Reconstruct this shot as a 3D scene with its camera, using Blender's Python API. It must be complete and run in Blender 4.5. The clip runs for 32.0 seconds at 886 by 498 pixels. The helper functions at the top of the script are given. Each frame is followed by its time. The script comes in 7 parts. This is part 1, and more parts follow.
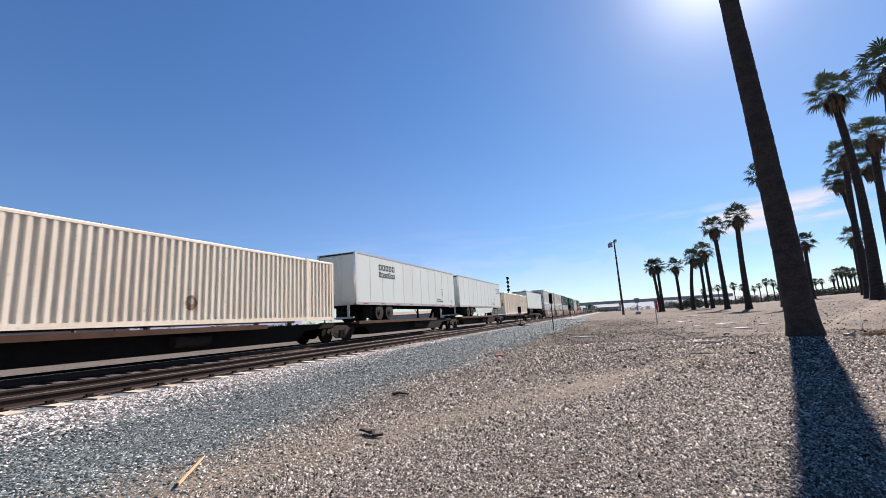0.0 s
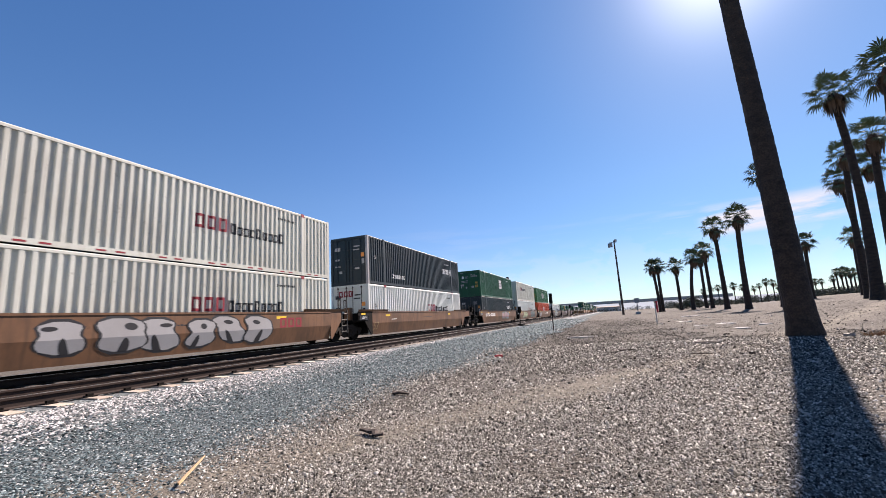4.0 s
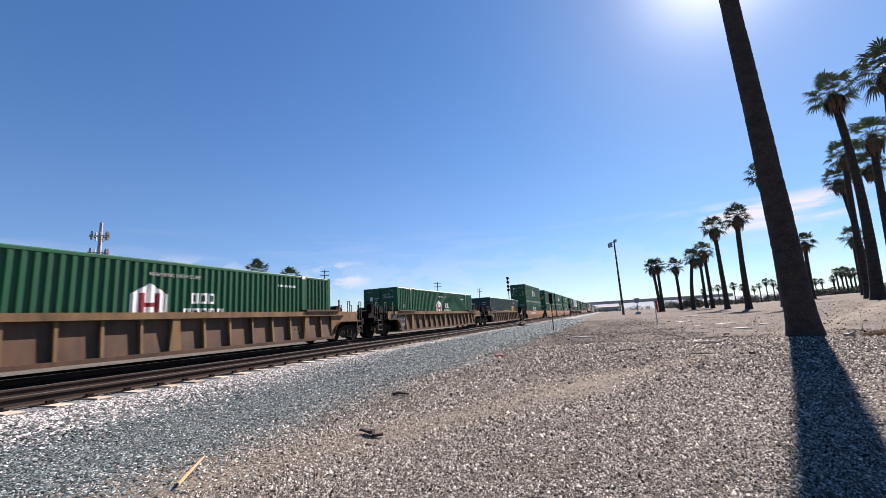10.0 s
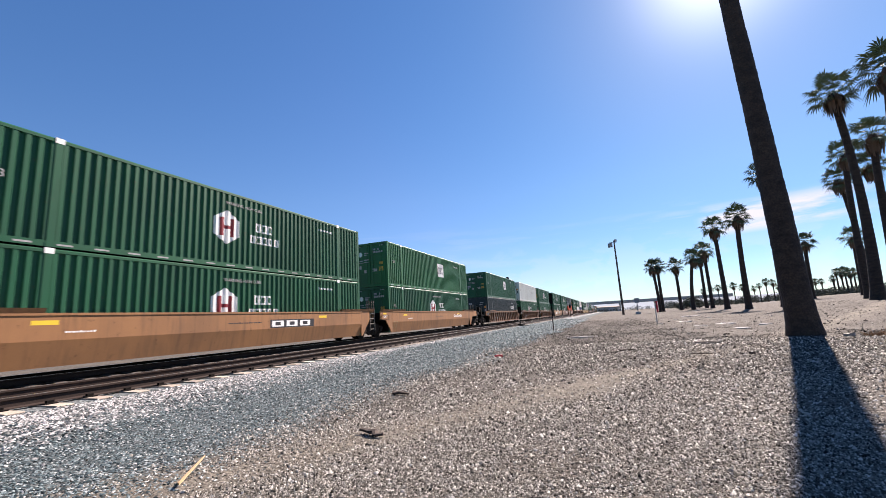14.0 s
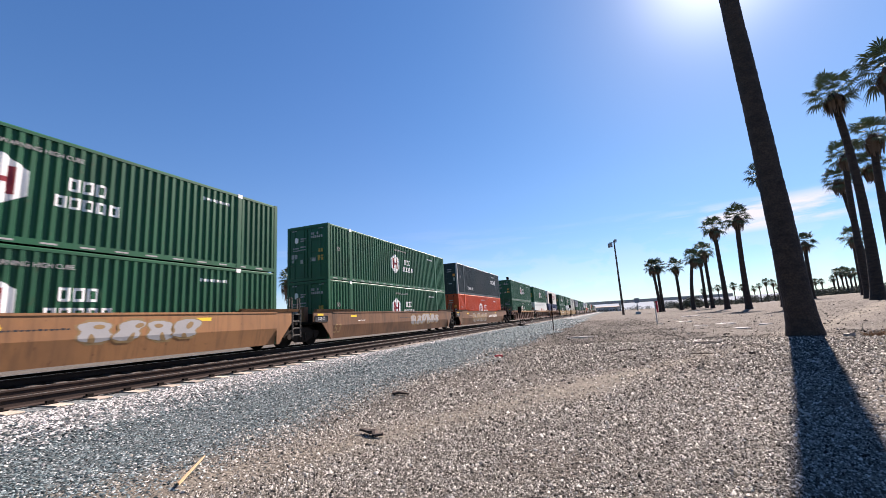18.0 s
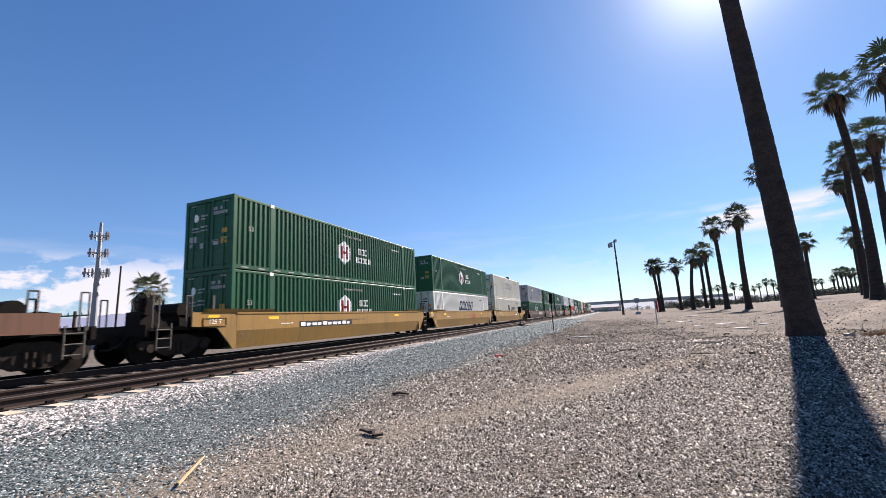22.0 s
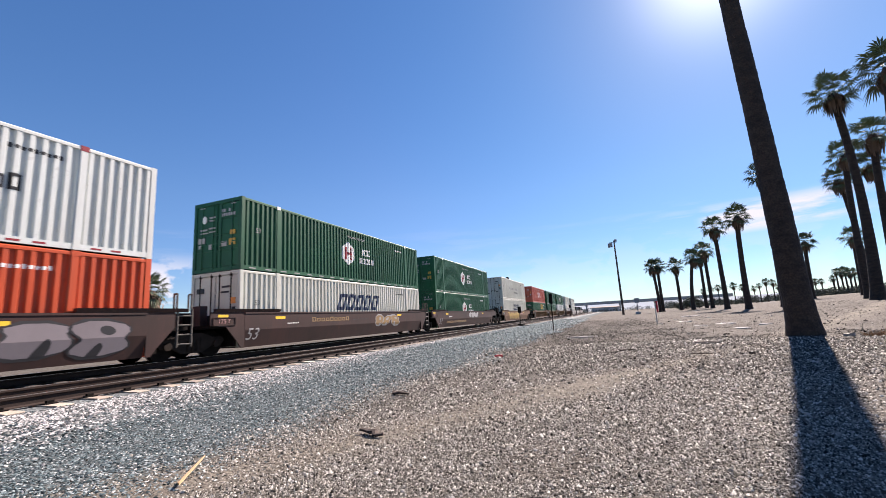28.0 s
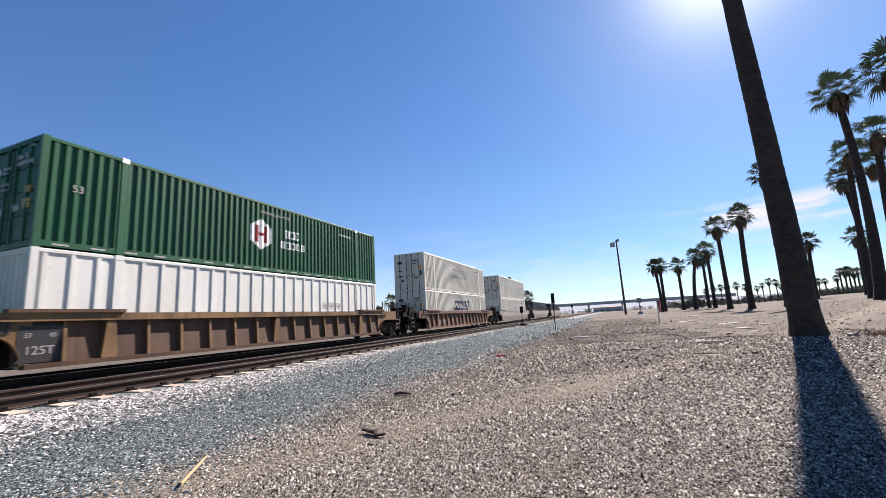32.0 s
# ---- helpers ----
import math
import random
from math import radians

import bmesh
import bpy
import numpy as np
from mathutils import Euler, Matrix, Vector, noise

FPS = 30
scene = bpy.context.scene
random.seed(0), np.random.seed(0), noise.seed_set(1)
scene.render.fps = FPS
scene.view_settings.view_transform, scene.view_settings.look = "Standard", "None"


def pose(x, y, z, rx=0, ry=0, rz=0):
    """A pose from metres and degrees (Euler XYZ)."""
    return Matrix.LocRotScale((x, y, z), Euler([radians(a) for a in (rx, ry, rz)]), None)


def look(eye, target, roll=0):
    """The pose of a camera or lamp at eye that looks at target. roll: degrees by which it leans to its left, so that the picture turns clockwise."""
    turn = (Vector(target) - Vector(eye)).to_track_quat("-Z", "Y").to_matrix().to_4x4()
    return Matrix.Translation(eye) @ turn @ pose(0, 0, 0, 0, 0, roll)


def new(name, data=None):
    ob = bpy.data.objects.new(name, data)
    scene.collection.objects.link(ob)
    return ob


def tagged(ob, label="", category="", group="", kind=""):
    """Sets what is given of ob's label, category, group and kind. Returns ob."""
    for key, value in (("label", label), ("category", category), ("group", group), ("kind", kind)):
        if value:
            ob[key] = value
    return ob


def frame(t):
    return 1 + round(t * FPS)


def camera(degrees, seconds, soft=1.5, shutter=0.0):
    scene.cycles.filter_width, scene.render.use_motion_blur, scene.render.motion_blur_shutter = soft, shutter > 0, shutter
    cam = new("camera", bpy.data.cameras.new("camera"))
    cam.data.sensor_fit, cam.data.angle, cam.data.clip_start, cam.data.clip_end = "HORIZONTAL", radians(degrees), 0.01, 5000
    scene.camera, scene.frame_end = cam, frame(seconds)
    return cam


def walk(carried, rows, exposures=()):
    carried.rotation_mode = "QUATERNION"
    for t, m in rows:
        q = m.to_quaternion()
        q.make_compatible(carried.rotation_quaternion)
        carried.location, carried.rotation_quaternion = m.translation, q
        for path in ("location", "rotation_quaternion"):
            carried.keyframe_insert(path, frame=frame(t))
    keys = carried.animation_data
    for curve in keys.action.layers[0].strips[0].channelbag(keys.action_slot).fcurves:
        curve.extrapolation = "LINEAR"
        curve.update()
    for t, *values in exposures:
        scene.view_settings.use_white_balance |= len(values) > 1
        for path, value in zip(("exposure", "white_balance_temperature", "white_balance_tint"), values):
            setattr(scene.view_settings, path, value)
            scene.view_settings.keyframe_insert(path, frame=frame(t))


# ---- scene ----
FOV, EYE_Z = 93.494, 0.941
SPEED = 27.944          # metres a second, towards -Y
EYE = Vector((0, 0, EYE_Z))


def aim(yaw, pitch, roll):
    """The camera's pose from its turn right of the tracks, its tilt up and its lean, in degrees."""
    a, b = radians(yaw), radians(pitch)
    return look(EYE, EYE + Vector((math.sin(a) * math.cos(b), math.cos(a) * math.cos(b), math.sin(b))), roll)


cam = camera(FOV, 32.0, 0.65, 0.06)
walk(cam, [(0, aim(-21.025, 9.629, -3.27)), (28.2, aim(-21.025, 9.629, -3.27)), (29, aim(-21.16, 9.73, -3.27)),
           (30, aim(-21.24, 9.77, -3.27)), (31, aim(-21.24, 9.77, -3.27)), (31.5, aim(-21.25, 9.70, -3.27)),
           (32, aim(-21.29, 9.63, -3.27))],
     exposures=[(0, 1.45, 6600, 22), (3, 1.46, 6600, 22), (6, 1.58, 6600, 22), (7, 1.57, 6600, 22), (8, 1.44, 6600, 22), (10, 1.50, 6600, 22),
                (12, 1.52, 6600, 22), (14, 1.60, 6600, 22), (32, 1.58, 6600, 22)])

# ---- light ----
SUN_AZ, SUN_EL = 17.4, 37.0
a_, b_ = radians(SUN_AZ), radians(SUN_EL)
SUN_DIR = Vector((math.sin(a_) * math.cos(b_), math.cos(a_) * math.cos(b_), math.sin(b_)))
world = bpy.data.worlds.new("sky")
scene.world = world
world.use_nodes = True
wt = world.node_tree
wt.nodes.clear()


def wn(kind, **vals):
    n = wt.nodes.new(kind)
    for k, v in vals.items():
        n.inputs[k].default_value = v
    return n


sky = wt.nodes.new("ShaderNodeTexSky")
sky.sky_type = "NISHITA"
sky.sun_disc = False
sky.sun_elevation = radians(SUN_EL)
sky.sun_rotation = radians(SUN_AZ)
sky.altitude = 600
sky.air_density, sky.dust_density, sky.ozone_density = 1.0, 0.25, 3.0
bg = wt.nodes.new("ShaderNodeBackground")
bg.inputs["Strength"].default_value = 0.07
wout = wt.nodes.new("ShaderNodeOutputWorld")
# low cumulus banks near the horizon, from noise over the sky's directions
tc = wt.nodes.new("ShaderNodeTexCoord")
sep = wt.nodes.new("ShaderNodeSeparateXYZ")
wt.links.new(tc.outputs["Generated"], sep.inputs[0])


def ramp(src, stops):
    n = wt.nodes.new("ShaderNodeValToRGB")
    els = n.color_ramp.elements
    while len(els) < len(stops):
        els.new(0.5)
    for el_, (p, v) in zip(els, stops):
        el_.position, el_.color = p, (v, v, v, 1)
    wt.links.new(src, n.inputs[0])
    return n.outputs[0]


def sky_noise(scale, size, detail, rough, shift=0.0):
    m = wt.nodes.new("ShaderNodeMapping")
    m.inputs["Scale"].default_value = scale
    m.inputs["Location"].default_value = (shift, shift, 0)
    wt.links.new(tc.outputs["Generated"], m.inputs["Vector"])
    n = wn("ShaderNodeTexNoise", Scale=size, Detail=detail, Roughness=rough)
    wt.links.new(m.outputs[0], n.inputs["Vector"])
    return n.outputs["Fac"]


def times(p, q, op="MULTIPLY"):
    n = wt.nodes.new("ShaderNodeMath")
    n.operation = op
    wt.links.new(p, n.inputs[0])
    wt.links.new(q, n.inputs[1])
    return n.outputs[0]


half = wt.nodes.new("ShaderNodeMapRange")
half.inputs["From Min"].default_value, half.inputs["From Max"].default_value = -1, 1
wt.links.new(sep.outputs["X"], half.inputs["Value"])
# cumulus banks low in the west, thin streaks elsewhere
banks = times(ramp(sky_noise((9, 9, 17), 1.0, 8, 0.55), [(0.475, 0), (0.535, 1)]), ramp(sep.outputs["Z"], [(0.0, 0.8), (0.04, 1), (0.12, 0.9), (0.165, 0)]))
banks = times(banks, ramp(half.outputs[0], [(0.09, 1), (0.15, 0.15)]))
streaks = times(ramp(sky_noise((2.2, 2.2, 22), 1.3, 6, 0.6, 3.4), [(0.52, 0), (0.75, 0.55)]), ramp(sep.outputs["Z"], [(0.09, 0), (0.12, 1), (0.18, 1), (0.23, 0)]))
streaks = times(streaks, ramp(half.outputs[0], [(0.1, 0.3), (0.5, 0.3), (0.6, 1)]))
wisp = times(ramp(sky_noise((5, 5, 34), 1.4, 7, 0.6, 1.7), [(0.36, 0), (0.56, 1)]), ramp(half.outputs[0], [(0.592, 0), (0.606, 1), (0.69, 1), (0.72, 0)]))
wisp = times(wisp, ramp(sep.outputs["Z"], [(0.130, 0), (0.146, 1), (0.178, 1), (0.20, 0)]))
puff = times(ramp(sky_noise((9, 9, 30), 1.2, 8, 0.6, 4.1), [(0.44, 0), (0.58, 0.85)]), ramp(half.outputs[0], [(0.178, 0), (0.195, 1), (0.23, 1), (0.25, 0)]))
puff = times(puff, ramp(sep.outputs["Z"], [(0.07, 0), (0.10, 0.8), (0.13, 1), (0.15, 0)]))
wisp = times(wisp, puff, "MAXIMUM")
cloud = times(times(banks, streaks, "MAXIMUM"), wisp, "MAXIMUM")
mixc = wt.nodes.new("ShaderNodeMix")
mixc.data_type = "RGBA"
mixc.inputs["B"].default_value = (4.4, 4.55, 4.75, 1)
wt.links.new(cloud, mixc.inputs["Factor"])
sat = wn("ShaderNodeHueSaturation", Saturation=1.42, Hue=0.506)
soft_sky = wn("ShaderNodeGamma", Gamma=0.76)
wt.links.new(sky.outputs[0], soft_sky.inputs["Color"])
wt.links.new(soft_sky.outputs[0], sat.inputs["Color"])
haze = wt.nodes.new("ShaderNodeMix")
haze.data_type, haze.blend_type = "RGBA", "MULTIPLY"
haze.inputs["B"].default_value = (0.70, 0.86, 1.0, 1)
wt.links.new(ramp(sep.outputs["Z"], [(0.0, 1), (0.10, 0.75), (0.28, 0)]), haze.inputs["Factor"])
wt.links.new(sat.outputs[0], haze.inputs["A"])
# towards the sun the sky turns from violet to pale blue, then white round the disc
to_sun = wt.nodes.new("ShaderNodeVectorMath")
to_sun.operation = "DOT_PRODUCT"
to_sun.inputs[1].default_value = SUN_DIR
wt.links.new(tc.outputs["Generated"], to_sun.inputs[0])
pale = wt.nodes.new("ShaderNodeMix")
pale.data_type, pale.blend_type = "RGBA", "MULTIPLY"
pale.inputs["B"].default_value = (0.84, 1.0, 1.0, 1)
wt.links.new(ramp(to_sun.outputs["Value"], [(0.72, 0), (0.93, 1)]), pale.inputs["Factor"])
wt.links.new(haze.outputs["Result"], pale.inputs["A"])
near_sun = wt.nodes.new("ShaderNodeMath")
near_sun.operation = "POWER"
near_sun.inputs[1].default_value = 190
wt.links.new(to_sun.outputs["Value"], near_sun.inputs[0])
aureole = wt.nodes.new("ShaderNodeMix")
aureole.data_type, aureole.blend_type = "RGBA", "ADD"
aureole.inputs["B"].default_value = (4.4, 4.3, 3.9, 1)
wt.links.new(ramp(near_sun.outputs[0], [(0.0, 0), (1.0, 1)]), aureole.inputs["Factor"])
wt.links.new(pale.outputs["Result"], aureole.inputs["A"])
wt.links.new(aureole.outputs["Result"], mixc.inputs["A"])
wt.links.new(mixc.outputs["Result"], bg.inputs["Color"])
wt.links.new(bg.outputs[0], wout.inputs[0])

sun = new("sun", bpy.data.lights.new("sun", "SUN"))
sun.data.energy, sun.data.angle, sun.data.color = 5.0, radians(0.53), (1.0, 0.92, 0.80)
sun.matrix_world = look(SUN_DIR * 200, (0, 0, 0))

# ---- materials ----
MATS = {}


def material(name, colour, rough=0.6, metal=0.0, vary=0.15, scale=3.0, grain=40.0, bump=0.15, second=None, amount=0.4,
             stretch=(1, 1, 1), random_vary=0.0, spec=0.5, bump_scale=None, island=False):
    """A surface with large stains towards `second`, fine grain in tone, and fine relief."""
    if name in MATS:
        return MATS[name]
    m = bpy.data.materials.new(name)
    m.use_nodes = True
    nt = m.node_tree
    b = nt.nodes["Principled BSDF"]
    b.inputs["Roughness"].default_value = rough
    b.inputs["Metallic"].default_value = metal
    b.inputs["Specular IOR Level"].default_value = spec
    co = nt.nodes.new("ShaderNodeTexCoord")
    mp = nt.nodes.new("ShaderNodeMapping")
    mp.inputs["Scale"].default_value = stretch
    nt.links.new(co.outputs["Object"], mp.inputs[0])
    oi = nt.nodes.new("ShaderNodeObjectInfo")
    add = nt.nodes.new("ShaderNodeVectorMath")
    add.operation = "MULTIPLY_ADD"
    comb = nt.nodes.new("ShaderNodeCombineXYZ")
    for k in range(3):
        nt.links.new(oi.outputs["Random"], comb.inputs[k])
    nt.links.new(comb.outputs[0], add.inputs[0])
    add.inputs[1].default_value = (37, 51, 23)
    nt.links.new(mp.outputs[0], add.inputs[2])
    n1 = nt.nodes.new("ShaderNodeTexNoise")
    n1.inputs["Scale"].default_value, n1.inputs["Detail"].default_value, n1.inputs["Roughness"].default_value = scale, 5, 0.6
    nt.links.new(add.outputs[0], n1.inputs["Vector"])
    n2 = nt.nodes.new("ShaderNodeTexNoise")
    n2.inputs["Scale"].default_value, n2.inputs["Detail"].default_value = grain, 3
    nt.links.new(co.outputs["Object"], n2.inputs["Vector"])
    rp = nt.nodes.new("ShaderNodeValToRGB")
    rp.color_ramp.elements[0].position, rp.color_ramp.elements[1].position = 0.42, 0.72
    c2 = second or tuple(c * 0.6 for c in colour)
    nt.links.new(n1.outputs["Fac"], rp.inputs[0])
    fac = nt.nodes.new("ShaderNodeMath")
    fac.operation = "MULTIPLY"
    fac.inputs[1].default_value = amount
    nt.links.new(rp.outputs[0], fac.inputs[0])
    mx = nt.nodes.new("ShaderNodeMix")
    mx.data_type = "RGBA"
    mx.inputs["A"].default_value = (*colour, 1)
    mx.inputs["B"].default_value = (*c2, 1)
    nt.links.new(fac.outputs[0], mx.inputs["Factor"])
    hv = nt.nodes.new("ShaderNodeHueSaturation")
    nt.links.new(mx.outputs["Result"], hv.inputs["Color"])
    mr = nt.nodes.new("ShaderNodeMapRange")
    mr.inputs["From Min"].default_value, mr.inputs["From Max"].default_value = 0.25, 0.75
    mr.inputs["To Min"].default_value, mr.inputs["To Max"].default_value = 1 - vary, 1 + vary
    nt.links.new(n2.outputs["Fac"], mr.inputs["Value"])
    last = mr.outputs[0]
    if random_vary:
        rr = nt.nodes.new("ShaderNodeMapRange")
        rr.inputs["To Min"].default_value, rr.inputs["To Max"].default_value = 1 - random_vary, 1 + random_vary
        if island:
            ge = nt.nodes.new("ShaderNodeNewGeometry")
            nt.links.new(ge.outputs["Random Per Island"], rr.inputs["Value"])
        else:
            nt.links.new(oi.outputs["Random"], rr.inputs["Value"])
        mm = nt.nodes.new("ShaderNodeMath")
        mm.operation = "MULTIPLY"
        nt.links.new(last, mm.inputs[0])
        nt.links.new(rr.outputs[0], mm.inputs[1])
        last = mm.outputs[0]
    nt.links.new(last, hv.inputs["Value"])
    nt.links.new(hv.outputs[0], b.inputs["Base Color"])
    if bump:
        bp = nt.nodes.new("ShaderNodeBump")
        bp.inputs["Strength"].default_value, bp.inputs["Distance"].default_value = bump, bump_scale or 0.01
        nt.links.new(n2.outputs["Fac"], bp.inputs["Height"])
        nt.links.new(bp.outputs[0], b.inputs["Normal"])
    MATS[name] = m
    return m


def paint(name, colour, dirt=(0.10, 0.075, 0.05), amount=0.35, rough=0.45, scale=0.8, streak=0.0, rust=0.0):
    """Paint with broad stains, and where asked rain streaks down the sides and rust chips."""
    m = material("paint_" + name, colour, rough, 0, 0.07, scale, 60, 0.04, dirt, amount, (1, 0.6, 0.35), spec=0.25)
    nt = m.node_tree
    b = nt.nodes["Principled BSDF"]
    for size, stretch, lo, hi, share, tone in ((2.2, (1, 3.2, 0.22), 0.50, 0.72, streak, dirt), (5.0, (1, 1.2, 0.9), 0.62, 0.66, rust, (0.075, 0.032, 0.018))):
        if not share:
            continue
        co, mp, nz = nt.nodes.new("ShaderNodeTexCoord"), nt.nodes.new("ShaderNodeMapping"), nt.nodes.new("ShaderNodeTexNoise")
        oi = nt.nodes.new("ShaderNodeObjectInfo")
        mp.inputs["Scale"].default_value = stretch
        nz.noise_dimensions = "4D"
        nz.inputs["Scale"].default_value, nz.inputs["Detail"].default_value, nz.inputs["Roughness"].default_value = size, 6, 0.65
        mul = nt.nodes.new("ShaderNodeMath")
        mul.operation = "MULTIPLY"
        mul.inputs[1].default_value = 40
        nt.links.new(oi.outputs["Random"], mul.inputs[0])
        nt.links.new(mul.outputs[0], nz.inputs["W"])
        nt.links.new(co.outputs["Object"], mp.inputs[0])
        nt.links.new(mp.outputs[0], nz.inputs["Vector"])
        mr = nt.nodes.new("ShaderNodeMapRange")
        for key, v in (("From Min", lo), ("From Max", hi), ("To Min", 0), ("To Max", share)):
            mr.inputs[key].default_value = v
        nt.links.new(nz.outputs["Fac"], mr.inputs["Value"])
        mx = nt.nodes.new("ShaderNodeMix")
        mx.data_type = "RGBA"
        mx.inputs["B"].default_value = (*tone, 1)
        nt.links.new(mr.outputs[0], mx.inputs["Factor"])
        nt.links.new(b.inputs["Base Color"].links[0].from_socket, mx.inputs["A"])
        nt.links.new(mx.outputs["Result"], b.inputs["Base Color"])
    return m


steel_dark = material("steel_dark", (0.008, 0.007, 0.0065), 0.7, 0.1, 0.3, 4, 60, 0.2, (0.018, 0.013, 0.010), 0.5, spec=0.06)
steel_rust = material("steel_rust", (0.020, 0.016, 0.0135), 0.8, 0.1, 0.3, 5, 70, 0.2, (0.038, 0.026, 0.019), 0.6, spec=0.1)
rail_side = material("rail_side", (0.036, 0.025, 0.021), 0.8, 0.1, 0.35, 6, 90, 0.2, (0.03, 0.02, 0.017), 0.6, spec=0.15)
rail_top = material("rail_top", (0.55, 0.53, 0.5), 0.28, 1.0, 0.1, 6, 90, 0.05)
rail_grey = material("rail_grey", (0.085, 0.080, 0.072), 0.7, 0.1, 0.3, 5, 60, 0.15, (0.04, 0.034, 0.028), 0.5, spec=0.15)
rubber = material("rubber", (0.015, 0.015, 0.015), 0.85, 0, 0.3, 5, 60, 0.2, (0.045, 0.04, 0.035), 0.5, spec=0.1)
chrome = material("zinc", (0.55, 0.55, 0.55), 0.4, 0.9, 0.15, 6, 60, 0.05)
wood_old = material("wood_old", (0.28, 0.235, 0.19), 0.85, 0, 0.3, 5, 60, 0.5, (0.07, 0.055, 0.045), 0.5, (1, 6, 6))
trunk_mat = material("palm_trunk", (0.042, 0.029, 0.021), 0.95, 0, 0.5, 2.2, 18, 0.9, (0.012, 0.009, 0.008), 0.9, (1, 1, 2.2), bump_scale=0.03)
leaf_mat = material("palm_leaf", (0.085, 0.115, 0.058), 0.62, 0, 0.3, 3, 30, 0.1, (0.11, 0.115, 0.06), 0.5, random_vary=0.3, spec=0.25)
thatch_mat = material("palm_thatch", (0.13, 0.085, 0.055), 0.9, 0, 0.35, 3, 30, 0.5, (0.10, 0.07, 0.045), 0.6)

# ---- mesh helpers ----


def box(bm, x0, x1, y0, y1, z0, z1):
    v = [bm.verts.new(p) for p in ((x0, y0, z0), (x1, y0, z0), (x1, y1, z0), (x0, y1, z0), (x0, y0, z1), (x1, y0, z1), (x1, y1, z1), (x0, y1, z1))]
    for f in ((3, 2, 1, 0), (4, 5, 6, 7), (0, 1, 5, 4), (1, 2, 6, 5), (2, 3, 7, 6), (3, 0, 4, 7)):
        bm.faces.new([v[i] for i in f])


def prism(bm, pts, axis, a, b):
    """A closed outline (list of 2D points) drawn out along an axis from a to b."""
    def at(p, t):
        return {"x": (t, p[0], p[1]), "y": (p[0], t, p[1]), "z": (p[0], p[1], t)}[axis]
    lo, hi = [bm.verts.new(at(p, a)) for p in pts], [bm.verts.new(at(p, b)) for p in pts]
    n = len(pts)
    bm.faces.new(lo)
    bm.faces.new(hi[::-1])
    for i in range(n):
        bm.faces.new((lo[i], hi[i], hi[(i + 1) % n], lo[(i + 1) % n]))


def tube(bm, p, q, r, n=8, r2=None):
    p, q = Vector(p), Vector(q)
    d = (q - p).normalized()
    s = d.orthogonal().normalized()
    t = d.cross(s)
    r2 = r if r2 is None else r2
    lo, hi = [], []
    for i in range(n):
        c = math.cos(2 * math.pi * i / n) * s + math.sin(2 * math.pi * i / n) * t
        lo.append(bm.verts.new(p + c * r))
        hi.append(bm.verts.new(q + c * r2))
    for i in range(n):
        bm.faces.new((lo[i], lo[(i + 1) % n], hi[(i + 1) % n], hi[i]))
    bm.faces.new(lo[::-1])
    bm.faces.new(hi)


def pipe(bm, pts, r, n=6):
    for p, q in zip(pts, pts[1:]):
        tube(bm, p, q, r, n)


def mesh_of(name, bm, mat):
    bmesh.ops.recalc_face_normals(bm, faces=bm.faces[:])
    me = bpy.data.meshes.new(name)
    bm.to_mesh(me)
    bm.free()
    me.materials.append(mat)
    return me


def put(name, me, parent=None, label="", m=None, mat=None):
    """An object on shared mesh data, as a part under its parent."""
    ob = new(name, me)
    if parent is not None:
        ob.parent = parent
    if m is not None:
        ob.matrix_basis = m
    if label:
        ob["label"] = label
    if mat is not None:
        ob.material_slots[0].link = "OBJECT"
        ob.material_slots[0].material = mat
    return ob


def part(name, bm, mat, parent=None, label=""):
    return put(name, mesh_of(name, bm, mat), parent, label)


SHARED = {}


def shared(key, build, mat):
    """Mesh data built once and used again."""
    if key not in SHARED:
        bm = bmesh.new()
        build(bm)
        SHARED[key] = mesh_of(key if isinstance(key, str) else key[0], bm, mat)
    return SHARED[key]


def empty(name, m, label, category, group="", kind=""):
    ob = new(name)
    ob.matrix_basis = m
    ob.empty_display_size = 0.2
    return tagged(ob, label, category, group, kind)


def smooth(t):
    t = min(1, max(0, t))
    return t * t * (3 - 2 * t)


MOVERS = []             # (thing, place along the train)


def ride(ob, u):
    MOVERS.append((ob, u))
    return ob


# ---- ground ----
TRACK_A, TRACK_B = -9.45, -14.24
RAIL_A, RAIL_B = 0.14, 0.12


def ground_z(x, y):
    r, az = math.hypot(x, y), math.degrees(math.atan2(x, y))
    z = -0.30 + 0.10 * smooth((x + 4) / 9)
    if y > 0:
        z += 0.35 * smooth((r - 40) / 70) * smooth((az - 3) / 8) + 0.75 * smooth((az - 14) / 8) * smooth((r - 14) / 32)
        z += 0.9 * smooth((az - 10) / 14) * smooth((r - 70) / 90)
    z += 0.10 * smooth((-x - 5.0) / 2.6) * smooth((20 + x) / 3 + 1)
    if y > 14 and x > 1 and r < 60:
        f = smooth((y - 14) / 6) * smooth((x - 1) / 2)
        z += f * (0.09 * noise.noise((x * 0.8, y * 0.5, 5.0)) + 0.035 * noise.noise((x * 2.1, y * 1.6, 8.0)))
    if r < 60:
        z += 0.03 * noise.noise((x * 0.35, y * 0.35, 0)) * smooth((x + 7) / 3)
    return z

ground_mat = material("dirt", (0.098, 0.087, 0.074), 0.95, 0, 0.3, 0.3, 14, 0.7, (0.056, 0.050, 0.043), 0.8, bump_scale=0.05, spec=0.08)


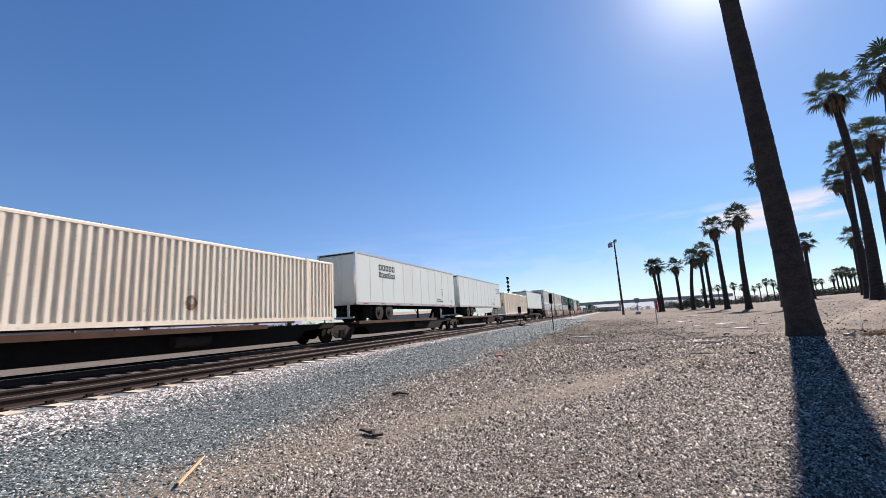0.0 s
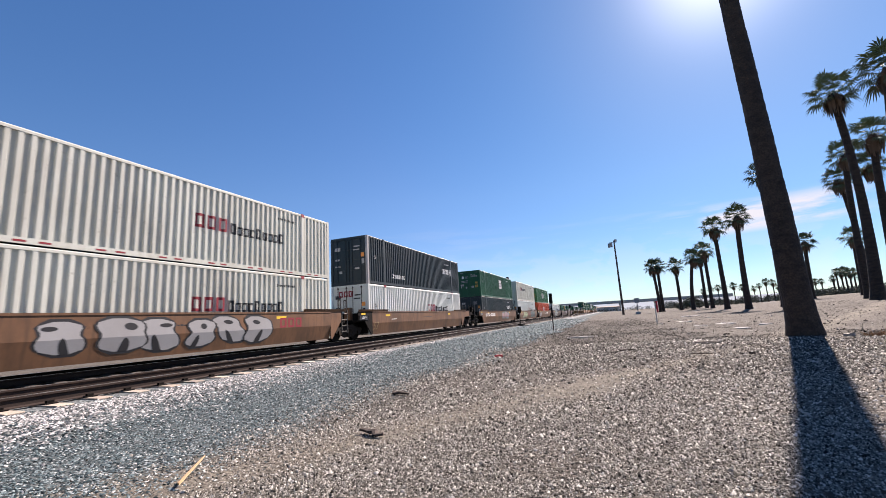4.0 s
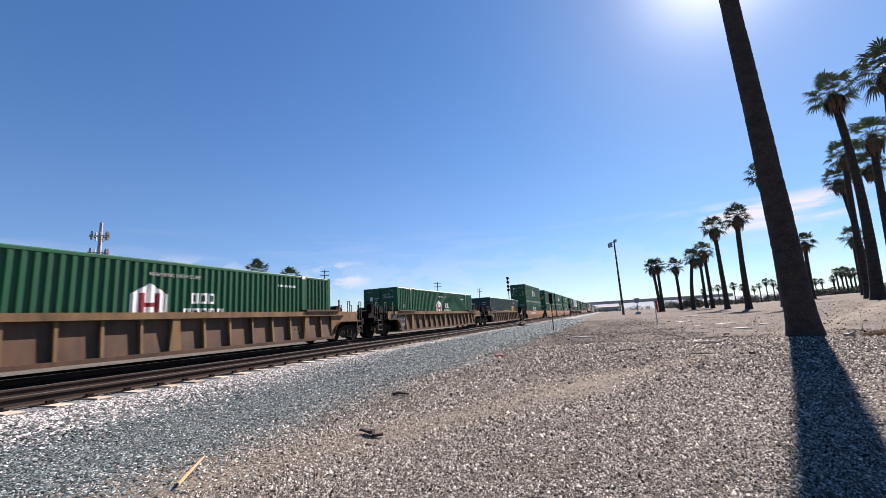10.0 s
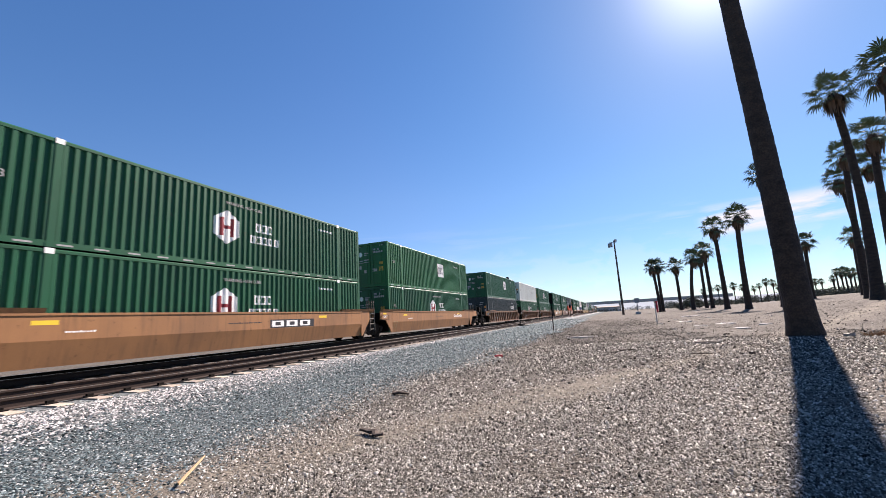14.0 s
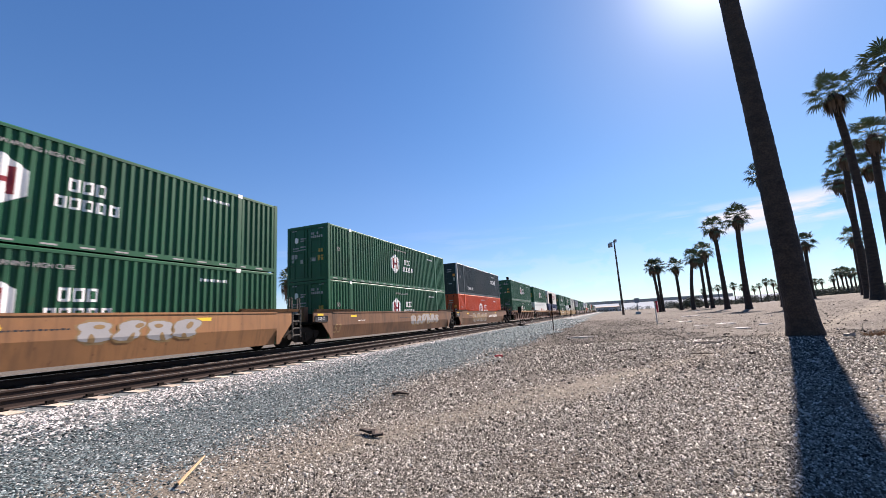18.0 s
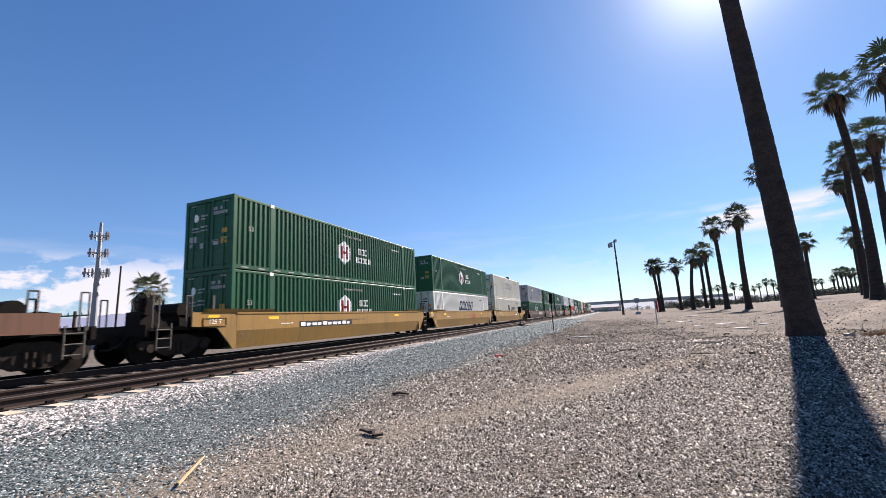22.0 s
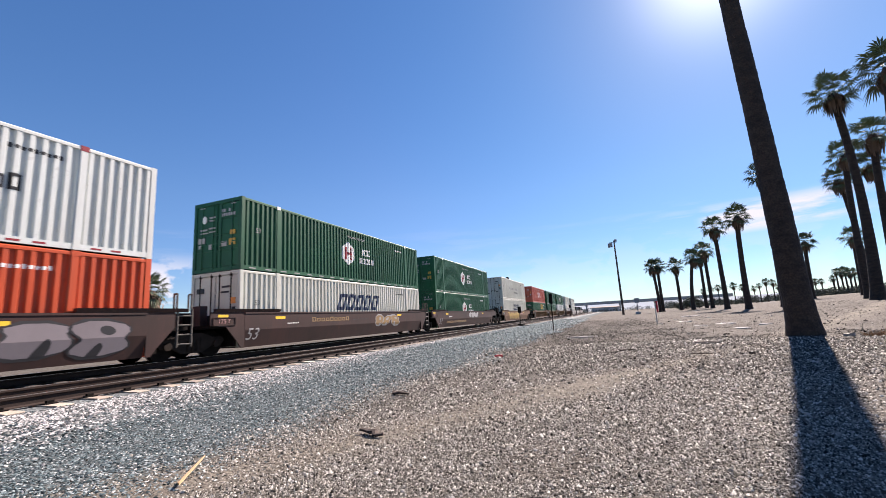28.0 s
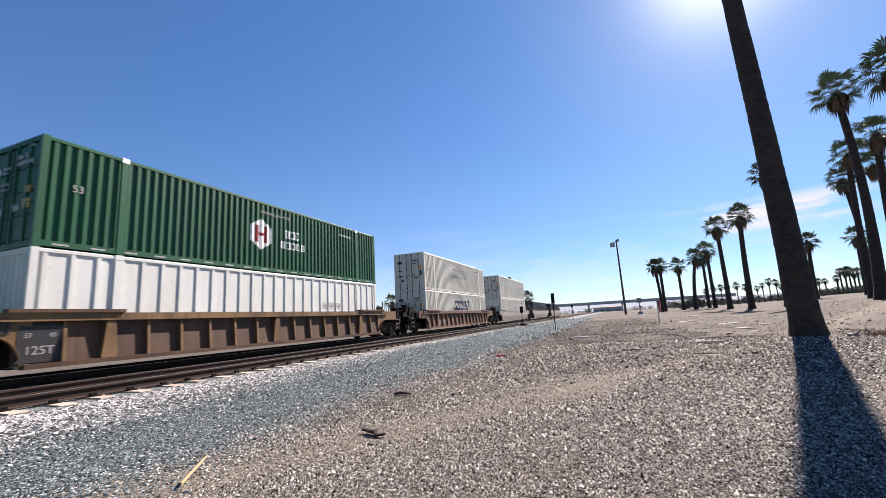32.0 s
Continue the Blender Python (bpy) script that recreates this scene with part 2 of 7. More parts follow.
def speckle(m, scale, lo, hi, relief):
    """Fine grit on a ground: small cells of mixed tone with rounded tops."""
    nt = m.node_tree
    b = nt.nodes["Principled BSDF"]
    co, vo = nt.nodes.new("ShaderNodeTexCoord"), nt.nodes.new("ShaderNodeTexVoronoi")
    vo.inputs["Scale"].default_value = scale
    nt.links.new(co.outputs["Object"], vo.inputs["Vector"])
    pick, mr, hv = nt.nodes.new("ShaderNodeSeparateColor"), nt.nodes.new("ShaderNodeMapRange"), nt.nodes.new("ShaderNodeHueSaturation")
    nt.links.new(vo.outputs["Color"], pick.inputs[0])
    nt.links.new(pick.outputs[0], mr.inputs["Value"])
    mr.inputs["To Min"].default_value, mr.inputs["To Max"].default_value = lo, hi
    nt.links.new(b.inputs["Base Color"].links[0].from_socket, hv.inputs["Color"])
    nt.links.new(mr.outputs[0], hv.inputs["Value"])
    nt.links.new(hv.outputs[0], b.inputs["Base Color"])
    bp = nt.nodes.new("ShaderNodeBump")
    bp.invert = True
    bp.inputs["Strength"].default_value, bp.inputs["Distance"].default_value = relief, 0.6 / scale
    nt.links.new(vo.outputs["Distance"], bp.inputs["Height"])
    nt.links.new(b.inputs["Normal"].links[0].from_socket, bp.inputs["Normal"])
    nt.links.new(bp.outputs[0], b.inputs["Normal"])


speckle(ground_mat, 38, 0.55, 1.5, 0.6)


def ballast_dust(m, x_from, x_to, colour):
    """Towards the tracks the dirt is covered with blue-grey stone dust, with an uneven edge."""
    nt = m.node_tree
    b = nt.nodes["Principled BSDF"]
    co, sx, nz, mr, mx = (nt.nodes.new("ShaderNode" + k) for k in ("TexCoord", "SeparateXYZ", "TexNoise", "MapRange", "Mix"))
    nt.links.new(co.outputs["Object"], sx.inputs[0])
    nt.links.new(co.outputs["Object"], nz.inputs["Vector"])
    nz.inputs["Scale"].default_value = 0.7
    add = nt.nodes.new("ShaderNodeMath")
    add.operation = "MULTIPLY_ADD"
    add.inputs[1].default_value = 1.4
    nt.links.new(nz.outputs["Fac"], add.inputs[0])
    nt.links.new(sx.outputs["X"], add.inputs[2])
    for key, v in (("From Min", x_from + 0.7), ("From Max", x_to + 0.7), ("To Min", 0), ("To Max", 1)):
        mr.inputs[key].default_value = v
    nt.links.new(add.outputs[0], mr.inputs["Value"])
    beyond, both = nt.nodes.new("ShaderNodeMapRange"), nt.nodes.new("ShaderNodeMath")
    for key, v in (("From Min", -19.5), ("From Max", -17.5), ("To Min", 0), ("To Max", 1)):
        beyond.inputs[key].default_value = v
    nt.links.new(add.outputs[0], beyond.inputs["Value"])
    both.operation = "MULTIPLY"
    nt.links.new(mr.outputs[0], both.inputs[0])
    nt.links.new(beyond.outputs[0], both.inputs[1])
    mx.data_type = "RGBA"
    mx.inputs["B"].default_value = (*colour, 1)
    nt.links.new(both.outputs[0], mx.inputs["Factor"])
    nt.links.new(b.inputs["Base Color"].links[0].from_socket, mx.inputs["A"])
    nt.links.new(mx.outputs["Result"], b.inputs["Base Color"])


ballast_dust(ground_mat, -3.7, -4.6, (0.078, 0.090, 0.092))


def silt_lane(m, colour):
    """A worn strip of pale silt that runs aslant over the gravel."""
    nt = m.node_tree
    b = nt.nodes["Principled BSDF"]
    co, dot, nz = nt.nodes.new("ShaderNodeTexCoord"), nt.nodes.new("ShaderNodeVectorMath"), nt.nodes.new("ShaderNodeTexNoise")
    dot.operation = "DOT_PRODUCT"
    dot.inputs[1].default_value = (1.0, -0.62, 0)
    nt.links.new(co.outputs["Object"], dot.inputs[0])
    nt.links.new(co.outputs["Object"], nz.inputs["Vector"])
    nz.inputs["Scale"].default_value, nz.inputs["Detail"].default_value = 1.1, 5
    add, mag, mr, mx = (nt.nodes.new("ShaderNode" + k) for k in ("Math", "Math", "MapRange", "Mix"))
    add.inputs[1].default_value, mag.operation = 5.2, "ABSOLUTE"
    nt.links.new(dot.outputs["Value"], add.inputs[0])
    nt.links.new(add.outputs[0], mag.inputs[0])
    for key, v in (("From Min", 0.1), ("From Max", 1.2), ("To Min", 0.95), ("To Max", 0)):
        mr.inputs[key].default_value = v
    nt.links.new(mag.outputs[0], mr.inputs["Value"])
    mul = nt.nodes.new("ShaderNodeMath")
    mul.operation, mul.use_clamp = "MULTIPLY", True
    nt.links.new(mr.outputs[0], mul.inputs[0])
    nt.links.new(nz.outputs["Fac"], mul.inputs[1])
    mx.data_type = "RGBA"
    mx.inputs["B"].default_value = (*colour, 1)
    nt.links.new(mul.outputs[0], mx.inputs["Factor"])
    nt.links.new(b.inputs["Base Color"].links[0].from_socket, mx.inputs["A"])
    nt.links.new(mx.outputs["Result"], b.inputs["Base Color"])


silt_lane(ground_mat, (0.20, 0.176, 0.140))


def make_ground():
    xs = sorted({*[-3000, -1500, -800, -400, -250, -160, -110, -80, -60, -48, -40, -34, -29, -25, -22, -20], *[x * 0.5 for x in range(-38, 60)],
                 *[32, 35, 39, 44, 50, 57, 65, 75, 87, 100, 120, 150, 200, 300, 450, 800, 1500, 3000]})
    ys = sorted({*[-3000, -1000, -400, -200, -100, -60, -40, -25, -15], *[y * 0.5 for y in range(-20, 80)],
                 *[42, 44, 47, 50, 54, 58, 63, 68, 74, 80, 87, 95, 103, 112, 122, 135, 150, 170, 195, 225, 260, 310, 400, 550, 800, 1300, 3000]})
    vs = [(x, y, ground_z(x, y)) for y in ys for x in xs]
    n = len(xs)
    fs = [(j * n + i, j * n + i + 1, (j + 1) * n + i + 1, (j + 1) * n + i) for j in range(len(ys) - 1) for i in range(n - 1)]
    me = bpy.data.meshes.new("ground")
    me.from_pydata(vs, [], fs)
    me.polygons.foreach_set("use_smooth", [True] * len(fs))
    me.materials.append(ground_mat)
    return tagged(new("ground", me), "dry sandy ground strewn with gravel", "ground", kind="structure")


make_ground()

# ---- tracks ----
ballast_mat = material("ballast_bed", (0.10, 0.112, 0.114), 0.9, 0, 0.4, 1.2, 28, 0.8, (0.06, 0.068, 0.07), 0.5, bump_scale=0.04)
speckle(ballast_mat, 22, 0.35, 1.8, 0.9)


def ballast_z(x):
    """Height of the stone bed across the two tracks."""
    if x > -8.1:
        return -0.075 - 0.285 * smooth((x + 8.1) / 2.6)
    z = -0.06 - 0.04 * smooth((-10.9 - x) / 1.5)
    return z - 0.22 * smooth((-15.6 - x) / 1.6)


def make_bed():
    xs = [-17.6, -17.0, -16.4, -16.0, -15.6, -14.24, -12.8, -11.8, -10.9, -9.45, -8.1, -7.8, -7.5, -7.2, -6.9, -6.5, -6.1, -5.7, -5.4]
    ys = [-400, -60, -20] + [y * 1.0 for y in range(-10, 60)] + [65, 75, 90, 120, 180, 300, 600, 1500]
    vs = [(x, y, ballast_z(x) + 0.02 * noise.noise((x, y * 0.6, 3))) for y in ys for x in xs]
    n = len(xs)
    fs = [(j * n + i, j * n + i + 1, (j + 1) * n + i + 1, (j + 1) * n + i) for j in range(len(ys) - 1) for i in range(n - 1)]
    me = bpy.data.meshes.new("ballast_bed")
    me.from_pydata(vs, [], fs)
    me.polygons.foreach_set("use_smooth", [True] * len(fs))
    me.materials.append(ballast_mat)
    return tagged(new("ballast_bed", me), "grey crushed-stone ballast bed under two tracks", "ballast", kind="structure")


make_bed()

RAIL_PROFILE = [(-0.07, -0.172), (0.07, -0.172), (0.07, -0.16), (0.012, -0.14), (0.01, -0.05), (0.036, -0.035), (0.036, -0.006),
                (0.026, 0), (-0.026, 0), (-0.036, -0.006), (-0.036, -0.035), (-0.01, -0.05), (-0.012, -0.14), (-0.07, -0.16)]


def track(cx, top, label, near):
    wood = wood_tie if near else wood_tie_dark
    tr = empty("railway_track", pose(cx, 0, 0), label, "railway track", kind="structure")
    for s in (-1, 1):
        bm = bmesh.new()
        prism(bm, [(s * 0.753 + x, top + z) for x, z in RAIL_PROFILE], "y", -300, 1400)
        rail = part("rail", bm, rail_side, tr)
        bm = bmesh.new()
        box(bm, s * 0.753 - 0.024, s * 0.753 + 0.024, -300, 1400, top - 0.001, top + 0.004)
        part("running_surface", bm, rail_top, rail, "worn shiny rail head")

    def tie(bm):
        prism(bm, [(-1.3, -0.2), (1.3, -0.2), (1.3, -0.012), (1.285, 0), (-1.285, 0), (-1.3, -0.012)], "y", -0.115, 0.115)
    me = shared(("tie", near), tie, wood)

    def plate(bm):
        box(bm, -0.18, 0.18, -0.09, 0.09, 0, 0.016)
        for s in (-1, 1):
            box(bm, s * 0.1 - 0.03, s * 0.1 + 0.03, -0.05, 0.05, 0.016, 0.055)
    pl = shared("tie_plate", plate, steel_dark)
    y, k = -6.0, 0
    while y < (116 if near else 70):
        t = put("tie", me, tr, m=pose(0.04 * math.sin(k * 2.3), y, top - 0.178, 0, 0, 0.6 * math.sin(k * 1.7)))
        if near and y < 46:
            put("tie_plate", pl, t, m=pose(0.753, 0, 0))
        y, k = y + 0.6, k + 1
    bm = bmesh.new()
    while y < 500:
        box(bm, -1.3, 1.3, y - 0.115, y + 0.115, top - 0.39, top - 0.19)
        y += 0.6
    tagged(part("distant_ties", bm, wood, tr), kind="stuff")
    return tr


# tie wood in a darker tone for the train's track, a paler one for the empty track
wood_tie_dark = material("wood_tie_dark", (0.055, 0.045, 0.037), 0.85, 0, 0.3, 4, 50, 0.5, (0.025, 0.02, 0.017), 0.6, (6, 1, 6), random_vary=0.25)
wood_tie = material("wood_tie", (0.34, 0.28, 0.225), 0.9, 0, 0.3, 4, 50, 0.5, (0.17, 0.135, 0.105), 0.6, (6, 1, 6), random_vary=0.25)

# ---- train: containers ----
L53, H96, HW = 16.15, 2.896, 1.295
WAVE = 0.26


def wave(y):
    """Depth of the corrugated wall at y, inwards from its outer face."""
    f = (y / WAVE) % 1.0
    if f < 0.38:
        return 0.0
    if f < 0.5:
        return 0.055 * (f - 0.38) / 0.12
    if f < 0.88:
        return 0.055
    return 0.055 * (1 - f) / 0.12


def breaks(y0, y1):
    ys = {y0, y1}
    k = int(y0 / WAVE) - 1
    while k * WAVE < y1:
        for f in (0, 0.38, 0.5, 0.88):
            y = (k + f) * WAVE
            if y0 < y < y1:
                ys.add(y)
        k += 1
    return sorted(ys)


def flat_wall(y):
    return 0.0


def wall_strip(bm, x, y0, y1, lo, hi, depth, side):
    """A sheet that follows the wall between two heights given along y."""
    prev = None
    for y in breaks(y0, y1):
        d = x - side * depth(y)
        a, b = bm.verts.new((d, y, lo(y))), bm.verts.new((d, y, hi(y)))
        if prev:
            bm.faces.new((prev[0], a, b, prev[1]) if side > 0 else (a, prev[0], prev[1], b))
        prev = (a, b)


def side_profile(bm, s, face, z0, z1, back=0.08):
    """A side wall drawn up from its plan: the outer face as (y, depth) from front to rear, closed by a flat back."""
    pts = [(s * (HW - back), 0.1)] + [(s * (HW - 0.006 - d), y) for y, d in face] + [(s * (HW - back), L53 - 0.1)]
    prism(bm, pts, "z", z0, z1)


def corrugated_side(bm, s):
    """Three corrugated fields between the posts."""
    face = []
    for y0, y1 in ((0.14, 1.90), (2.06, L53 - 2.06), (L53 - 1.90, L53 - 0.14)):
        face += [(y0 - 0.005, 0.058)] + [(y, wave(y)) for y in breaks(y0, y1)] + [(y1 + 0.005, 0.058)]
    side_profile(bm, s, face, 0.155, H96 - 0.105)


def post_side(bm, s):
    face, n = [(0.12, 0.03)], 27
    for k in range(n):
        y = 0.3 + (L53 - 0.6) * k / (n - 1)
        face += [(y - 0.055, 0.03), (y - 0.05, 0.0), (y + 0.05, 0.0), (y + 0.055, 0.03)]
    side_profile(bm, s, face + [(L53 - 0.12, 0.03)], 0.155, H96 - 0.105)


def smooth_side(bm, s):
    face, n = [(0.12, 0.008)], 13
    for k in range(1, n):
        y = 0.1 + (L53 - 0.2) * k / n
        face += [(y - 0.03, 0.008), (y - 0.026, 0.003), (y + 0.02, 0.003), (y + 0.024, 0.008)]
    side_profile(bm, s, face + [(L53 - 0.12, 0.008)], 0.145, H96 - 0.095)


SIDES = {"wave": corrugated_side, "post": post_side, "smooth": smooth_side}


def text_mesh(body, size):
    key = ("text", body, size)
    if key not in SHARED:
        cu = bpy.data.curves.new("text", "FONT")
        cu.body, cu.size, cu.align_x, cu.align_y, cu.extrude, cu.shear = body, size, "CENTER", "CENTER", 0.002, 0.0
        ob = bpy.data.objects.new("text", cu)
        me = bpy.data.meshes.new_from_object(ob)
        bpy.data.objects.remove(ob)
        me.materials.append(mark_white)
        SHARED[key] = me
    return SHARED[key]


mark_white = paint("mark_white", (0.78, 0.78, 0.76), (0.3, 0.28, 0.25), 0.2)
mark_black = paint("mark_black", (0.025, 0.025, 0.028), (0.1, 0.1, 0.1), 0.2)
mark_yellow = paint("mark_yellow", (0.75, 0.50, 0.04), (0.3, 0.2, 0.05), 0.3)
mark_red = paint("mark_red", (0.24, 0.028, 0.038), (0.15, 0.03, 0.03), 0.2)
mark_blue = paint("mark_blue", (0.02, 0.034, 0.075), (0.1, 0.1, 0.15), 0.2)
mark_grey = paint("mark_grey", (0.3, 0.3, 0.3), (0.2, 0.2, 0.2), 0.2)
mark_purple = paint("mark_purple", (0.10, 0.05, 0.28), (0.1, 0.1, 0.15), 0.2)
mark_orange = paint("mark_orange", (0.75, 0.28, 0.06), (0.2, 0.1, 0.05), 0.2)
mark_teal = paint("mark_teal", (0.06, 0.25, 0.30), (0.1, 0.15, 0.15), 0.4)
mark_sage = paint("mark_sage", (0.36, 0.42, 0.24), (0.2, 0.2, 0.12), 0.4)
mark_pink = paint("mark_pink", (0.36, 0.20, 0.195), (0.2, 0.1, 0.1), 0.4)
mark_dull = paint("mark_dull", (0.26, 0.17, 0.08), (0.15, 0.1, 0.06), 0.4)
mark_silver = paint("mark_silver", (0.33, 0.325, 0.325), (0.2, 0.18, 0.17), 0.4)
mark_mauve = paint("mark_mauve", (0.20, 0.175, 0.185), (0.12, 0.10, 0.105), 0.5)
mark_amber = paint("mark_amber", (0.42, 0.27, 0.05), (0.2, 0.12, 0.05), 0.5)
MARK = {"a": mark_amber, "m": mark_mauve, "t": mark_teal, "n": mark_sage, "P": mark_pink, "d": mark_dull, "s": mark_silver, "w": mark_white, "k": mark_black, "y": mark_yellow, "r": mark_red, "b": mark_blue, "g": mark_grey, "p": mark_purple, "o": mark_orange}
SIDE_TURN = pose(0, 0, 0, 90, 0, 90)      # lettering that stands on a wall facing +X
END_TURN = pose(0, 0, 0, 90, 0, 0)        # lettering that stands on a wall facing -Y


def mark(parent, key, y0, y1, z0, z1, depth=wave, colour="w", shape="bar", x=HW, name="marking"):
    """A painted shape on the side that faces +X."""
    zc, yc = (z0 + z1) / 2, (y0 + y1) / 2

    def build(bm):
        if shape == "hex":
            q = (z1 - z0) / 4
            lo, hi = lambda y: z0 + q * abs(y - yc) / (y1 - yc), lambda y: z1 - q * abs(y - yc) / (y1 - yc)
        elif shape == "diamond":
            h = (z1 - z0) / 2
            lo, hi = lambda y: zc - h * (1 - abs(y - yc) / (y1 - yc)), lambda y: zc + h * (1 - abs(y - yc) / (y1 - yc))
        elif shape == "disc":
            h = (z1 - z0) / 2
            lo = lambda y: zc - h * math.sqrt(max(0, 1 - ((y - yc) / (y1 - yc)) ** 2))
            hi = lambda y: zc + h * math.sqrt(max(0, 1 - ((y - yc) / (y1 - yc)) ** 2))
        else:
            lo, hi = lambda y: z0, lambda y: z1
        if shape in ("hex", "diamond", "disc") and depth is flat_wall:
            n = 14
            for i in range(n):
                a, b = y0 + (y1 - y0) * i / n, y0 + (y1 - y0) * (i + 1) / n
                wall_strip(bm, x + 0.001, a, b, lo, hi, depth, 1)
        else:
            wall_strip(bm, x + 0.001, y0, y1, lo, hi, depth, 1)
    full = (name, key, y0, y1, z0, z1, depth is wave, shape, x)
    me = shared(full, build, mark_white)
    return put(name, me, parent, mat=MARK[colour])


def comb(bm, x, spans, z0, z1, depth):
    """Bars side by side on a wall, held together by a thin strip at half their height."""
    zm, h, e = (z0 + z1) / 2, 0.004, 0.006
    ev = []
    for a, b, top in spans:
        ev += [(a, zm - h, zm + h), (a + e, z0, top), (b - e, z0, top), (b, zm - h, zm + h)]
    at = [q[0] for q in ev]
    prev = None
    for y in sorted({*breaks(at[0], at[-1]), *at} if depth is wave else set(at)):
        d = x - depth(y)
        a, b = bm.verts.new((d, y, float(np.interp(y, at, [q[1] for q in ev])))), bm.verts.new((d, y, float(np.interp(y, at, [q[2] for q in ev]))))
        if prev:
            bm.faces.new((prev[0], a, b, prev[1]))
        prev = (a, b)


def slanted(bm, x, y0, y1, lean, z0, z1, depth):
    """A stem whose foot spans y0 to y1 and whose head is moved along by lean."""
    if lean <= 0:
        wall_strip(bm, x, y0, y1, lambda y: z0, lambda y: z1, depth, 1)
        return
    h = z1 - z0
    cuts = sorted({y0, y0 + lean, y1, y1 + lean})
    for a, b in zip(cuts, cuts[1:]):
        wall_strip(bm, x, a, b, lambda y: z0 + h * min(1, max(0, (y - y1) / lean)), lambda y: z0 + h * min(1, max(0, (y - y0) / lean)), depth, 1)


def word(parent, letters, y0, y1, z0, z1, colour, depth=wave, x=HW, lean=0.0):
    """A brand's or owner's lettering as plain shapes: a row of open frames where it is large, of short bars where it is small."""
    w, h = (y1 - y0) / letters, z1 - z0

    def build(bm):
        if h < 0.16:
            comb(bm, x + 0.001, [(y0 + k * w, y0 + k * w + w * (0.66 if k % 2 else 0.78), z1 if letters < 7 or k % 4 == 0 else z0 + h * 0.8) for k in range(letters)], z0, z1, depth)
            return
        for k in range(letters):
            a, b = y0 + k * w, y0 + k * w + w * 0.80
            top = z1 if letters < 7 or k % 4 == 0 else z0 + h * 0.8
            t, bar = 0.27 * (b - a), 0.2 * (top - z0)
            slanted(bm, x + 0.001, a, a + t, lean, z0, top, depth)
            slanted(bm, x + 0.001, b - t, b, lean, z0, top, depth)
            for lo, hi in ((z0, z0 + bar), (top - bar, top)):
                mid = lean * ((lo + hi) / 2 - z0) / h
                wall_strip(bm, x + 0.002, a + t + mid, b - t + mid, lambda y: lo, lambda y: hi, depth, 1)
    me = shared(("word", letters, y0, y1, z0, z1, depth is wave, x, lean), build, mark_white)
    return tagged(put("marking", me, parent, mat=MARK[colour]), kind="stuff")


def lettering(parent, body, size, y, z, colour, x=HW, face="side"):
    m = (Matrix.Translation((x + 0.004, y, z)) @ SIDE_TURN) if face == "side" else (Matrix.Translation((x, y, z)) @ END_TURN)
    return tagged(put("marking", text_mesh(body, size), parent, m=m, mat=MARK[colour]), kind="stuff")


def logo_hub(c, depth):
    mark(c, "hub", 6.70, 7.80, 0.86, 2.16, depth, "w", "hex", HW + 0.002, "emblem")
    for y0, y1, z0, z1 in ((6.95, 7.09, 1.16, 1.86), (7.41, 7.55, 1.16, 1.86), (7.09, 7.41, 1.44, 1.57)):
        mark(c, "hubr", y0, y1, z0, z1, depth, "r", "bar", HW + 0.005, "emblem_bar")
    word(c, 3, 8.62, 9.6, 1.56, 1.92, "w", depth)
    word(c, 5, 8.35, 9.95, 1.08, 1.40, "w", depth)


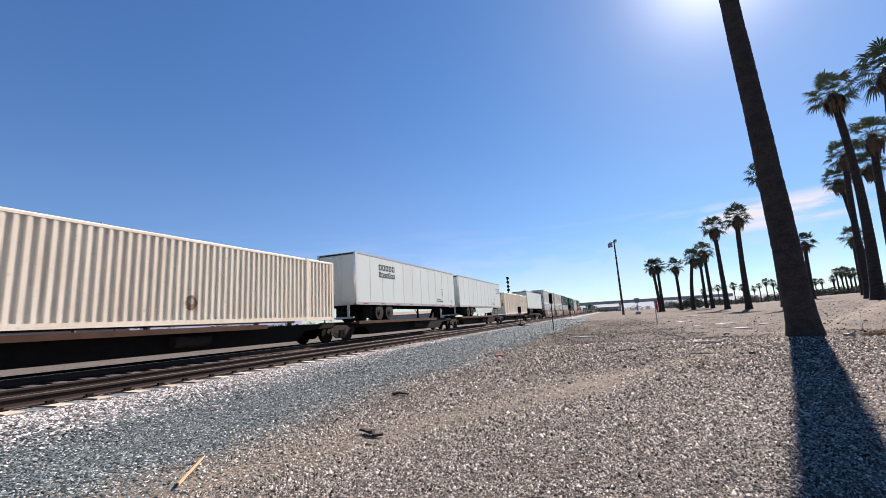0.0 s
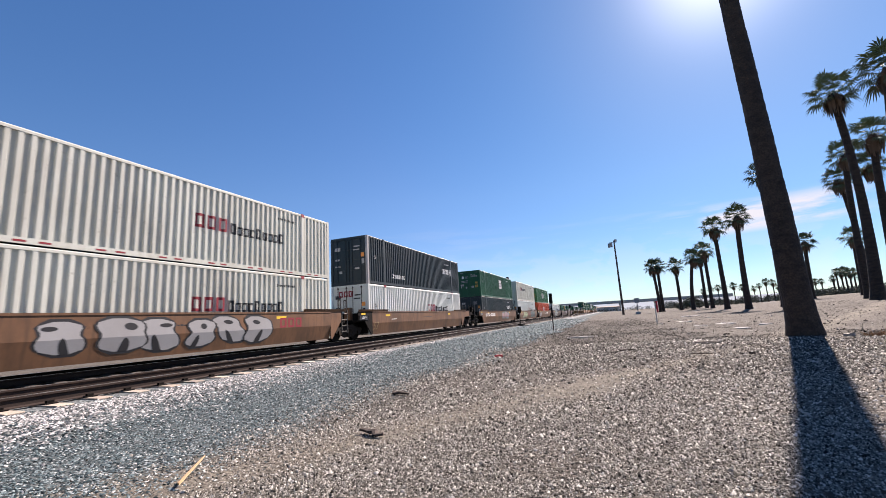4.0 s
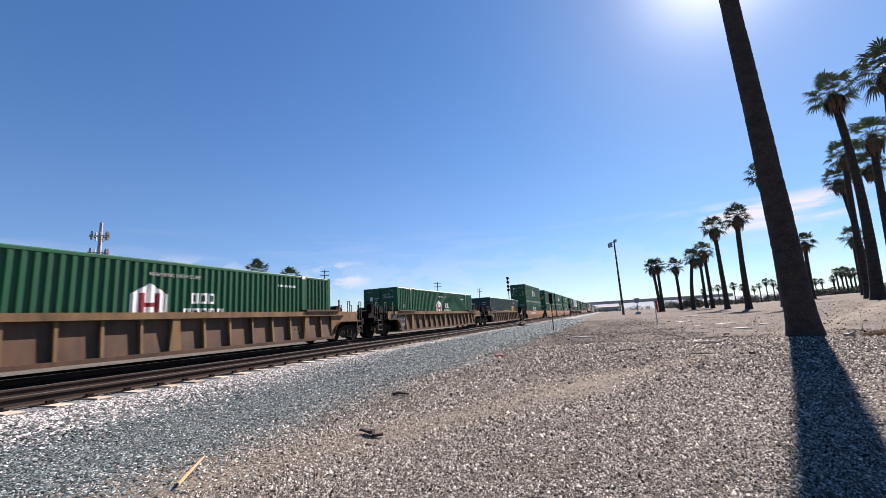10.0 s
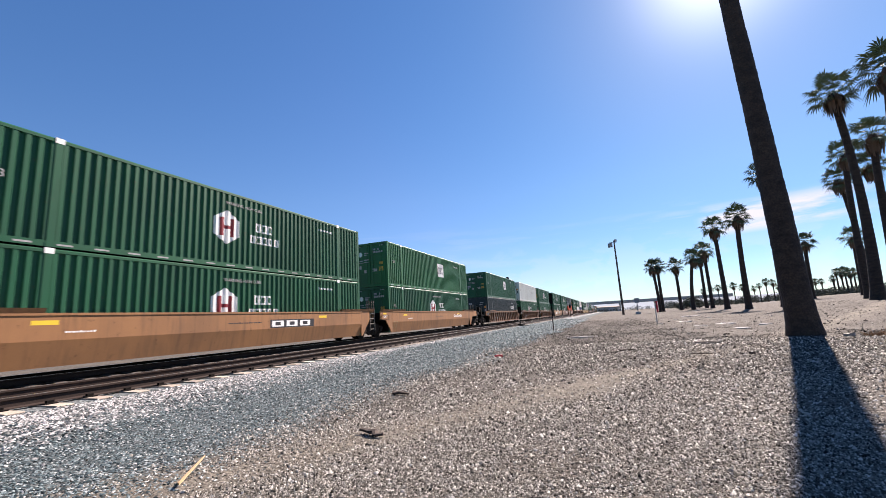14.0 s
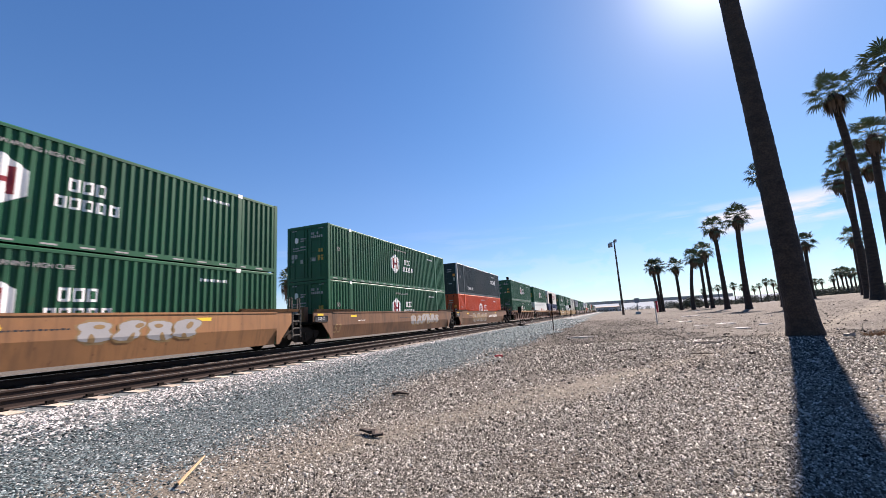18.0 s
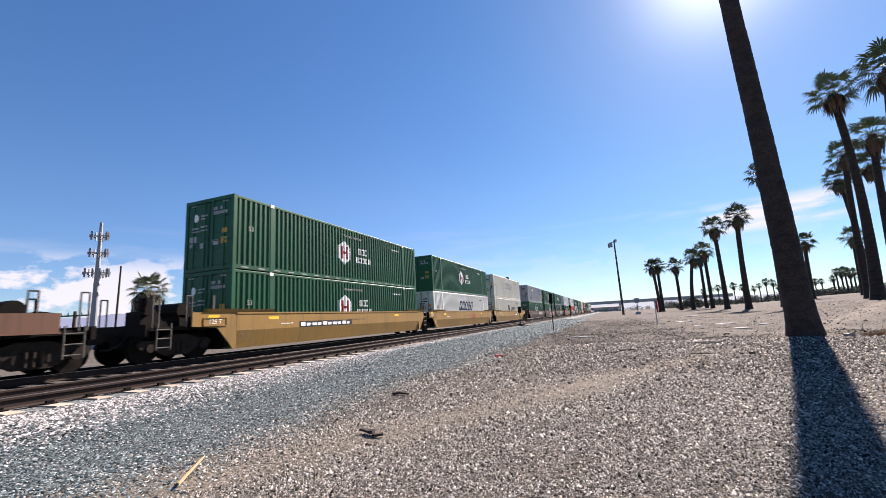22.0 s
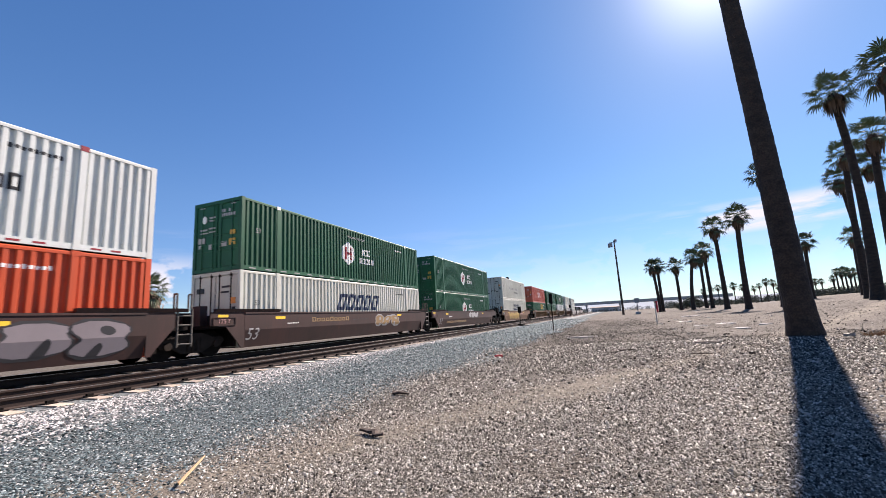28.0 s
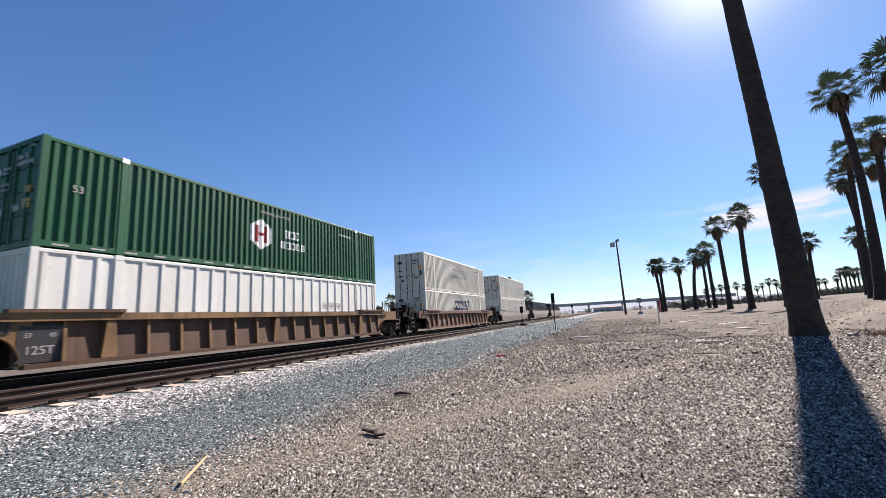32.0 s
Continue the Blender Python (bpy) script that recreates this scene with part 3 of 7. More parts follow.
def decals(c, logo, style):
    depth = wave if style == "wave" else flat_wall
    if logo == "hub":
        logo_hub(c, depth)
        lettering(c, "WARNING HIGH CUBE", 0.17, 8.05, 2.44, "s")
    elif logo == "xpo":
        word(c, 3, 2.9, 4.35, 1.62, 2.12, "r", depth)
        word(c, 9, 4.4, 7.4, 1.60, 2.02, "k", depth)
    elif logo == "xpo_back":
        word(c, 3, 8.7, 10.1, 1.30, 1.80, "r", depth)
        word(c, 9, 10.15, 13.0, 1.28, 1.70, "k", depth)
    elif logo == "stg":
        mark(c, "arc", 8.2, 8.35, 1.0, 2.2, depth, "r")
        word(c, 3, 8.6, 9.9, 1.30, 1.95, "b", depth)
        word(c, 9, 9.95, 13.1, 1.30, 1.80, "b", depth)
    elif logo in ("swift", "swift_grey"):
        col = "b" if logo == "swift" else "g"
        word(c, 5, 6.1, 10.2, 1.35, 2.2, col, depth, HW, 0.4)
    elif logo == "swift_small":
        mark(c, "sw1", 7.1, 7.9, 0.9, 2.1, depth, "b")
        mark(c, "sw2", 7.9, 8.3, 0.9, 2.1, depth, "y")
        word(c, 5, 8.7, 11.1, 1.15, 1.8, "k", depth, HW, 0.25)
    elif logo == "emp":
        mark(c, "emp", 9.2, 11.55, 1.62, 2.52, depth, "y")
        word(c, 3, 9.4, 11.35, 1.8, 2.36, "b", depth, HW + 0.003)
        mark(c, "dia", 12.9, 13.6, 1.45, 1.98, depth, "w", "diamond")
    elif logo == "emp_square":
        mark(c, "emq", 8.6, 9.9, 1.2, 2.3, depth, "w")
        word(c, 3, 8.75, 9.75, 1.45, 2.0, "g", depth, HW + 0.003)
    elif logo == "csx":
        word(c, 3, 11.5, 13.4, 1.05, 1.95, "y", depth)
        mark(c, "csb", 11.2, 11.35, 0.7, 2.3, depth, "y")
        word(c, 12, 6.5, 10.6, 1.25, 1.42, "y", depth)
    elif logo == "umax":
        word(c, 4, 12.0, 13.6, 1.55, 1.95, "w", depth)
        mark(c, "umx", 13.75, 14.3, 1.45, 2.05, depth, "w", "diamond")
        word(c, 8, 3.0, 4.9, 0.5, 0.8, "w", depth)
    elif logo == "fedex":
        mark(c, "fdx", 12.2, 14.3, 1.6, 2.35, depth, "p")
        word(c, 5, 12.35, 13.4, 1.8, 2.15, "w", depth, HW + 0.003)
        mark(c, "fd1", 4.3, 4.8, 1.9, 2.4, depth, "w", "diamond")
        mark(c, "fd2", 5.0, 5.5, 1.9, 2.4, depth, "w", "diamond")
        word(c, 10, 2.3, 4.4, 0.5, 0.8, "b", depth)
    elif logo == "england":
        word(c, 10, 8.2, 13.1, 1.45, 2.1, "r", depth)
        lettering(c, "GLOBAL TRANSPORTATION", 0.36, 10.6, 1.2, "k")
        mark(c, "en1", 13.4, 14.2, 1.15, 2.2, depth, "g", "hex")
        word(c, 9, 1.6, 6.0, 2.0, 2.45, "b", depth)
        mark(c, "en2", 6.2, 6.8, 1.9, 2.3, depth, "g", "diamond")
        mark(c, "en3", 7.4, 8.0, 1.5, 1.9, depth, "k", "diamond")
    elif logo == "pacer":
        word(c, 6, 4.3, 7.6, 1.35, 1.95, "r", depth)
        word(c, 9, 7.8, 13.0, 1.3, 2.0, "w", depth)
    elif logo == "intermodal":
        lettering(c, "INTERMODAL", 0.46, 8.75, 1.02, "k")
        word(c, 8, 4.6, 10.2, 1.42, 1.75, "s", depth)
    elif logo == "reefer":
        for k in range(3):
            mark(c, "rf", 0.4, 13.0, 2.25 + 0.14 * k, 2.29 + 0.14 * k, depth, "g")
        word(c, 7, 4.6, 6.6, 1.2, 1.5, "g", depth)
        mark(c, "rfh", 7.4, 8.4, 0.9, 1.9, depth, "r", "hex")
        word(c, 8, 8.8, 10.6, 1.2, 1.7, "r", depth)
    elif logo == "beige":
        mark(c, "bg", 8.12, 8.58, 0.47, 0.98, depth, "d", "disc")
        mark(c, "bgi", 8.24, 8.46, 0.62, 0.92, depth, "s", "diamond", HW + 0.003)
    elif logo == "small":
        word(c, 8, 11.2, 12.8, 1.5, 1.75, "g", depth)


PAINT = {
    "green": paint("green", (0.009, 0.084, 0.039), (0.012, 0.038, 0.023), 0.5, streak=0.4, rust=0.25),
    "green_light": paint("green_light", (0.018, 0.118, 0.045), (0.023, 0.055, 0.027), 0.5, streak=0.4, rust=0.25),
    "white": paint("white", (0.55, 0.585, 0.565), (0.36, 0.32, 0.27), 0.3, streak=0.25, rust=0.2),
    "trailer": paint("trailer", (0.445, 0.505, 0.485), (0.37, 0.40, 0.38), 0.3, streak=0.12),
    "white_dirty": paint("white_dirty", (0.52, 0.532, 0.475), (0.27, 0.235, 0.185), 0.4, streak=0.4, rust=0.25),
    "grey": paint("grey", (0.26, 0.27, 0.29), (0.12, 0.15, 0.14), 0.45, streak=0.4, rust=0.25),
    "beige": paint("beige", (0.61, 0.57, 0.47), (0.40, 0.29, 0.20), 0.35, streak=0.4, rust=0.25),
    "navy": paint("navy", (0.013, 0.026, 0.032), (0.05, 0.05, 0.05), 0.5, streak=0.4, rust=0.25),
    "blue": paint("blue", (0.020, 0.038, 0.115), (0.06, 0.06, 0.07), 0.5, streak=0.4, rust=0.25),
    "teal": paint("teal", (0.012, 0.042, 0.046), (0.04, 0.05, 0.05), 0.5, streak=0.4, rust=0.25),
    "orange": paint("orange", (0.48, 0.070, 0.022), (0.2, 0.05, 0.03), 0.4, streak=0.4, rust=0.25),
    "red": paint("red", (0.40, 0.085, 0.050), (0.15, 0.04, 0.03), 0.4, streak=0.4, rust=0.25),
    "cream": paint("cream", (0.50, 0.485, 0.45), (0.35, 0.27, 0.2), 0.35, streak=0.4, rust=0.25),
}


def container(u, base, colour, style="wave", logo="", end="doors", label="", number=True, group="containers on the train"):
    c = empty("container", pose(TRACK_B, u, base), label, "container", group)
    mat = PAINT[colour]
    for s in (-1, 1):
        me = shared(("side_wall", style, s), lambda bm: SIDES[style](bm, s), mat)
        put("side_wall", me, c, mat=mat)
        me = shared(("top_rail", s), lambda bm: prism(bm, [(s * (HW - 0.09), H96 - 0.11), (s * (HW + 0.002), H96 - 0.11), (s * (HW + 0.002), H96 - 0.04), (s * (HW - 0.03), H96 - 0.006), (s * (HW - 0.09), H96 - 0.006)], "y", 0.1, L53 - 0.1), mat)
        put("top_rail", me, c, mat=mat)

        def low(bm):
            box(bm, *sorted((s * (HW - 0.09), s * (HW + 0.002))), 0.1, L53 - 0.1, 0.006, 0.16)
        put("bottom_rail", shared(("bottom_rail", s), low, mat), c, mat=mat)
        for y in (0.0, L53 - 0.16):
            me = shared(("corner_post", s), lambda bm: box(bm, *sorted((s * (HW - 0.14), s * (HW + 0.005))), 0, 0.16, -0.03, H96), mat)
            put("corner_post", me, c, m=pose(0, y, 0), mat=mark_silver if logo == "umax" and base > 2 and s > 0 and y == 0 else mat)
        if style != "smooth":
            def mid(bm):
                box(bm, *sorted((s * (HW - 0.09), s * (HW + 0.008))), -0.085, 0.085, 0, H96)
                box(bm, *sorted((s * (HW - 0.10), s * (HW + 0.012))), -0.1, 0.1, -0.0, 0.13)
            for y in (1.98, L53 - 1.98):
                mp = put("mid_post", shared(("mid_post", s), mid, mat), c, m=pose(0, y, 0), mat=mat)
                cap = mark_white if colour.startswith("green") else mark_red if logo.startswith(("xpo", "stg", "fedex")) or colour == "teal" else mat
                put("lifting_casting", shared(("mid_cap", s), lambda bm: box(bm, *sorted((s * (HW - 0.10), s * (HW + 0.013))), -0.1, 0.1, H96 - 0.14, H96 + 0.006), mat), mp, mat=cap)

    def roof(bm):
        n = 30
        for k in range(n):
            y = 0.12 + (L53 - 0.24) * k / n
            w = (L53 - 0.24) / n
            box(bm, -HW + 0.09, HW - 0.09, y, y + w * 0.55, H96 - 0.05, H96 - 0.01)
            box(bm, -HW + 0.09, HW - 0.09, y + w * 0.55, y + w, H96 - 0.06, H96 - 0.03)
    put("roof", shared("roof", roof, mat), c, mat=mat)
    put("floor", shared("floor_pan", lambda bm: box(bm, -HW + 0.09, HW - 0.09, 0.1, L53 - 0.1, 0.06, 0.14), steel_dark), c)
    put("end_wall", shared("end_wall", lambda bm: box(bm, -HW + 0.14, HW - 0.14, L53 - 0.1, L53 - 0.02, 0.05, H96 - 0.05), mat), c, mat=mat)
    for z in (0.0, H96 - 0.14):
        put("end_beam", shared(("end_beam",), lambda bm: box(bm, -HW + 0.14, HW - 0.14, 0.0, 0.12, 0, 0.14), mat), c, m=pose(0, 0, z), mat=mat)
    if end == "doors":
        for s in (-1, 1):
            def door(bm):
                a, b = (0.012, HW - 0.145)
                box(bm, *sorted((s * a, s * b)), 0.05, 0.09, 0.15, H96 - 0.15)
                for k in range(4):
                    z = 0.2 + 0.64 * k
                    box(bm, *sorted((s * (a + 0.03), s * (b - 0.03))), 0.025, 0.055, z, z + 0.56)
            d = put("door", shared(("cdoor", s), door, mat), c, mat=mat)
            for xx in (0.22, 0.82):
                def rod(bm):
                    tube(bm, (0, 0.005, 0.06), (0, 0.005, H96 - 0.06), 0.02, 6)
                    for z in (0.1, 1.0, H96 - 0.2):
                        box(bm, -0.05, 0.05, -0.01, 0.03, z, z + 0.08)
                    box(bm, 0.0, 0.28, -0.012, 0.012, 1.12, 1.16)
                put("lock_rod", shared("lock_rod", rod, chrome), d, m=pose(s * xx, 0, 0), mat=mat if colour.startswith(("green", "navy", "teal")) else steel_rust)
        k = "k" if colour in ("white", "white_dirty", "grey", "cream", "beige") else "w"
        if colour.startswith("green"):
            tagged(put("marking", shared("green_door_plates", lambda bm: [box(bm, a, b, -0.003, 0.024, z0, z1) for a, b, z0, z1 in (
                (-0.44, -0.12, 2.2, 2.26), (-0.44, -0.2, 2.08, 2.14), (-0.92, -0.55, 1.72, 1.78), (-0.45, -0.12, 1.76, 1.82), (-0.92, -0.5, 1.6, 1.64), (-0.45, -0.12, 1.62, 1.66),
                (-1.02, -0.66, 1.2, 1.42), (-1.0, -0.84, 1.0, 1.14), (-0.44, -0.28, 0.92, 1.12), (0.18, 0.52, 0.98, 1.18), (-0.98, -0.7, 2.66, 2.70), (0.72, 0.98, 2.66, 2.70),
                *[(0.2 + 0.13 * k, 0.29 + 0.13 * k, 2.38, 2.5) for k in (0, 1, 3)], *[(0.2 + 0.13 * k, 0.29 + 0.13 * k, 2.2, 2.32) for k in range(6)])], mark_white), d, mat=mark_silver), kind="stuff")
            put("emblem", shared("door_emblem", lambda bm: prism(bm, [(-0.72 + 0.14 * math.sin(a * math.pi / 3), 2.17 + 0.17 * math.cos(a * math.pi / 3)) for a in range(6)], "y", -0.004, 0.024), mark_white), d)
            put("placard", shared("door_placard", lambda bm: [box(bm, 0.66, 0.98, -0.004, 0.024, 1.0, 1.26), box(bm, 0.7, 0.96, -0.004, 0.024, 1.42, 1.6)], mark_yellow), d, mat=MARK["a"])
        else:
            put("placard", shared("placard", lambda bm: box(bm, 0.84, 1.06, -0.004, 0.024, 1.62, 1.86), mark_orange), d)
            put("marking", shared("door_plates", lambda bm: [box(bm, a, b, -0.003, 0.024, z0, z1) for a, b, z0, z1 in (
                (-1.0, -0.62, 2.1, 2.3), (0.35, 0.75, 2.25, 2.33), (0.3, 0.72, 2.05, 2.12), (-0.98, -0.66, 1.5, 1.6), (-1.0, -0.6, 1.1, 1.18),
                (0.4, 0.7, 0.9, 1.0), (-0.7, -0.5, 0.7, 0.85), (0.9, 1.05, 1.2, 1.5))], mark_white), d, mat=MARK[k] if k == "k" else mark_silver)["kind"] = "stuff"
        if logo.startswith(("xpo", "stg")):
            for q in range(3):
                put("marking", shared("door_bar", lambda bm: [box(bm, -0.13, -0.06, -0.004, 0.024, 2.2, 2.55), box(bm, 0.06, 0.13, -0.004, 0.024, 2.2, 2.55), box(bm, -0.06, 0.06, -0.004, 0.024, 2.2, 2.27), box(bm, -0.06, 0.06, -0.004, 0.024, 2.48, 2.55)], mark_red), d, m=pose(-0.62 + 0.34 * q, 0, 0), mat=MARK["r" if logo[0] == "x" else "b"])
    else:
        def front(bm):
            box(bm, -HW + 0.14, HW - 0.14, 0.04, 0.1, 0.1, H96 - 0.1)
            pts = [(-1.14, 0.045)]
            for k in range(9):
                xx = -1.1 + 0.25 * k
                pts += [(xx, 0.045), (xx + 0.03, 0.015), (xx + 0.14, 0.015), (xx + 0.17, 0.045)]
            pts += [(1.14, 0.045), (1.14, 0.05), (-1.14, 0.05)]
            prism(bm, pts, "z", 0.14, H96 - 0.14)
        put("front_wall", shared("front_wall", front, mat), c, mat=mat)
        if logo.startswith(("xpo", "stg")):
            put("marking", shared("end_word", lambda bm: [box(bm, -0.6 + 0.1 * k, -0.53 + 0.1 * k, 0.01, 0.016, 2.3, 2.42) for k in range(11)], mark_white), c, mat=mark_black)
    decals(c, logo, style)
    if colour.startswith("green") and base > 2:
        tagged(put("reflective_tape", shared("reflective_tape", lambda bm: [box(bm, HW + 0.002, HW + 0.005, 0.4 + 0.86 * k, 0.75 + 0.86 * k, 0.05, 0.095) for k in range(18)], mark_white), c, mat=mark_silver), kind="stuff")
    elif base > 2 and logo.startswith(("xpo", "swift", "intermodal", "small")):
        tagged(put("reflective_tape", shared("reflective_tape_red", lambda bm: [box(bm, HW + 0.002, HW + 0.005, y, y + 0.26, 0.05, 0.1) for k in range(9) for y in (0.5 + 1.75 * k, 1.0 + 1.75 * k)], mark_red), c), kind="stuff")
    dark = colour not in ("white", "white_dirty", "grey", "cream", "beige")
    if number and style == "wave":
        lettering(c, "53", 0.28, 0.85, 1.62, "s" if dark else "k")
        word(c, 9, L53 - 3.55, L53 - 2.4, 2.33, 2.45, "w" if dark else "k")
    ride(c, u)
    return c

# ---- train: wagons ----
TOP, BOTTOM = 1.65, 0.34


def make_truck(parent, y):
    """A two-axle bogie with its wheels and side frames."""
    def bolster(bm):
        box(bm, -1.0, 1.0, -0.2, 0.2, 0.55, 0.92)
        tube(bm, (0, 0, 0.9), (0, 0, 1.14), 0.2, 12)
    t = put("truck", shared("truck", bolster, steel_dark), parent, m=pose(0, y, RAIL_B - 0.17))

    def frame_(bm):
        pts = [(-1.25, 0.72), (-1.15, 0.86), (-0.75, 0.86), (-0.35, 1.02), (0.35, 1.02), (0.75, 0.86), (1.15, 0.86), (1.25, 0.72), (1.1, 0.55), (0.8, 0.6),
               (0.36, 0.36), (-0.36, 0.36), (-0.8, 0.6), (-1.1, 0.55)]
        prism(bm, pts, "x", -0.06, 0.06)
        for s in (-1, 1):
            prism(bm, [(s * 0.30, 0.88), (s * 0.62, 0.74), (s * 0.66, 0.68), (s * 0.34, 0.50), (s * 0.28, 0.52)], "x", 0.055, 0.075)
            tube(bm, (0.03, s * 0.89, 0.63), (0.13, s * 0.89, 0.63), 0.13, 12)
        for k in range(3):
            tube(bm, (0.07, -0.16 + 0.16 * k, 0.42), (0.07, -0.16 + 0.16 * k, 0.78), 0.06, 8)
    for s in (-1, 1):
        put("side_frame", shared("side_frame", frame_, steel_rust), t, m=pose(s * 1.0, 0, 0, 0, 0, 0 if s > 0 else 180))
        for q in (-0.89, 0.89):
            def wheel(bm):
                tube(bm, (-0.07, 0, 0), (0.06, 0, 0), 0.44, 24, 0.455)
                tube(bm, (-0.1, 0, 0), (-0.07, 0, 0), 0.485, 24)
                tube(bm, (0.06, 0, 0), (0.075, 0, 0), 0.36, 20, 0.20)
                tube(bm, (0.07, 0, 0), (0.14, 0, 0), 0.1, 12)
            put("wheel", shared("wheel", wheel, steel_dark), t, m=pose(s * 0.755, q, 0.625, 0, 0, 0 if s > 0 else 180))
    for q in (-0.89, 0.89):
        put("axle", shared("axle", lambda bm: tube(bm, (-0.75, 0, 0), (0.75, 0, 0), 0.085, 8), steel_dark), t, m=pose(0, q, 0.625))
    return t


def ladder(bm, x, y0, y1, z0, z1, rungs, r=0.02):
    for y in (y0, y1):
        tube(bm, (x, y, z0), (x, y, z1), r, 6)
    for k in range(rungs):
        z = z0 + (z1 - z0) * (k + 0.3) / rungs
        tube(bm, (x, y0, z), (x, y1, z), r * 0.8, 6)


WELL = {
    "tan": paint("well_tan", (0.165, 0.082, 0.041), (0.055, 0.032, 0.021), 0.8, 0.55, 1.5, streak=0.7, rust=0.5),
    "orange": paint("well_orange", (0.285, 0.138, 0.058), (0.11, 0.06, 0.035), 0.55, 0.55, streak=0.7, rust=0.5),
    "yellow": paint("well_yellow", (0.27, 0.157, 0.040), (0.13, 0.09, 0.036), 0.5, 0.55, streak=0.7, rust=0.5),
    "brown": paint("well_brown", (0.046, 0.021, 0.018), (0.022, 0.014, 0.012), 0.8, 0.55, 1.5, streak=0.7, rust=0.5),
    "rust": paint("well_rust", (0.13, 0.068, 0.043), (0.058, 0.034, 0.024), 0.7, 0.55, 1.5, streak=0.6, rust=0.4),
    "umber": paint("well_umber", (0.080, 0.044, 0.026), (0.026, 0.016, 0.012), 0.85, 0.55, 1.5, streak=0.6, rust=0.4),
    "grey": paint("well_grey", (0.28, 0.26, 0.24), (0.2, 0.16, 0.13), 0.5, 0.55, streak=0.7, rust=0.5),
}
CHORD = {"tan": paint("well_tan_chord", (0.165, 0.100, 0.044), (0.05, 0.027, 0.017), 0.9, 0.55, 2.0, streak=0.7, rust=0.7), "gold": paint("well_chord", (0.33, 0.172, 0.058), (0.15, 0.09, 0.05), 0.6, 0.55, 2.0, streak=0.6, rust=0.4)}


def smooth_panel(bm, s):
    prism(bm, [(s * x, z) for x, z in ((1.395, TOP), (1.45, TOP), (1.45, 0.98), (1.31, BOTTOM), (1.30, BOTTOM), (1.395, 0.98))], "y", 0.12, L53 - 0.12)
    box(bm, *sorted((s * 1.38, s * 1.47)), 0.13, L53 - 0.13, TOP - 0.06, TOP + 0.002)


def rib_panel(bm, s):
    """The sheet between the chords leans outwards towards its foot."""
    prism(bm, [(s * x, z) for x, z in ((1.30, TOP - 0.1), (1.32, TOP - 0.1), (1.43, BOTTOM + 0.1), (1.41, BOTTOM + 0.1))], "y", -0.2, L53 + 0.2)


def rib(bm, s, half=0.04, out=0.0):
    prism(bm, [(s * 1.31, TOP - 0.2), (s * (1.45 + out), TOP - 0.2), (s * (1.535 + out), BOTTOM + 0.122), (s * 1.40, BOTTOM + 0.122)], "y", -half, half)


def pillar(bm, s, tall):
    """A broad stay between the ribs: a tapered box down to the foot, or a short one under the chord."""
    if tall:
        prism(bm, [(-0.11, TOP - 0.2), (0.11, TOP - 0.2), (0.20, BOTTOM + 0.122), (-0.20, BOTTOM + 0.122)], "x", *sorted((s * 1.315, s * 1.505)))
    else:
        rib(bm, s, 0.03)
        prism(bm, [(s * 1.33, TOP - 0.28), (s * 1.54, TOP - 0.28), (s * 1.575, BOTTOM + 0.32), (s * 1.40, BOTTOM + 0.28)], "y", -0.15, 0.15)
        box(bm, *sorted((s * 1.50, s * 1.585)), -0.17, 0.17, TOP - 0.50, TOP - 0.44)


def rib_end(bm, sx, reach):
    """The end of a ribbed side, cut out in an arch over the wheels, with a turned-out lip along it."""
    arc = [(-0.70 + 0.62 * math.sin(a * math.pi / 16), 0.42 + 0.72 * math.cos(a * math.pi / 16)) for a in range(8)]
    prism(bm, [(0.12, TOP - 0.002), (-reach, TOP - 0.002), (-reach, 1.14)] + arc + [(0.0, BOTTOM), (0.12, BOTTOM)], "x", *sorted((sx * 1.395, sx * 1.446)))
    line = [(-reach, 1.14)] + arc
    for (y0, z0), (y1, z1) in zip(line, line[1:]):
        prism(bm, [(y0, z0), (y1, z1), (y1, z1 + 0.035), (y0, z0 + 0.035)], "x", *sorted((sx * 1.44, sx * 1.53)))


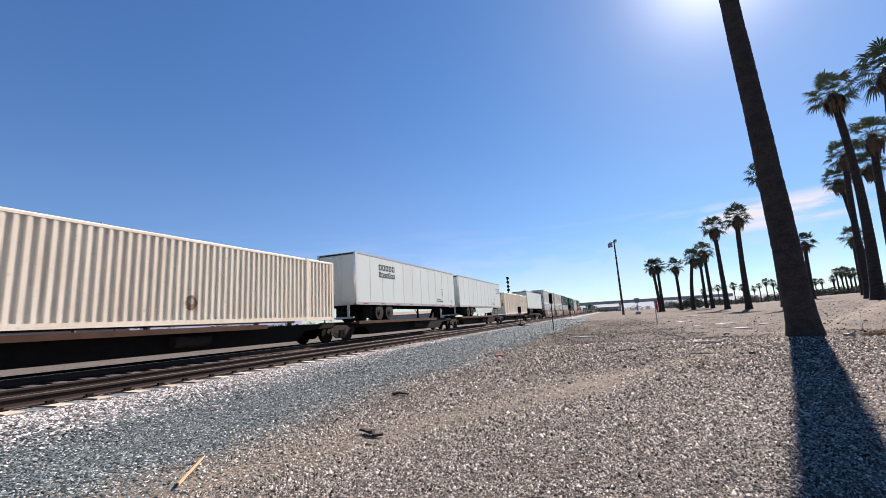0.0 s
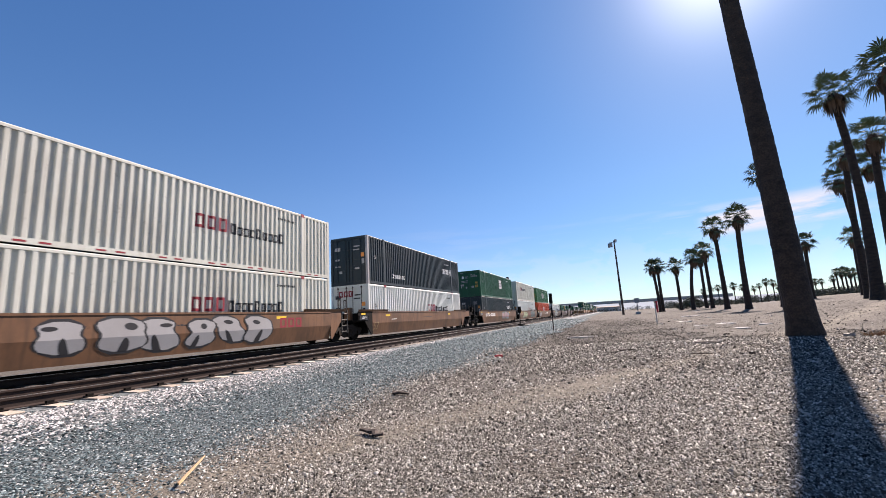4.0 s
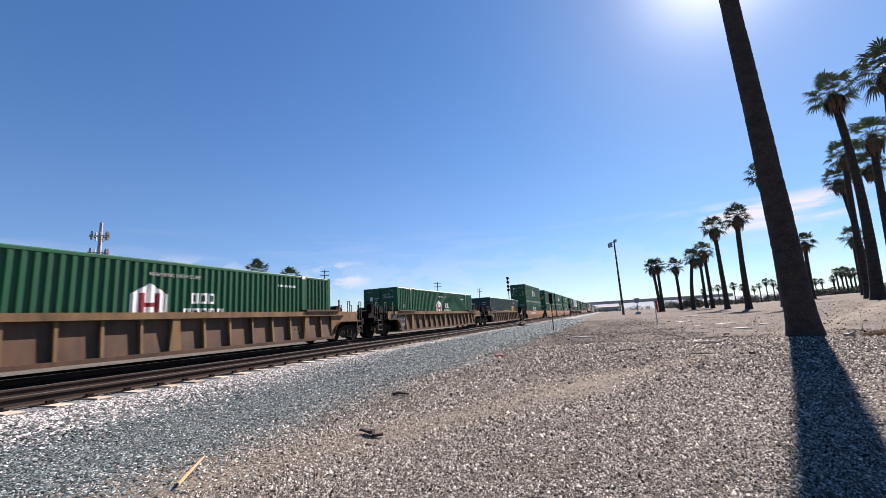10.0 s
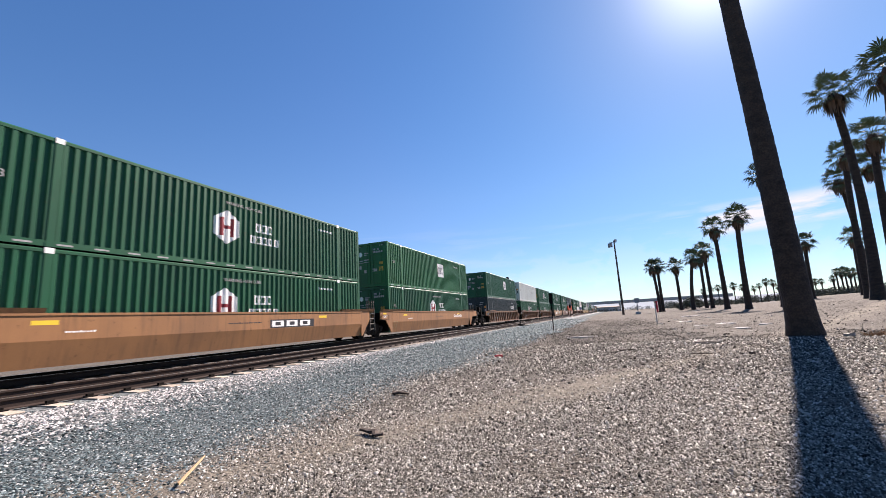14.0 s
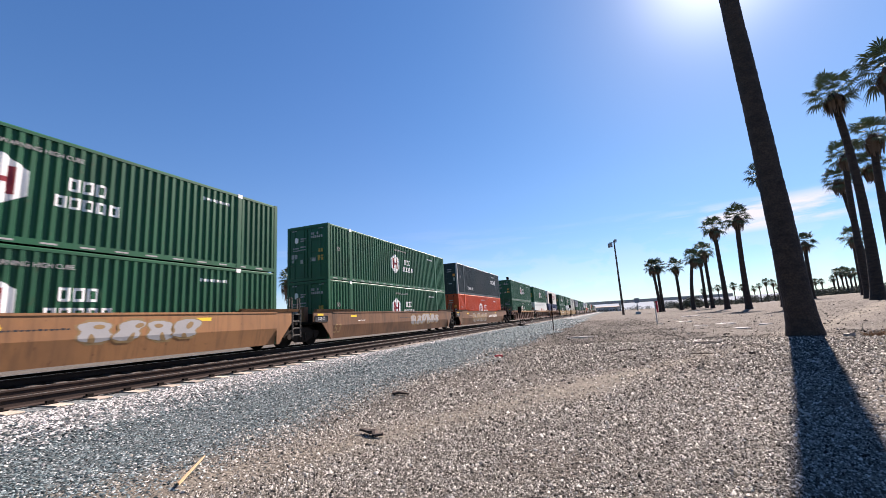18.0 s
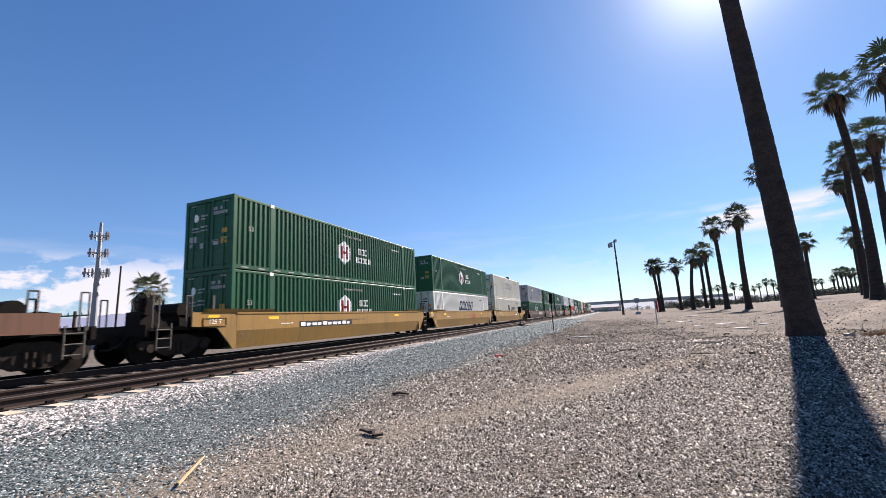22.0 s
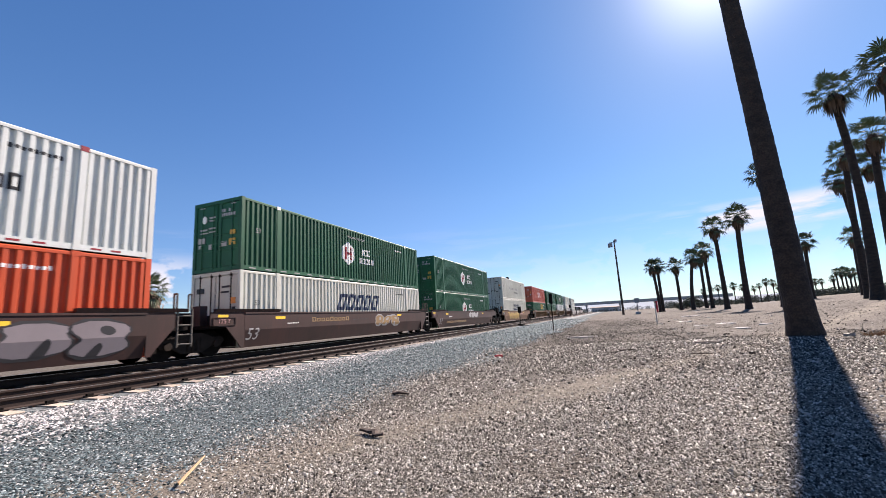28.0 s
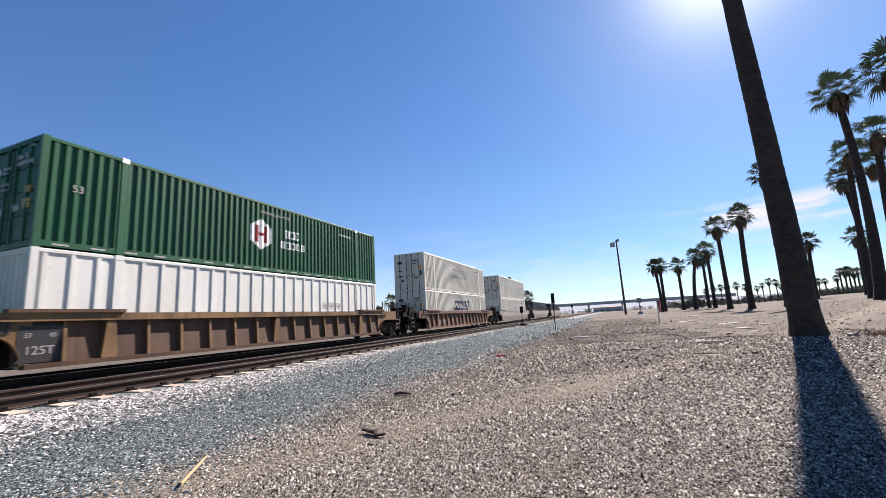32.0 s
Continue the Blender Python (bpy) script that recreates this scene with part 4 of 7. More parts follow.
def well_car(u, kind, colour, front, rear, label, marks="", chord=None):
    """One unit of a well wagon. front, rear: 'coupler' or 'joint'; the joint's bogie belongs to the unit behind it."""
    c = empty("well_car", pose(TRACK_B, u, 0), label, "rail wagon", "wagons of the train")
    mat = WELL[colour]
    top_mat = CHORD[chord] if chord else mat
    put("floor", shared("well_floor", lambda bm: box(bm, -1.22, 1.22, 0.1, L53 - 0.1, BOTTOM, BOTTOM + 0.02), steel_dark), c)
    for s in (-1, 1):
        if kind == "smooth":
            side = put("side_panel", shared(("smooth_panel", s), lambda bm: smooth_panel(bm, s), mat), c, mat=mat)
        else:
            side = put("side_panel", shared(("rib_panel", s), lambda bm: rib_panel(bm, s), mat), c, mat=mat)
            put("top_chord", shared(("top_chord", s), lambda bm: [box(bm, *sorted((s * 1.315, s * 1.535)), -0.9, L53 + 0.9, TOP - 0.2, TOP), box(bm, *sorted((s * 1.53, s * 1.541)), 2.0, 2.03, TOP - 0.2, TOP), box(bm, *sorted((s * 1.53, s * 1.541)), 14.1, 14.13, TOP - 0.2, TOP)], mat), c, mat=top_mat)
            put("bottom_chord", shared(("bottom_chord", s), lambda bm: box(bm, *sorted((s * 1.315, s * 1.545)), 0.0, L53, BOTTOM, BOTTOM + 0.12), mat), c, mat=mat)
            first, step, count, stays = (0.62, 1.475, 11, (1, 5, 9)) if chord == "gold" else (0.77, 1.031, 15, (1, 7, 13))
            for k in range(count):
                at = pose(0, first + step * k, 0)
                own = top_mat if chord == "tan" else mat
                if k in stays:
                    put("pillar", shared(("pillar", s, chord), lambda bm: pillar(bm, s, chord != "gold"), mat), side, m=at, mat=own)
                elif s > 0 or k % 5 == 0:
                    put("rib", shared(("rib", s), lambda bm: rib(bm, s), mat), side, m=at, mat=own)
        for e, how in ((0, front), (1, rear)):
            flip = pose(0, L53, 0, 0, 0, 180) if e else Matrix.Identity(4)
            sx = -s if e else s

            reach = (1.35 if e == 0 else 0.75) if how == "joint" else 1.65 if e == 0 else 2.15
            plate_mat = steel_dark if how == "joint" and e == 0 and u < 200 else mat

            def end_plate(bm, sx=sx, reach=reach):
                prism(bm, [(0.12, TOP), (-reach, TOP), (-reach, 1.18), (-0.7, 1.12), (-0.18, 0.55), (-0.03, BOTTOM), (0.12, BOTTOM)], "x", *sorted((sx * 1.395, sx * 1.446)))
            if kind == "smooth":
                ep = put("end_plate", shared(("end_plate", sx, reach), end_plate, mat), c, m=flip, mat=plate_mat)
            else:
                ep = put("end_plate", shared(("rib_end", sx, reach), lambda bm, sx=sx, reach=reach: rib_end(bm, sx, reach), mat), c, m=flip, mat=top_mat if chord == "tan" else mat)
            if kind == "smooth":
                put("guide_ledge", shared(("guide_ledge", sx), lambda bm, sx=sx: prism(bm, [(sx * 1.33, TOP + 0.004), (sx * 1.47, TOP + 0.004), (sx * 1.52, TOP + 0.12), (sx * 1.33, TOP + 0.12)], "y", -1.15, 1.95), mat), c, m=flip, mat=mat)
            else:
                put("guide_ledge", shared(("guide_ledge_b", sx), lambda bm, sx=sx: box(bm, *sorted((sx * 1.32, sx * 1.6)), -0.4, 2.1, TOP + 0.004, TOP + 0.09), mat), c, m=flip, mat=mat)
            if s > 0:
                if e == 0:
                    put("marking_panel", shared("load_panel", lambda bm: [box(bm, 1.4465, 1.452, -1.22, -0.33, 1.2, 1.44), box(bm, 1.4465, 1.47, -1.25, -0.30, 1.44, 1.465), box(bm, 1.4465, 1.47, -1.25, -0.30, 1.175, 1.2),
                                                                              box(bm, 1.4465, 1.47, -1.25, -1.22, 1.2, 1.44), box(bm, 1.4465, 1.47, -0.33, -0.30, 1.2, 1.44)], mark_black), ep, mat=mark_black if colour == "tan" or chord == "tan" else mat)
                    lettering(ep, "125 T", 0.22, -0.78, 1.32, "P" if colour == "brown" else "w", 1.45)
                    mark(ep, "tag", -1.05, -0.62, 1.46, 1.56, flat_wall, "y", "bar", 1.447, "yellow_tag")
    for e, how in ((0, front), (1, rear)):
        flip = pose(0, L53, 0, 0, 0, 180) if e else Matrix.Identity(4)
        deep = 3.05 if how == "coupler" else 1.55
        put("bulkhead", shared("bulkhead", lambda bm: box(bm, -1.33, 1.33, -0.28, -0.16, 0.42, TOP - 0.05), steel_dark), c, m=flip)

        def platform(bm, deep=deep):
            box(bm, -1.3, 1.3, -1.3, -0.3, 1.08, 1.2)
            box(bm, -0.35, 0.35, -deep, -0.28, 0.62, 1.08)
            if deep > 2:
                box(bm, -1.25, 1.25, -deep, -1.3, 1.1, 1.22)
                box(bm, -1.3, 1.3, -deep, -deep + 0.12, 0.95, 1.3)
                prism(bm, [(-2.9, 1.2), (-2.9, 1.72), (-2.45, 1.78), (-2.2, 1.4), (-1.2, 1.4), (-1.0, 1.2)], "x", 0.1, 0.8)
                tube(bm, (-0.7, -1.55, 1.75), (0.9, -1.55, 1.75), 0.26, 12)
                box(bm, -0.7, 0.9, -1.7, -1.4, 1.2, 1.6)
        put("platform", shared(("platform", how), platform, steel_dark), c, m=flip)
        if how == "coupler":
            put("coupler", shared("coupler", lambda bm: [box(bm, -0.09, 0.09, -3.55, -3.0, 0.85, 1.05), box(bm, -0.18, 0.16, -3.70, -3.5, 0.78, 1.1)], steel_rust), c, m=flip)
            make_truck(c, -1.85 if e == 0 else L53 + 1.85)

            def hose(bm):
                pts = [(0.5, -3.05, 1.0), (0.5, -3.25, 0.75), (0.42, -3.5, 0.6), (0.35, -3.68, 0.62)]
                pipe(bm, pts, 0.03)
            put("air_hose", shared("air_hose", hose, rubber), c, m=flip)

            metal = rail_grey
            for x in (-1.36, 1.36):
                put("ladder", shared(("ladder", x), lambda bm: ladder(bm, x, -2.75, -2.3, 0.5, 1.32, 3, 0.024), steel_dark), c, m=flip, mat=metal)
                for y in (-2.85, -1.75):
                    put("handrail", shared(("handrail", x), lambda bm: pipe(bm, [(x * 0.93, 0, 1.2), (x * 0.93, 0, 2.2), (x * 0.93, 0.2, 2.2), (x * 0.93, 0.2, 1.2)], 0.024), steel_dark), c, m=flip @ pose(0, y, 0), mat=metal)
                put("guide_post", shared(("guide_post", x), lambda bm: box(bm, *sorted((x * 0.93, x * 0.97)), -0.04, 0.04, 1.2, 2.25), steel_dark), c, m=flip @ pose(0, -0.75, 0), mat=metal)
            if e == 0:
                put("brake_wheel", shared("brake_wheel", lambda bm: [pipe(bm, [(0.9 + 0.28 * math.cos(a * 0.3927), -2.98, 2.0 + 0.28 * math.sin(a * 0.3927)) for a in range(17)], 0.02),
                                                                    pipe(bm, [(0.62, -2.98, 2.0), (1.18, -2.98, 2.0)], 0.016), pipe(bm, [(0.9, -2.98, 1.72), (0.9, -2.98, 2.28)], 0.016),
                                                                    box(bm, 0.74, 1.06, -2.94, -2.68, 1.6, 2.12)], steel_dark), c)
        else:
            for x in (-1.40, 1.40):
                if e == 1:
                    put("ladder", shared(("ladder_joint", x), lambda bm: ladder(bm, x, -1.36, -0.86, 0.55, 1.75, 4, 0.032), rail_grey), c, m=flip)
                    for y in (-1.36, -0.86):
                        put("handrail", shared(("handrail_joint", x), lambda bm: pipe(bm, [(x * 0.96, 0, 1.66), (x * 0.96, 0, 2.25), (x * 0.86, 0, 2.25), (x * 0.86, 0, 1.66)], 0.032), rail_grey), c, m=flip @ pose(0, y, 0))
            put("valve_box", shared("valve_box", lambda bm: box(bm, 0.5, 0.85, -1.3, -1.0, 1.2, 1.9), steel_rust), c, m=flip, mat=mat)
            if e == 0:
                make_truck(c, -1.68)
    if marks:
        graffiti(c, marks, kind)
    if kind != "smooth":
        if chord != "tan":
            y = 2.5 if chord == "gold" else 2.15
            word(c, 4, y, y + 0.8, 0.72, 0.92, "s", flat_wall, 1.40)
            y = 3.75 if chord == "gold" else 3.15
            word(c, 6, y, y + 0.65, 0.72, 0.92, "s", flat_wall, 1.40)
        lettering(c, "53", 0.34, 9.0 if chord == "gold" else 13.68, 0.88, "d", 1.394)
        if chord == "tan":
            put("marking_panel", shared("rib_load_panel", lambda bm: box(bm, 1.449, 1.454, -0.14, 0.72, BOTTOM + 0.15, TOP - 0.3), mark_black), c, "black painted load panel")
            lettering(c, "125T", 0.28, 0.29, 0.76, "s", 1.453)
            lettering(c, "53", 0.15, 0.05, 1.12, "s", 1.453)
            lettering(c, "48", 0.15, 0.53, 1.12, "s", 1.453)
    if kind == "smooth":
        put("marking", bent_text("53", 0.62, 0.5, 0.80), c, mat=MARK["s" if colour == "brown" else "d"])
        for y in (1.7, 12.4):
            mark(c, "tagy", y, y + 0.55, 1.36, 1.47, flat_wall, "y", "bar", 1.45, "yellow_tag")
        word(c, 14, 7.3, 8.9, 1.22, 1.27, "k", flat_wall, 1.45)
        word(c, 9, 2.4, 3.1, 1.15, 1.2, "w", flat_wall, 1.45)
    ride(c, u)
    return c


def panel_x(z):
    """The outer face of a smooth wagon side at height z."""
    return 1.45 if z >= 0.98 else 1.45 - 0.14 * (0.98 - z) / 0.64


def bent_text(body, size, y, z):
    """Lettering in heavy slanted figures over the crease of a smooth wagon side."""
    key = ("bent", body, size, y, z)
    if key not in SHARED:
        cu = bpy.data.curves.new("text", "FONT")
        cu.body, cu.size, cu.align_x, cu.align_y, cu.offset, cu.shear = body, size, "CENTER", "CENTER", 0.0, 0.25
        ob = bpy.data.objects.new("text", cu)
        me = bpy.data.meshes.new_from_object(ob)
        bpy.data.objects.remove(ob)
        bm = bmesh.new()
        bm.from_mesh(me)
        bmesh.ops.triangulate(bm, faces=bm.faces[:])
        bmesh.ops.bisect_plane(bm, geom=bm.verts[:] + bm.edges[:] + bm.faces[:], plane_co=(0, 0.98 - z, 0), plane_no=(0, 1, 0))
        for v in bm.verts:
            v.co = (panel_x(z + v.co.y) + 0.004, y + v.co.x, z + v.co.y)
        bm.to_mesh(me)
        bm.free()
        me.materials.append(mark_white)
        SHARED[key] = me
    return SHARED[key]


def stroke(bm, left, right, z0, z1, off):
    zs = sorted({*[z0 + (z1 - z0) * k / 9 for k in range(10)], *([0.98] if z0 < 0.98 < z1 else [])})
    prev = None
    for z in zs:
        x = panel_x(z) + off
        a, b = bm.verts.new((x, left(z), z)), bm.verts.new((x, right(z), z))
        if prev:
            bm.faces.new((prev[0], prev[1], b, a))
        prev = (a, b)


def spray(c, n, y0, y1, z0, z1, fill, edge):
    """Sprayed graffiti as abstract swollen shapes with dark hollows and a rim; it spells nothing."""
    rnd = random.Random(n * 31 + y0)
    n = max(2, round(n * 0.7))
    w, tall = (y1 - y0) / n, z1 - z0

    def blob(mid, half, a, b, lift, colour, parent, name, label=""):
        bm = bmesh.new()
        stroke(bm, lambda z: mid(z) - half(z), lambda z: mid(z) + half(z), a, b, lift)
        return part(name, bm, MARK[colour], parent, label)
    for k in range(n):
        c0, lift = y0 + w * (k + 0.5), 0.007 * (k % 2)
        lean, amp, ph, bend = rnd.uniform(-0.5, 0.5) * w, rnd.uniform(0.05, 0.16) * w, rnd.uniform(0, 6.28), rnd.uniform(2, 4.5)
        a, b = z0 + rnd.uniform(0, 0.12) * tall, z1 - rnd.uniform(0, 0.15) * tall
        th, waist, at = rnd.uniform(0.42, 0.54) * w, rnd.uniform(0.1, 0.35), rnd.uniform(0.35, 0.65)

        def mid(z):
            f = (z - z0) / tall
            return c0 + lean * (f - 0.5) + amp * math.sin(ph + bend * f)

        def half(z):
            f = min(1, max(0, (z - a) / (b - a)))
            return th * (0.3 + 0.7 * (1 - (2 * f - 1) ** 4) ** 0.5) * (1 - waist * math.exp(-((f - at) / 0.16) ** 2))
        rim = min(0.07, 0.1 * tall)
        g = blob(mid, half, a, b, 0.004 + lift, fill, c, "graffiti", "sprayed graffiti")
        blob(mid, lambda z: half(z) + rim, max(0.36, a - rim), min(1.58, b + rim), 0.002 + lift, edge, g, "graffiti_outline")
        dark = edge if edge in "ktgd" else "k"
        # hollows: a bowl above, and below it a second bowl or an open foot
        lo, hi = a + (at + 0.10) * (b - a), b - 0.14 * (b - a)
        if hi - lo > 0.1:
            side, open_ = rnd.uniform(-0.26, 0.26) * w, rnd.uniform(0.2, 0.34)
            blob(lambda z: mid(z) + side, lambda z: th * open_ * math.sqrt(max(0.02, 1 - (2 * (z - lo) / (hi - lo) - 1) ** 2)), lo, hi, 0.006 + lift, dark, g, "graffiti_hollow")
        lo2, hi2 = a, a + (at - 0.12) * (b - a)
        if hi2 - lo2 > 0.1:
            side2 = rnd.uniform(-0.22, 0.22) * w
            blob(lambda z: mid(z) + side2, lambda z: th * 0.2 * math.sqrt(max(0.03, 1 - ((z - lo2) / (hi2 - lo2)) ** 2)), lo2, hi2, 0.006 + lift, dark, g, "graffiti_hollow")


def graffiti(c, marks, kind):
    for item in marks.split():
        k, n, y0, y1, z0, z1, *cols = item.split(",")
        n, y0, y1, z0, z1 = int(n), float(y0), float(y1), float(z0), float(z1)
        if k == "n":
            mark(c, "number_panel", y0, y1, z0, z1, flat_wall, "k", "bar", 1.451, "number_panel")
            word(c, n, y0 + 0.1, y1 - 0.1, z0 + 0.05, z1 - 0.05, "w", flat_wall, 1.454)
        elif k == "p":
            spray(c, n, y0, y1, z0, z1, *cols)
        else:
            word(c, n, y0, y1, z0, z1, cols[0], flat_wall, 1.452)


# ---- train: trailers on flat wagons ----
def flat_car(u, length, label, last=False):
    c = empty("flat_car", pose(TRACK_B, u, 0), label, "rail wagon", "flat wagons of the train")
    deck_mat = material("deck_rust", (0.062, 0.034, 0.023), 0.8, 0, 0.3, 2, 40, 0.2, (0.028, 0.018, 0.014), 0.7, spec=0.1)
    for s in (-1, 1):
        put("side_sill", shared(("side_sill", s), lambda bm: box(bm, *sorted((s * 1.25, s * 1.38)), 1.2, 12.4, 0.98, 1.15), deck_mat), c)
    put("deck", shared(("deck", length), lambda bm: box(bm, -1.25, 1.25, 1.2, 12.4, 1.0, 1.12), deck_mat), c, "rusty platform for the trailer's wheels")
    put("spine_beam", shared(("spine_beam", length), lambda bm: prism(bm, [(0.2, 1.08), (0.2, 0.9), (2.6, 0.8), (3.2, 0.36), (length - 3.2, 0.36), (length - 2.6, 0.8), (length - 0.2, 0.9), (length - 0.2, 1.08)], "x", -0.85, 0.85), steel_dark), c)
    put("air_tank", shared("air_tank", lambda bm: tube(bm, (1.0, 8.7, 0.72), (1.0, 10.0, 0.72), 0.2, 14), steel_rust), c)
    put("coupler", shared("flat_coupler", lambda bm: box(bm, -0.12, 0.12, -0.6, 0.4, 0.8, 1.0), steel_rust), c)
    make_truck(c, 0.0)
    if last:
        make_truck(c, length - 1.3)
    ride(c, u)
    return c


def trailer(u, logo, skirt, label, tall=3.0):
    base = 2.05
    c = empty("semi_trailer", pose(TRACK_B, u, base), label, "trailer", "trailers on the train")
    mat = PAINT["trailer"]

    def side(bm, s):
        n, pts = 11, [(s * 1.25, 0.15), (s * 1.29, 0.15)]
        for k in range(1, n):
            y = 0.15 + (L53 - 0.3) * k / n
            pts += [(s * 1.29, y - 0.035), (s * 1.297, y - 0.03), (s * 1.297, y + 0.03), (s * 1.29, y + 0.035)]
        pts += [(s * 1.29, L53 - 0.15), (s * 1.25, L53 - 0.15)]
        prism(bm, pts, "z", 0.16, tall - 0.1)
    for s in (-1, 1):
        w = put("side_wall", shared(("trailer_side", s, tall), lambda bm: side(bm, s), mat), c)
        put("bottom_rail", shared(("trailer_rail", s), lambda bm: box(bm, *sorted((s * 1.2, s * 1.3)), 0.02, L53 - 0.02, 0, 0.16), mark_grey), c)
        put("top_rail", shared(("trailer_top", s, tall), lambda bm: box(bm, *sorted((s * 1.2, s * 1.3)), 0.02, L53 - 0.02, tall - 0.1, tall), mark_grey), c)
        put("corner_post", shared(("trailer_post", s, tall), lambda bm: box(bm, *sorted((s * 1.16, s * 1.3)), 0.0, 0.15, 0, tall), chrome), c)
    put("roof", shared(("trailer_roof", tall), lambda bm: box(bm, -1.2, 1.2, 0.05, L53 - 0.05, tall - 0.04, tall - 0.01), mat), c)
    put("floor", shared("trailer_floor", lambda bm: [box(bm, -1.2, 1.2, 0.05, L53 - 0.05, 0.02, 0.12)] + [box(bm, -1.1, 1.1, 0.8 * k + 0.6, 0.8 * k + 0.68, -0.1, 0.02) for k in range(19)], steel_dark), c)
    put("front_wall", shared(("trailer_front", tall), lambda bm: box(bm, -1.2, 1.2, L53 - 0.08, L53, 0.1, tall - 0.05), mat), c)
    for s in (-1, 1):
        d = put("door", shared(("trailer_door", s, tall), lambda bm: [box(bm, *sorted((s * 0.01, s * 1.15)), 0.04, 0.09, 0.12, tall - 0.14)] + [
            box(bm, *sorted((s * 1.0, s * 1.16)), 0.0, 0.05, 0.3 + 0.6 * k, 0.38 + 0.6 * k) for k in range(4)], mat), c)
        put("lock_rod", shared(("trailer_rod", tall), lambda bm: [tube(bm, (0, 0.02, 0.1), (0, 0.02, tall - 0.12), 0.02, 6), box(bm, 0, 0.25, 0.0, 0.03, 0.75, 0.79)], chrome), d, m=pose(s * 0.3, 0, 0))
    put("sill_beam", shared("sill_beam", lambda bm: [box(bm, -1.28, 1.28, 0.0, 0.12, 0.0, 0.14), box(bm, -1.1, 1.1, 0.02, 0.1, -0.75, -0.65),
                                                     box(bm, -0.8, -0.68, 0.02, 0.1, -0.65, 0), box(bm, 0.68, 0.8, 0.02, 0.1, -0.65, 0)], chrome), c, "rear underride guard")
    tandem = put("suspension", shared("suspension", lambda bm: [box(bm, -0.5, 0.5, 1.4, 5.4, -0.32, 0.0), box(bm, -0.9, 0.9, 2.5, 2.7, -0.5, -0.3), box(bm, -0.9, 0.9, 3.75, 3.95, -0.5, -0.3)], steel_dark), c)
    for s in (-1, 1):
        for y in (2.6, 3.85):
            def tyre(bm):
                tube(bm, (-0.28, 0, 0), (0.24, 0, 0), 0.5, 24)
                tube(bm, (0.24, 0, 0), (0.27, 0, 0), 0.5, 24, 0.46)
            w = put("tyre", shared("tyre", tyre, rubber), tandem, m=pose(s * 0.98, y, -0.41, 0, 0, 0 if s > 0 else 180))
            put("rim", shared("rim", lambda bm: [tube(bm, (0.272, 0, 0), (0.285, 0, 0), 0.29, 20, 0.26), tube(bm, (0.28, 0, 0), (0.33, 0, 0), 0.1, 12)], steel_rust), tandem, m=pose(s * 0.98, y, -0.41, 0, 0, 0 if s > 0 else 180))
        put("mud_flap", shared("mud_flap", lambda bm: box(bm, -0.3, 0.3, -0.01, 0.01, -0.75, -0.05), rubber), c, m=pose(s * 0.95, 1.7, 0))
        put("landing_gear", shared("landing_gear", lambda bm: [box(bm, -0.06, 0.06, -0.06, 0.06, -0.78, 0.0), box(bm, -0.12, 0.12, -0.12, 0.12, -0.82, -0.78), tube(bm, (0, 0, -0.5), (0, -0.8, 0), 0.03, 6)], steel_dark), c, m=pose(s * 0.85, 12.6, 0))
        if skirt:
            put("side_skirt", shared(("skirt", s), lambda bm: prism(bm, [(4.9, 0), (12.2, 0), (11.2, -0.55), (5.2, -0.72)], "x", *sorted((s * 1.26, s * 1.28))), mat), c)
    for k in range(8):
        put("reflector", shared("reflector", lambda bm: box(bm, 1.301, 1.304, -0.25, 0.25, 0.05, 0.1), mark_red), c, m=pose(0, 1.0 + 2.0 * k, 0))
    if logo:
        word(c, 10, 11.9, 13.2, 0.36, 0.46, "k", flat_wall, 1.2985)
        word(c, 8, 11.9, 12.9, 0.52, 0.60, "k", flat_wall, 1.2985)
        lettering(c, "53", 0.28, 15.2, 0.46, "k", 1.2965)
        for k in range(5):
            mark(c, "tick", 12.9 + 0.05 * (k % 2), 13.0 + 0.12 * (k % 3), 0.85 + 0.13 * k, 0.91 + 0.13 * k, flat_wall, "k", "bar", 1.2985)
    if logo == "metro":
        word(c, 5, 2.6, 4.7, 2.15, 2.5, "k", flat_wall, 1.2985)
        word(c, 7, 2.6, 4.7, 1.7, 2.05, "k", flat_wall, 1.2985)
    elif logo == "frame":
        for a in ((13.9, 15.5, 2.3, 2.36), (13.9, 15.5, 1.75, 1.81), (13.9, 13.96, 1.75, 2.36), (15.44, 15.5, 1.75, 2.36)):
            mark(c, "fr", *a, flat_wall, "k", "bar", 1.2985)
        word(c, 7, 14.15, 15.25, 1.95, 2.15, "g", flat_wall, 1.2985)
    hitch = empty("trailer_hitch", pose(TRACK_B, u + 14.6, 1.12), "dark steel trailer hitch on a flat wagon's deck", "hitch")
    put("strut", shared("hitch_strut", lambda bm: [prism(bm, [(-0.9, 0), (-0.7, 0), (0.15, 0.9), (-0.05, 0.9)], "x", -0.35, -0.2), prism(bm, [(-0.9, 0), (-0.7, 0), (0.15, 0.9), (-0.05, 0.9)], "x", 0.2, 0.35),
                                                   box(bm, -0.5, 0.5, -0.2, 0.4, 0.84, 0.93), box(bm, -0.3, 0.3, 0.1, 0.22, 0, 0.86)], steel_dark), hitch)
    ride(hitch, u + 14.6)
    ride(c, u)
    return c


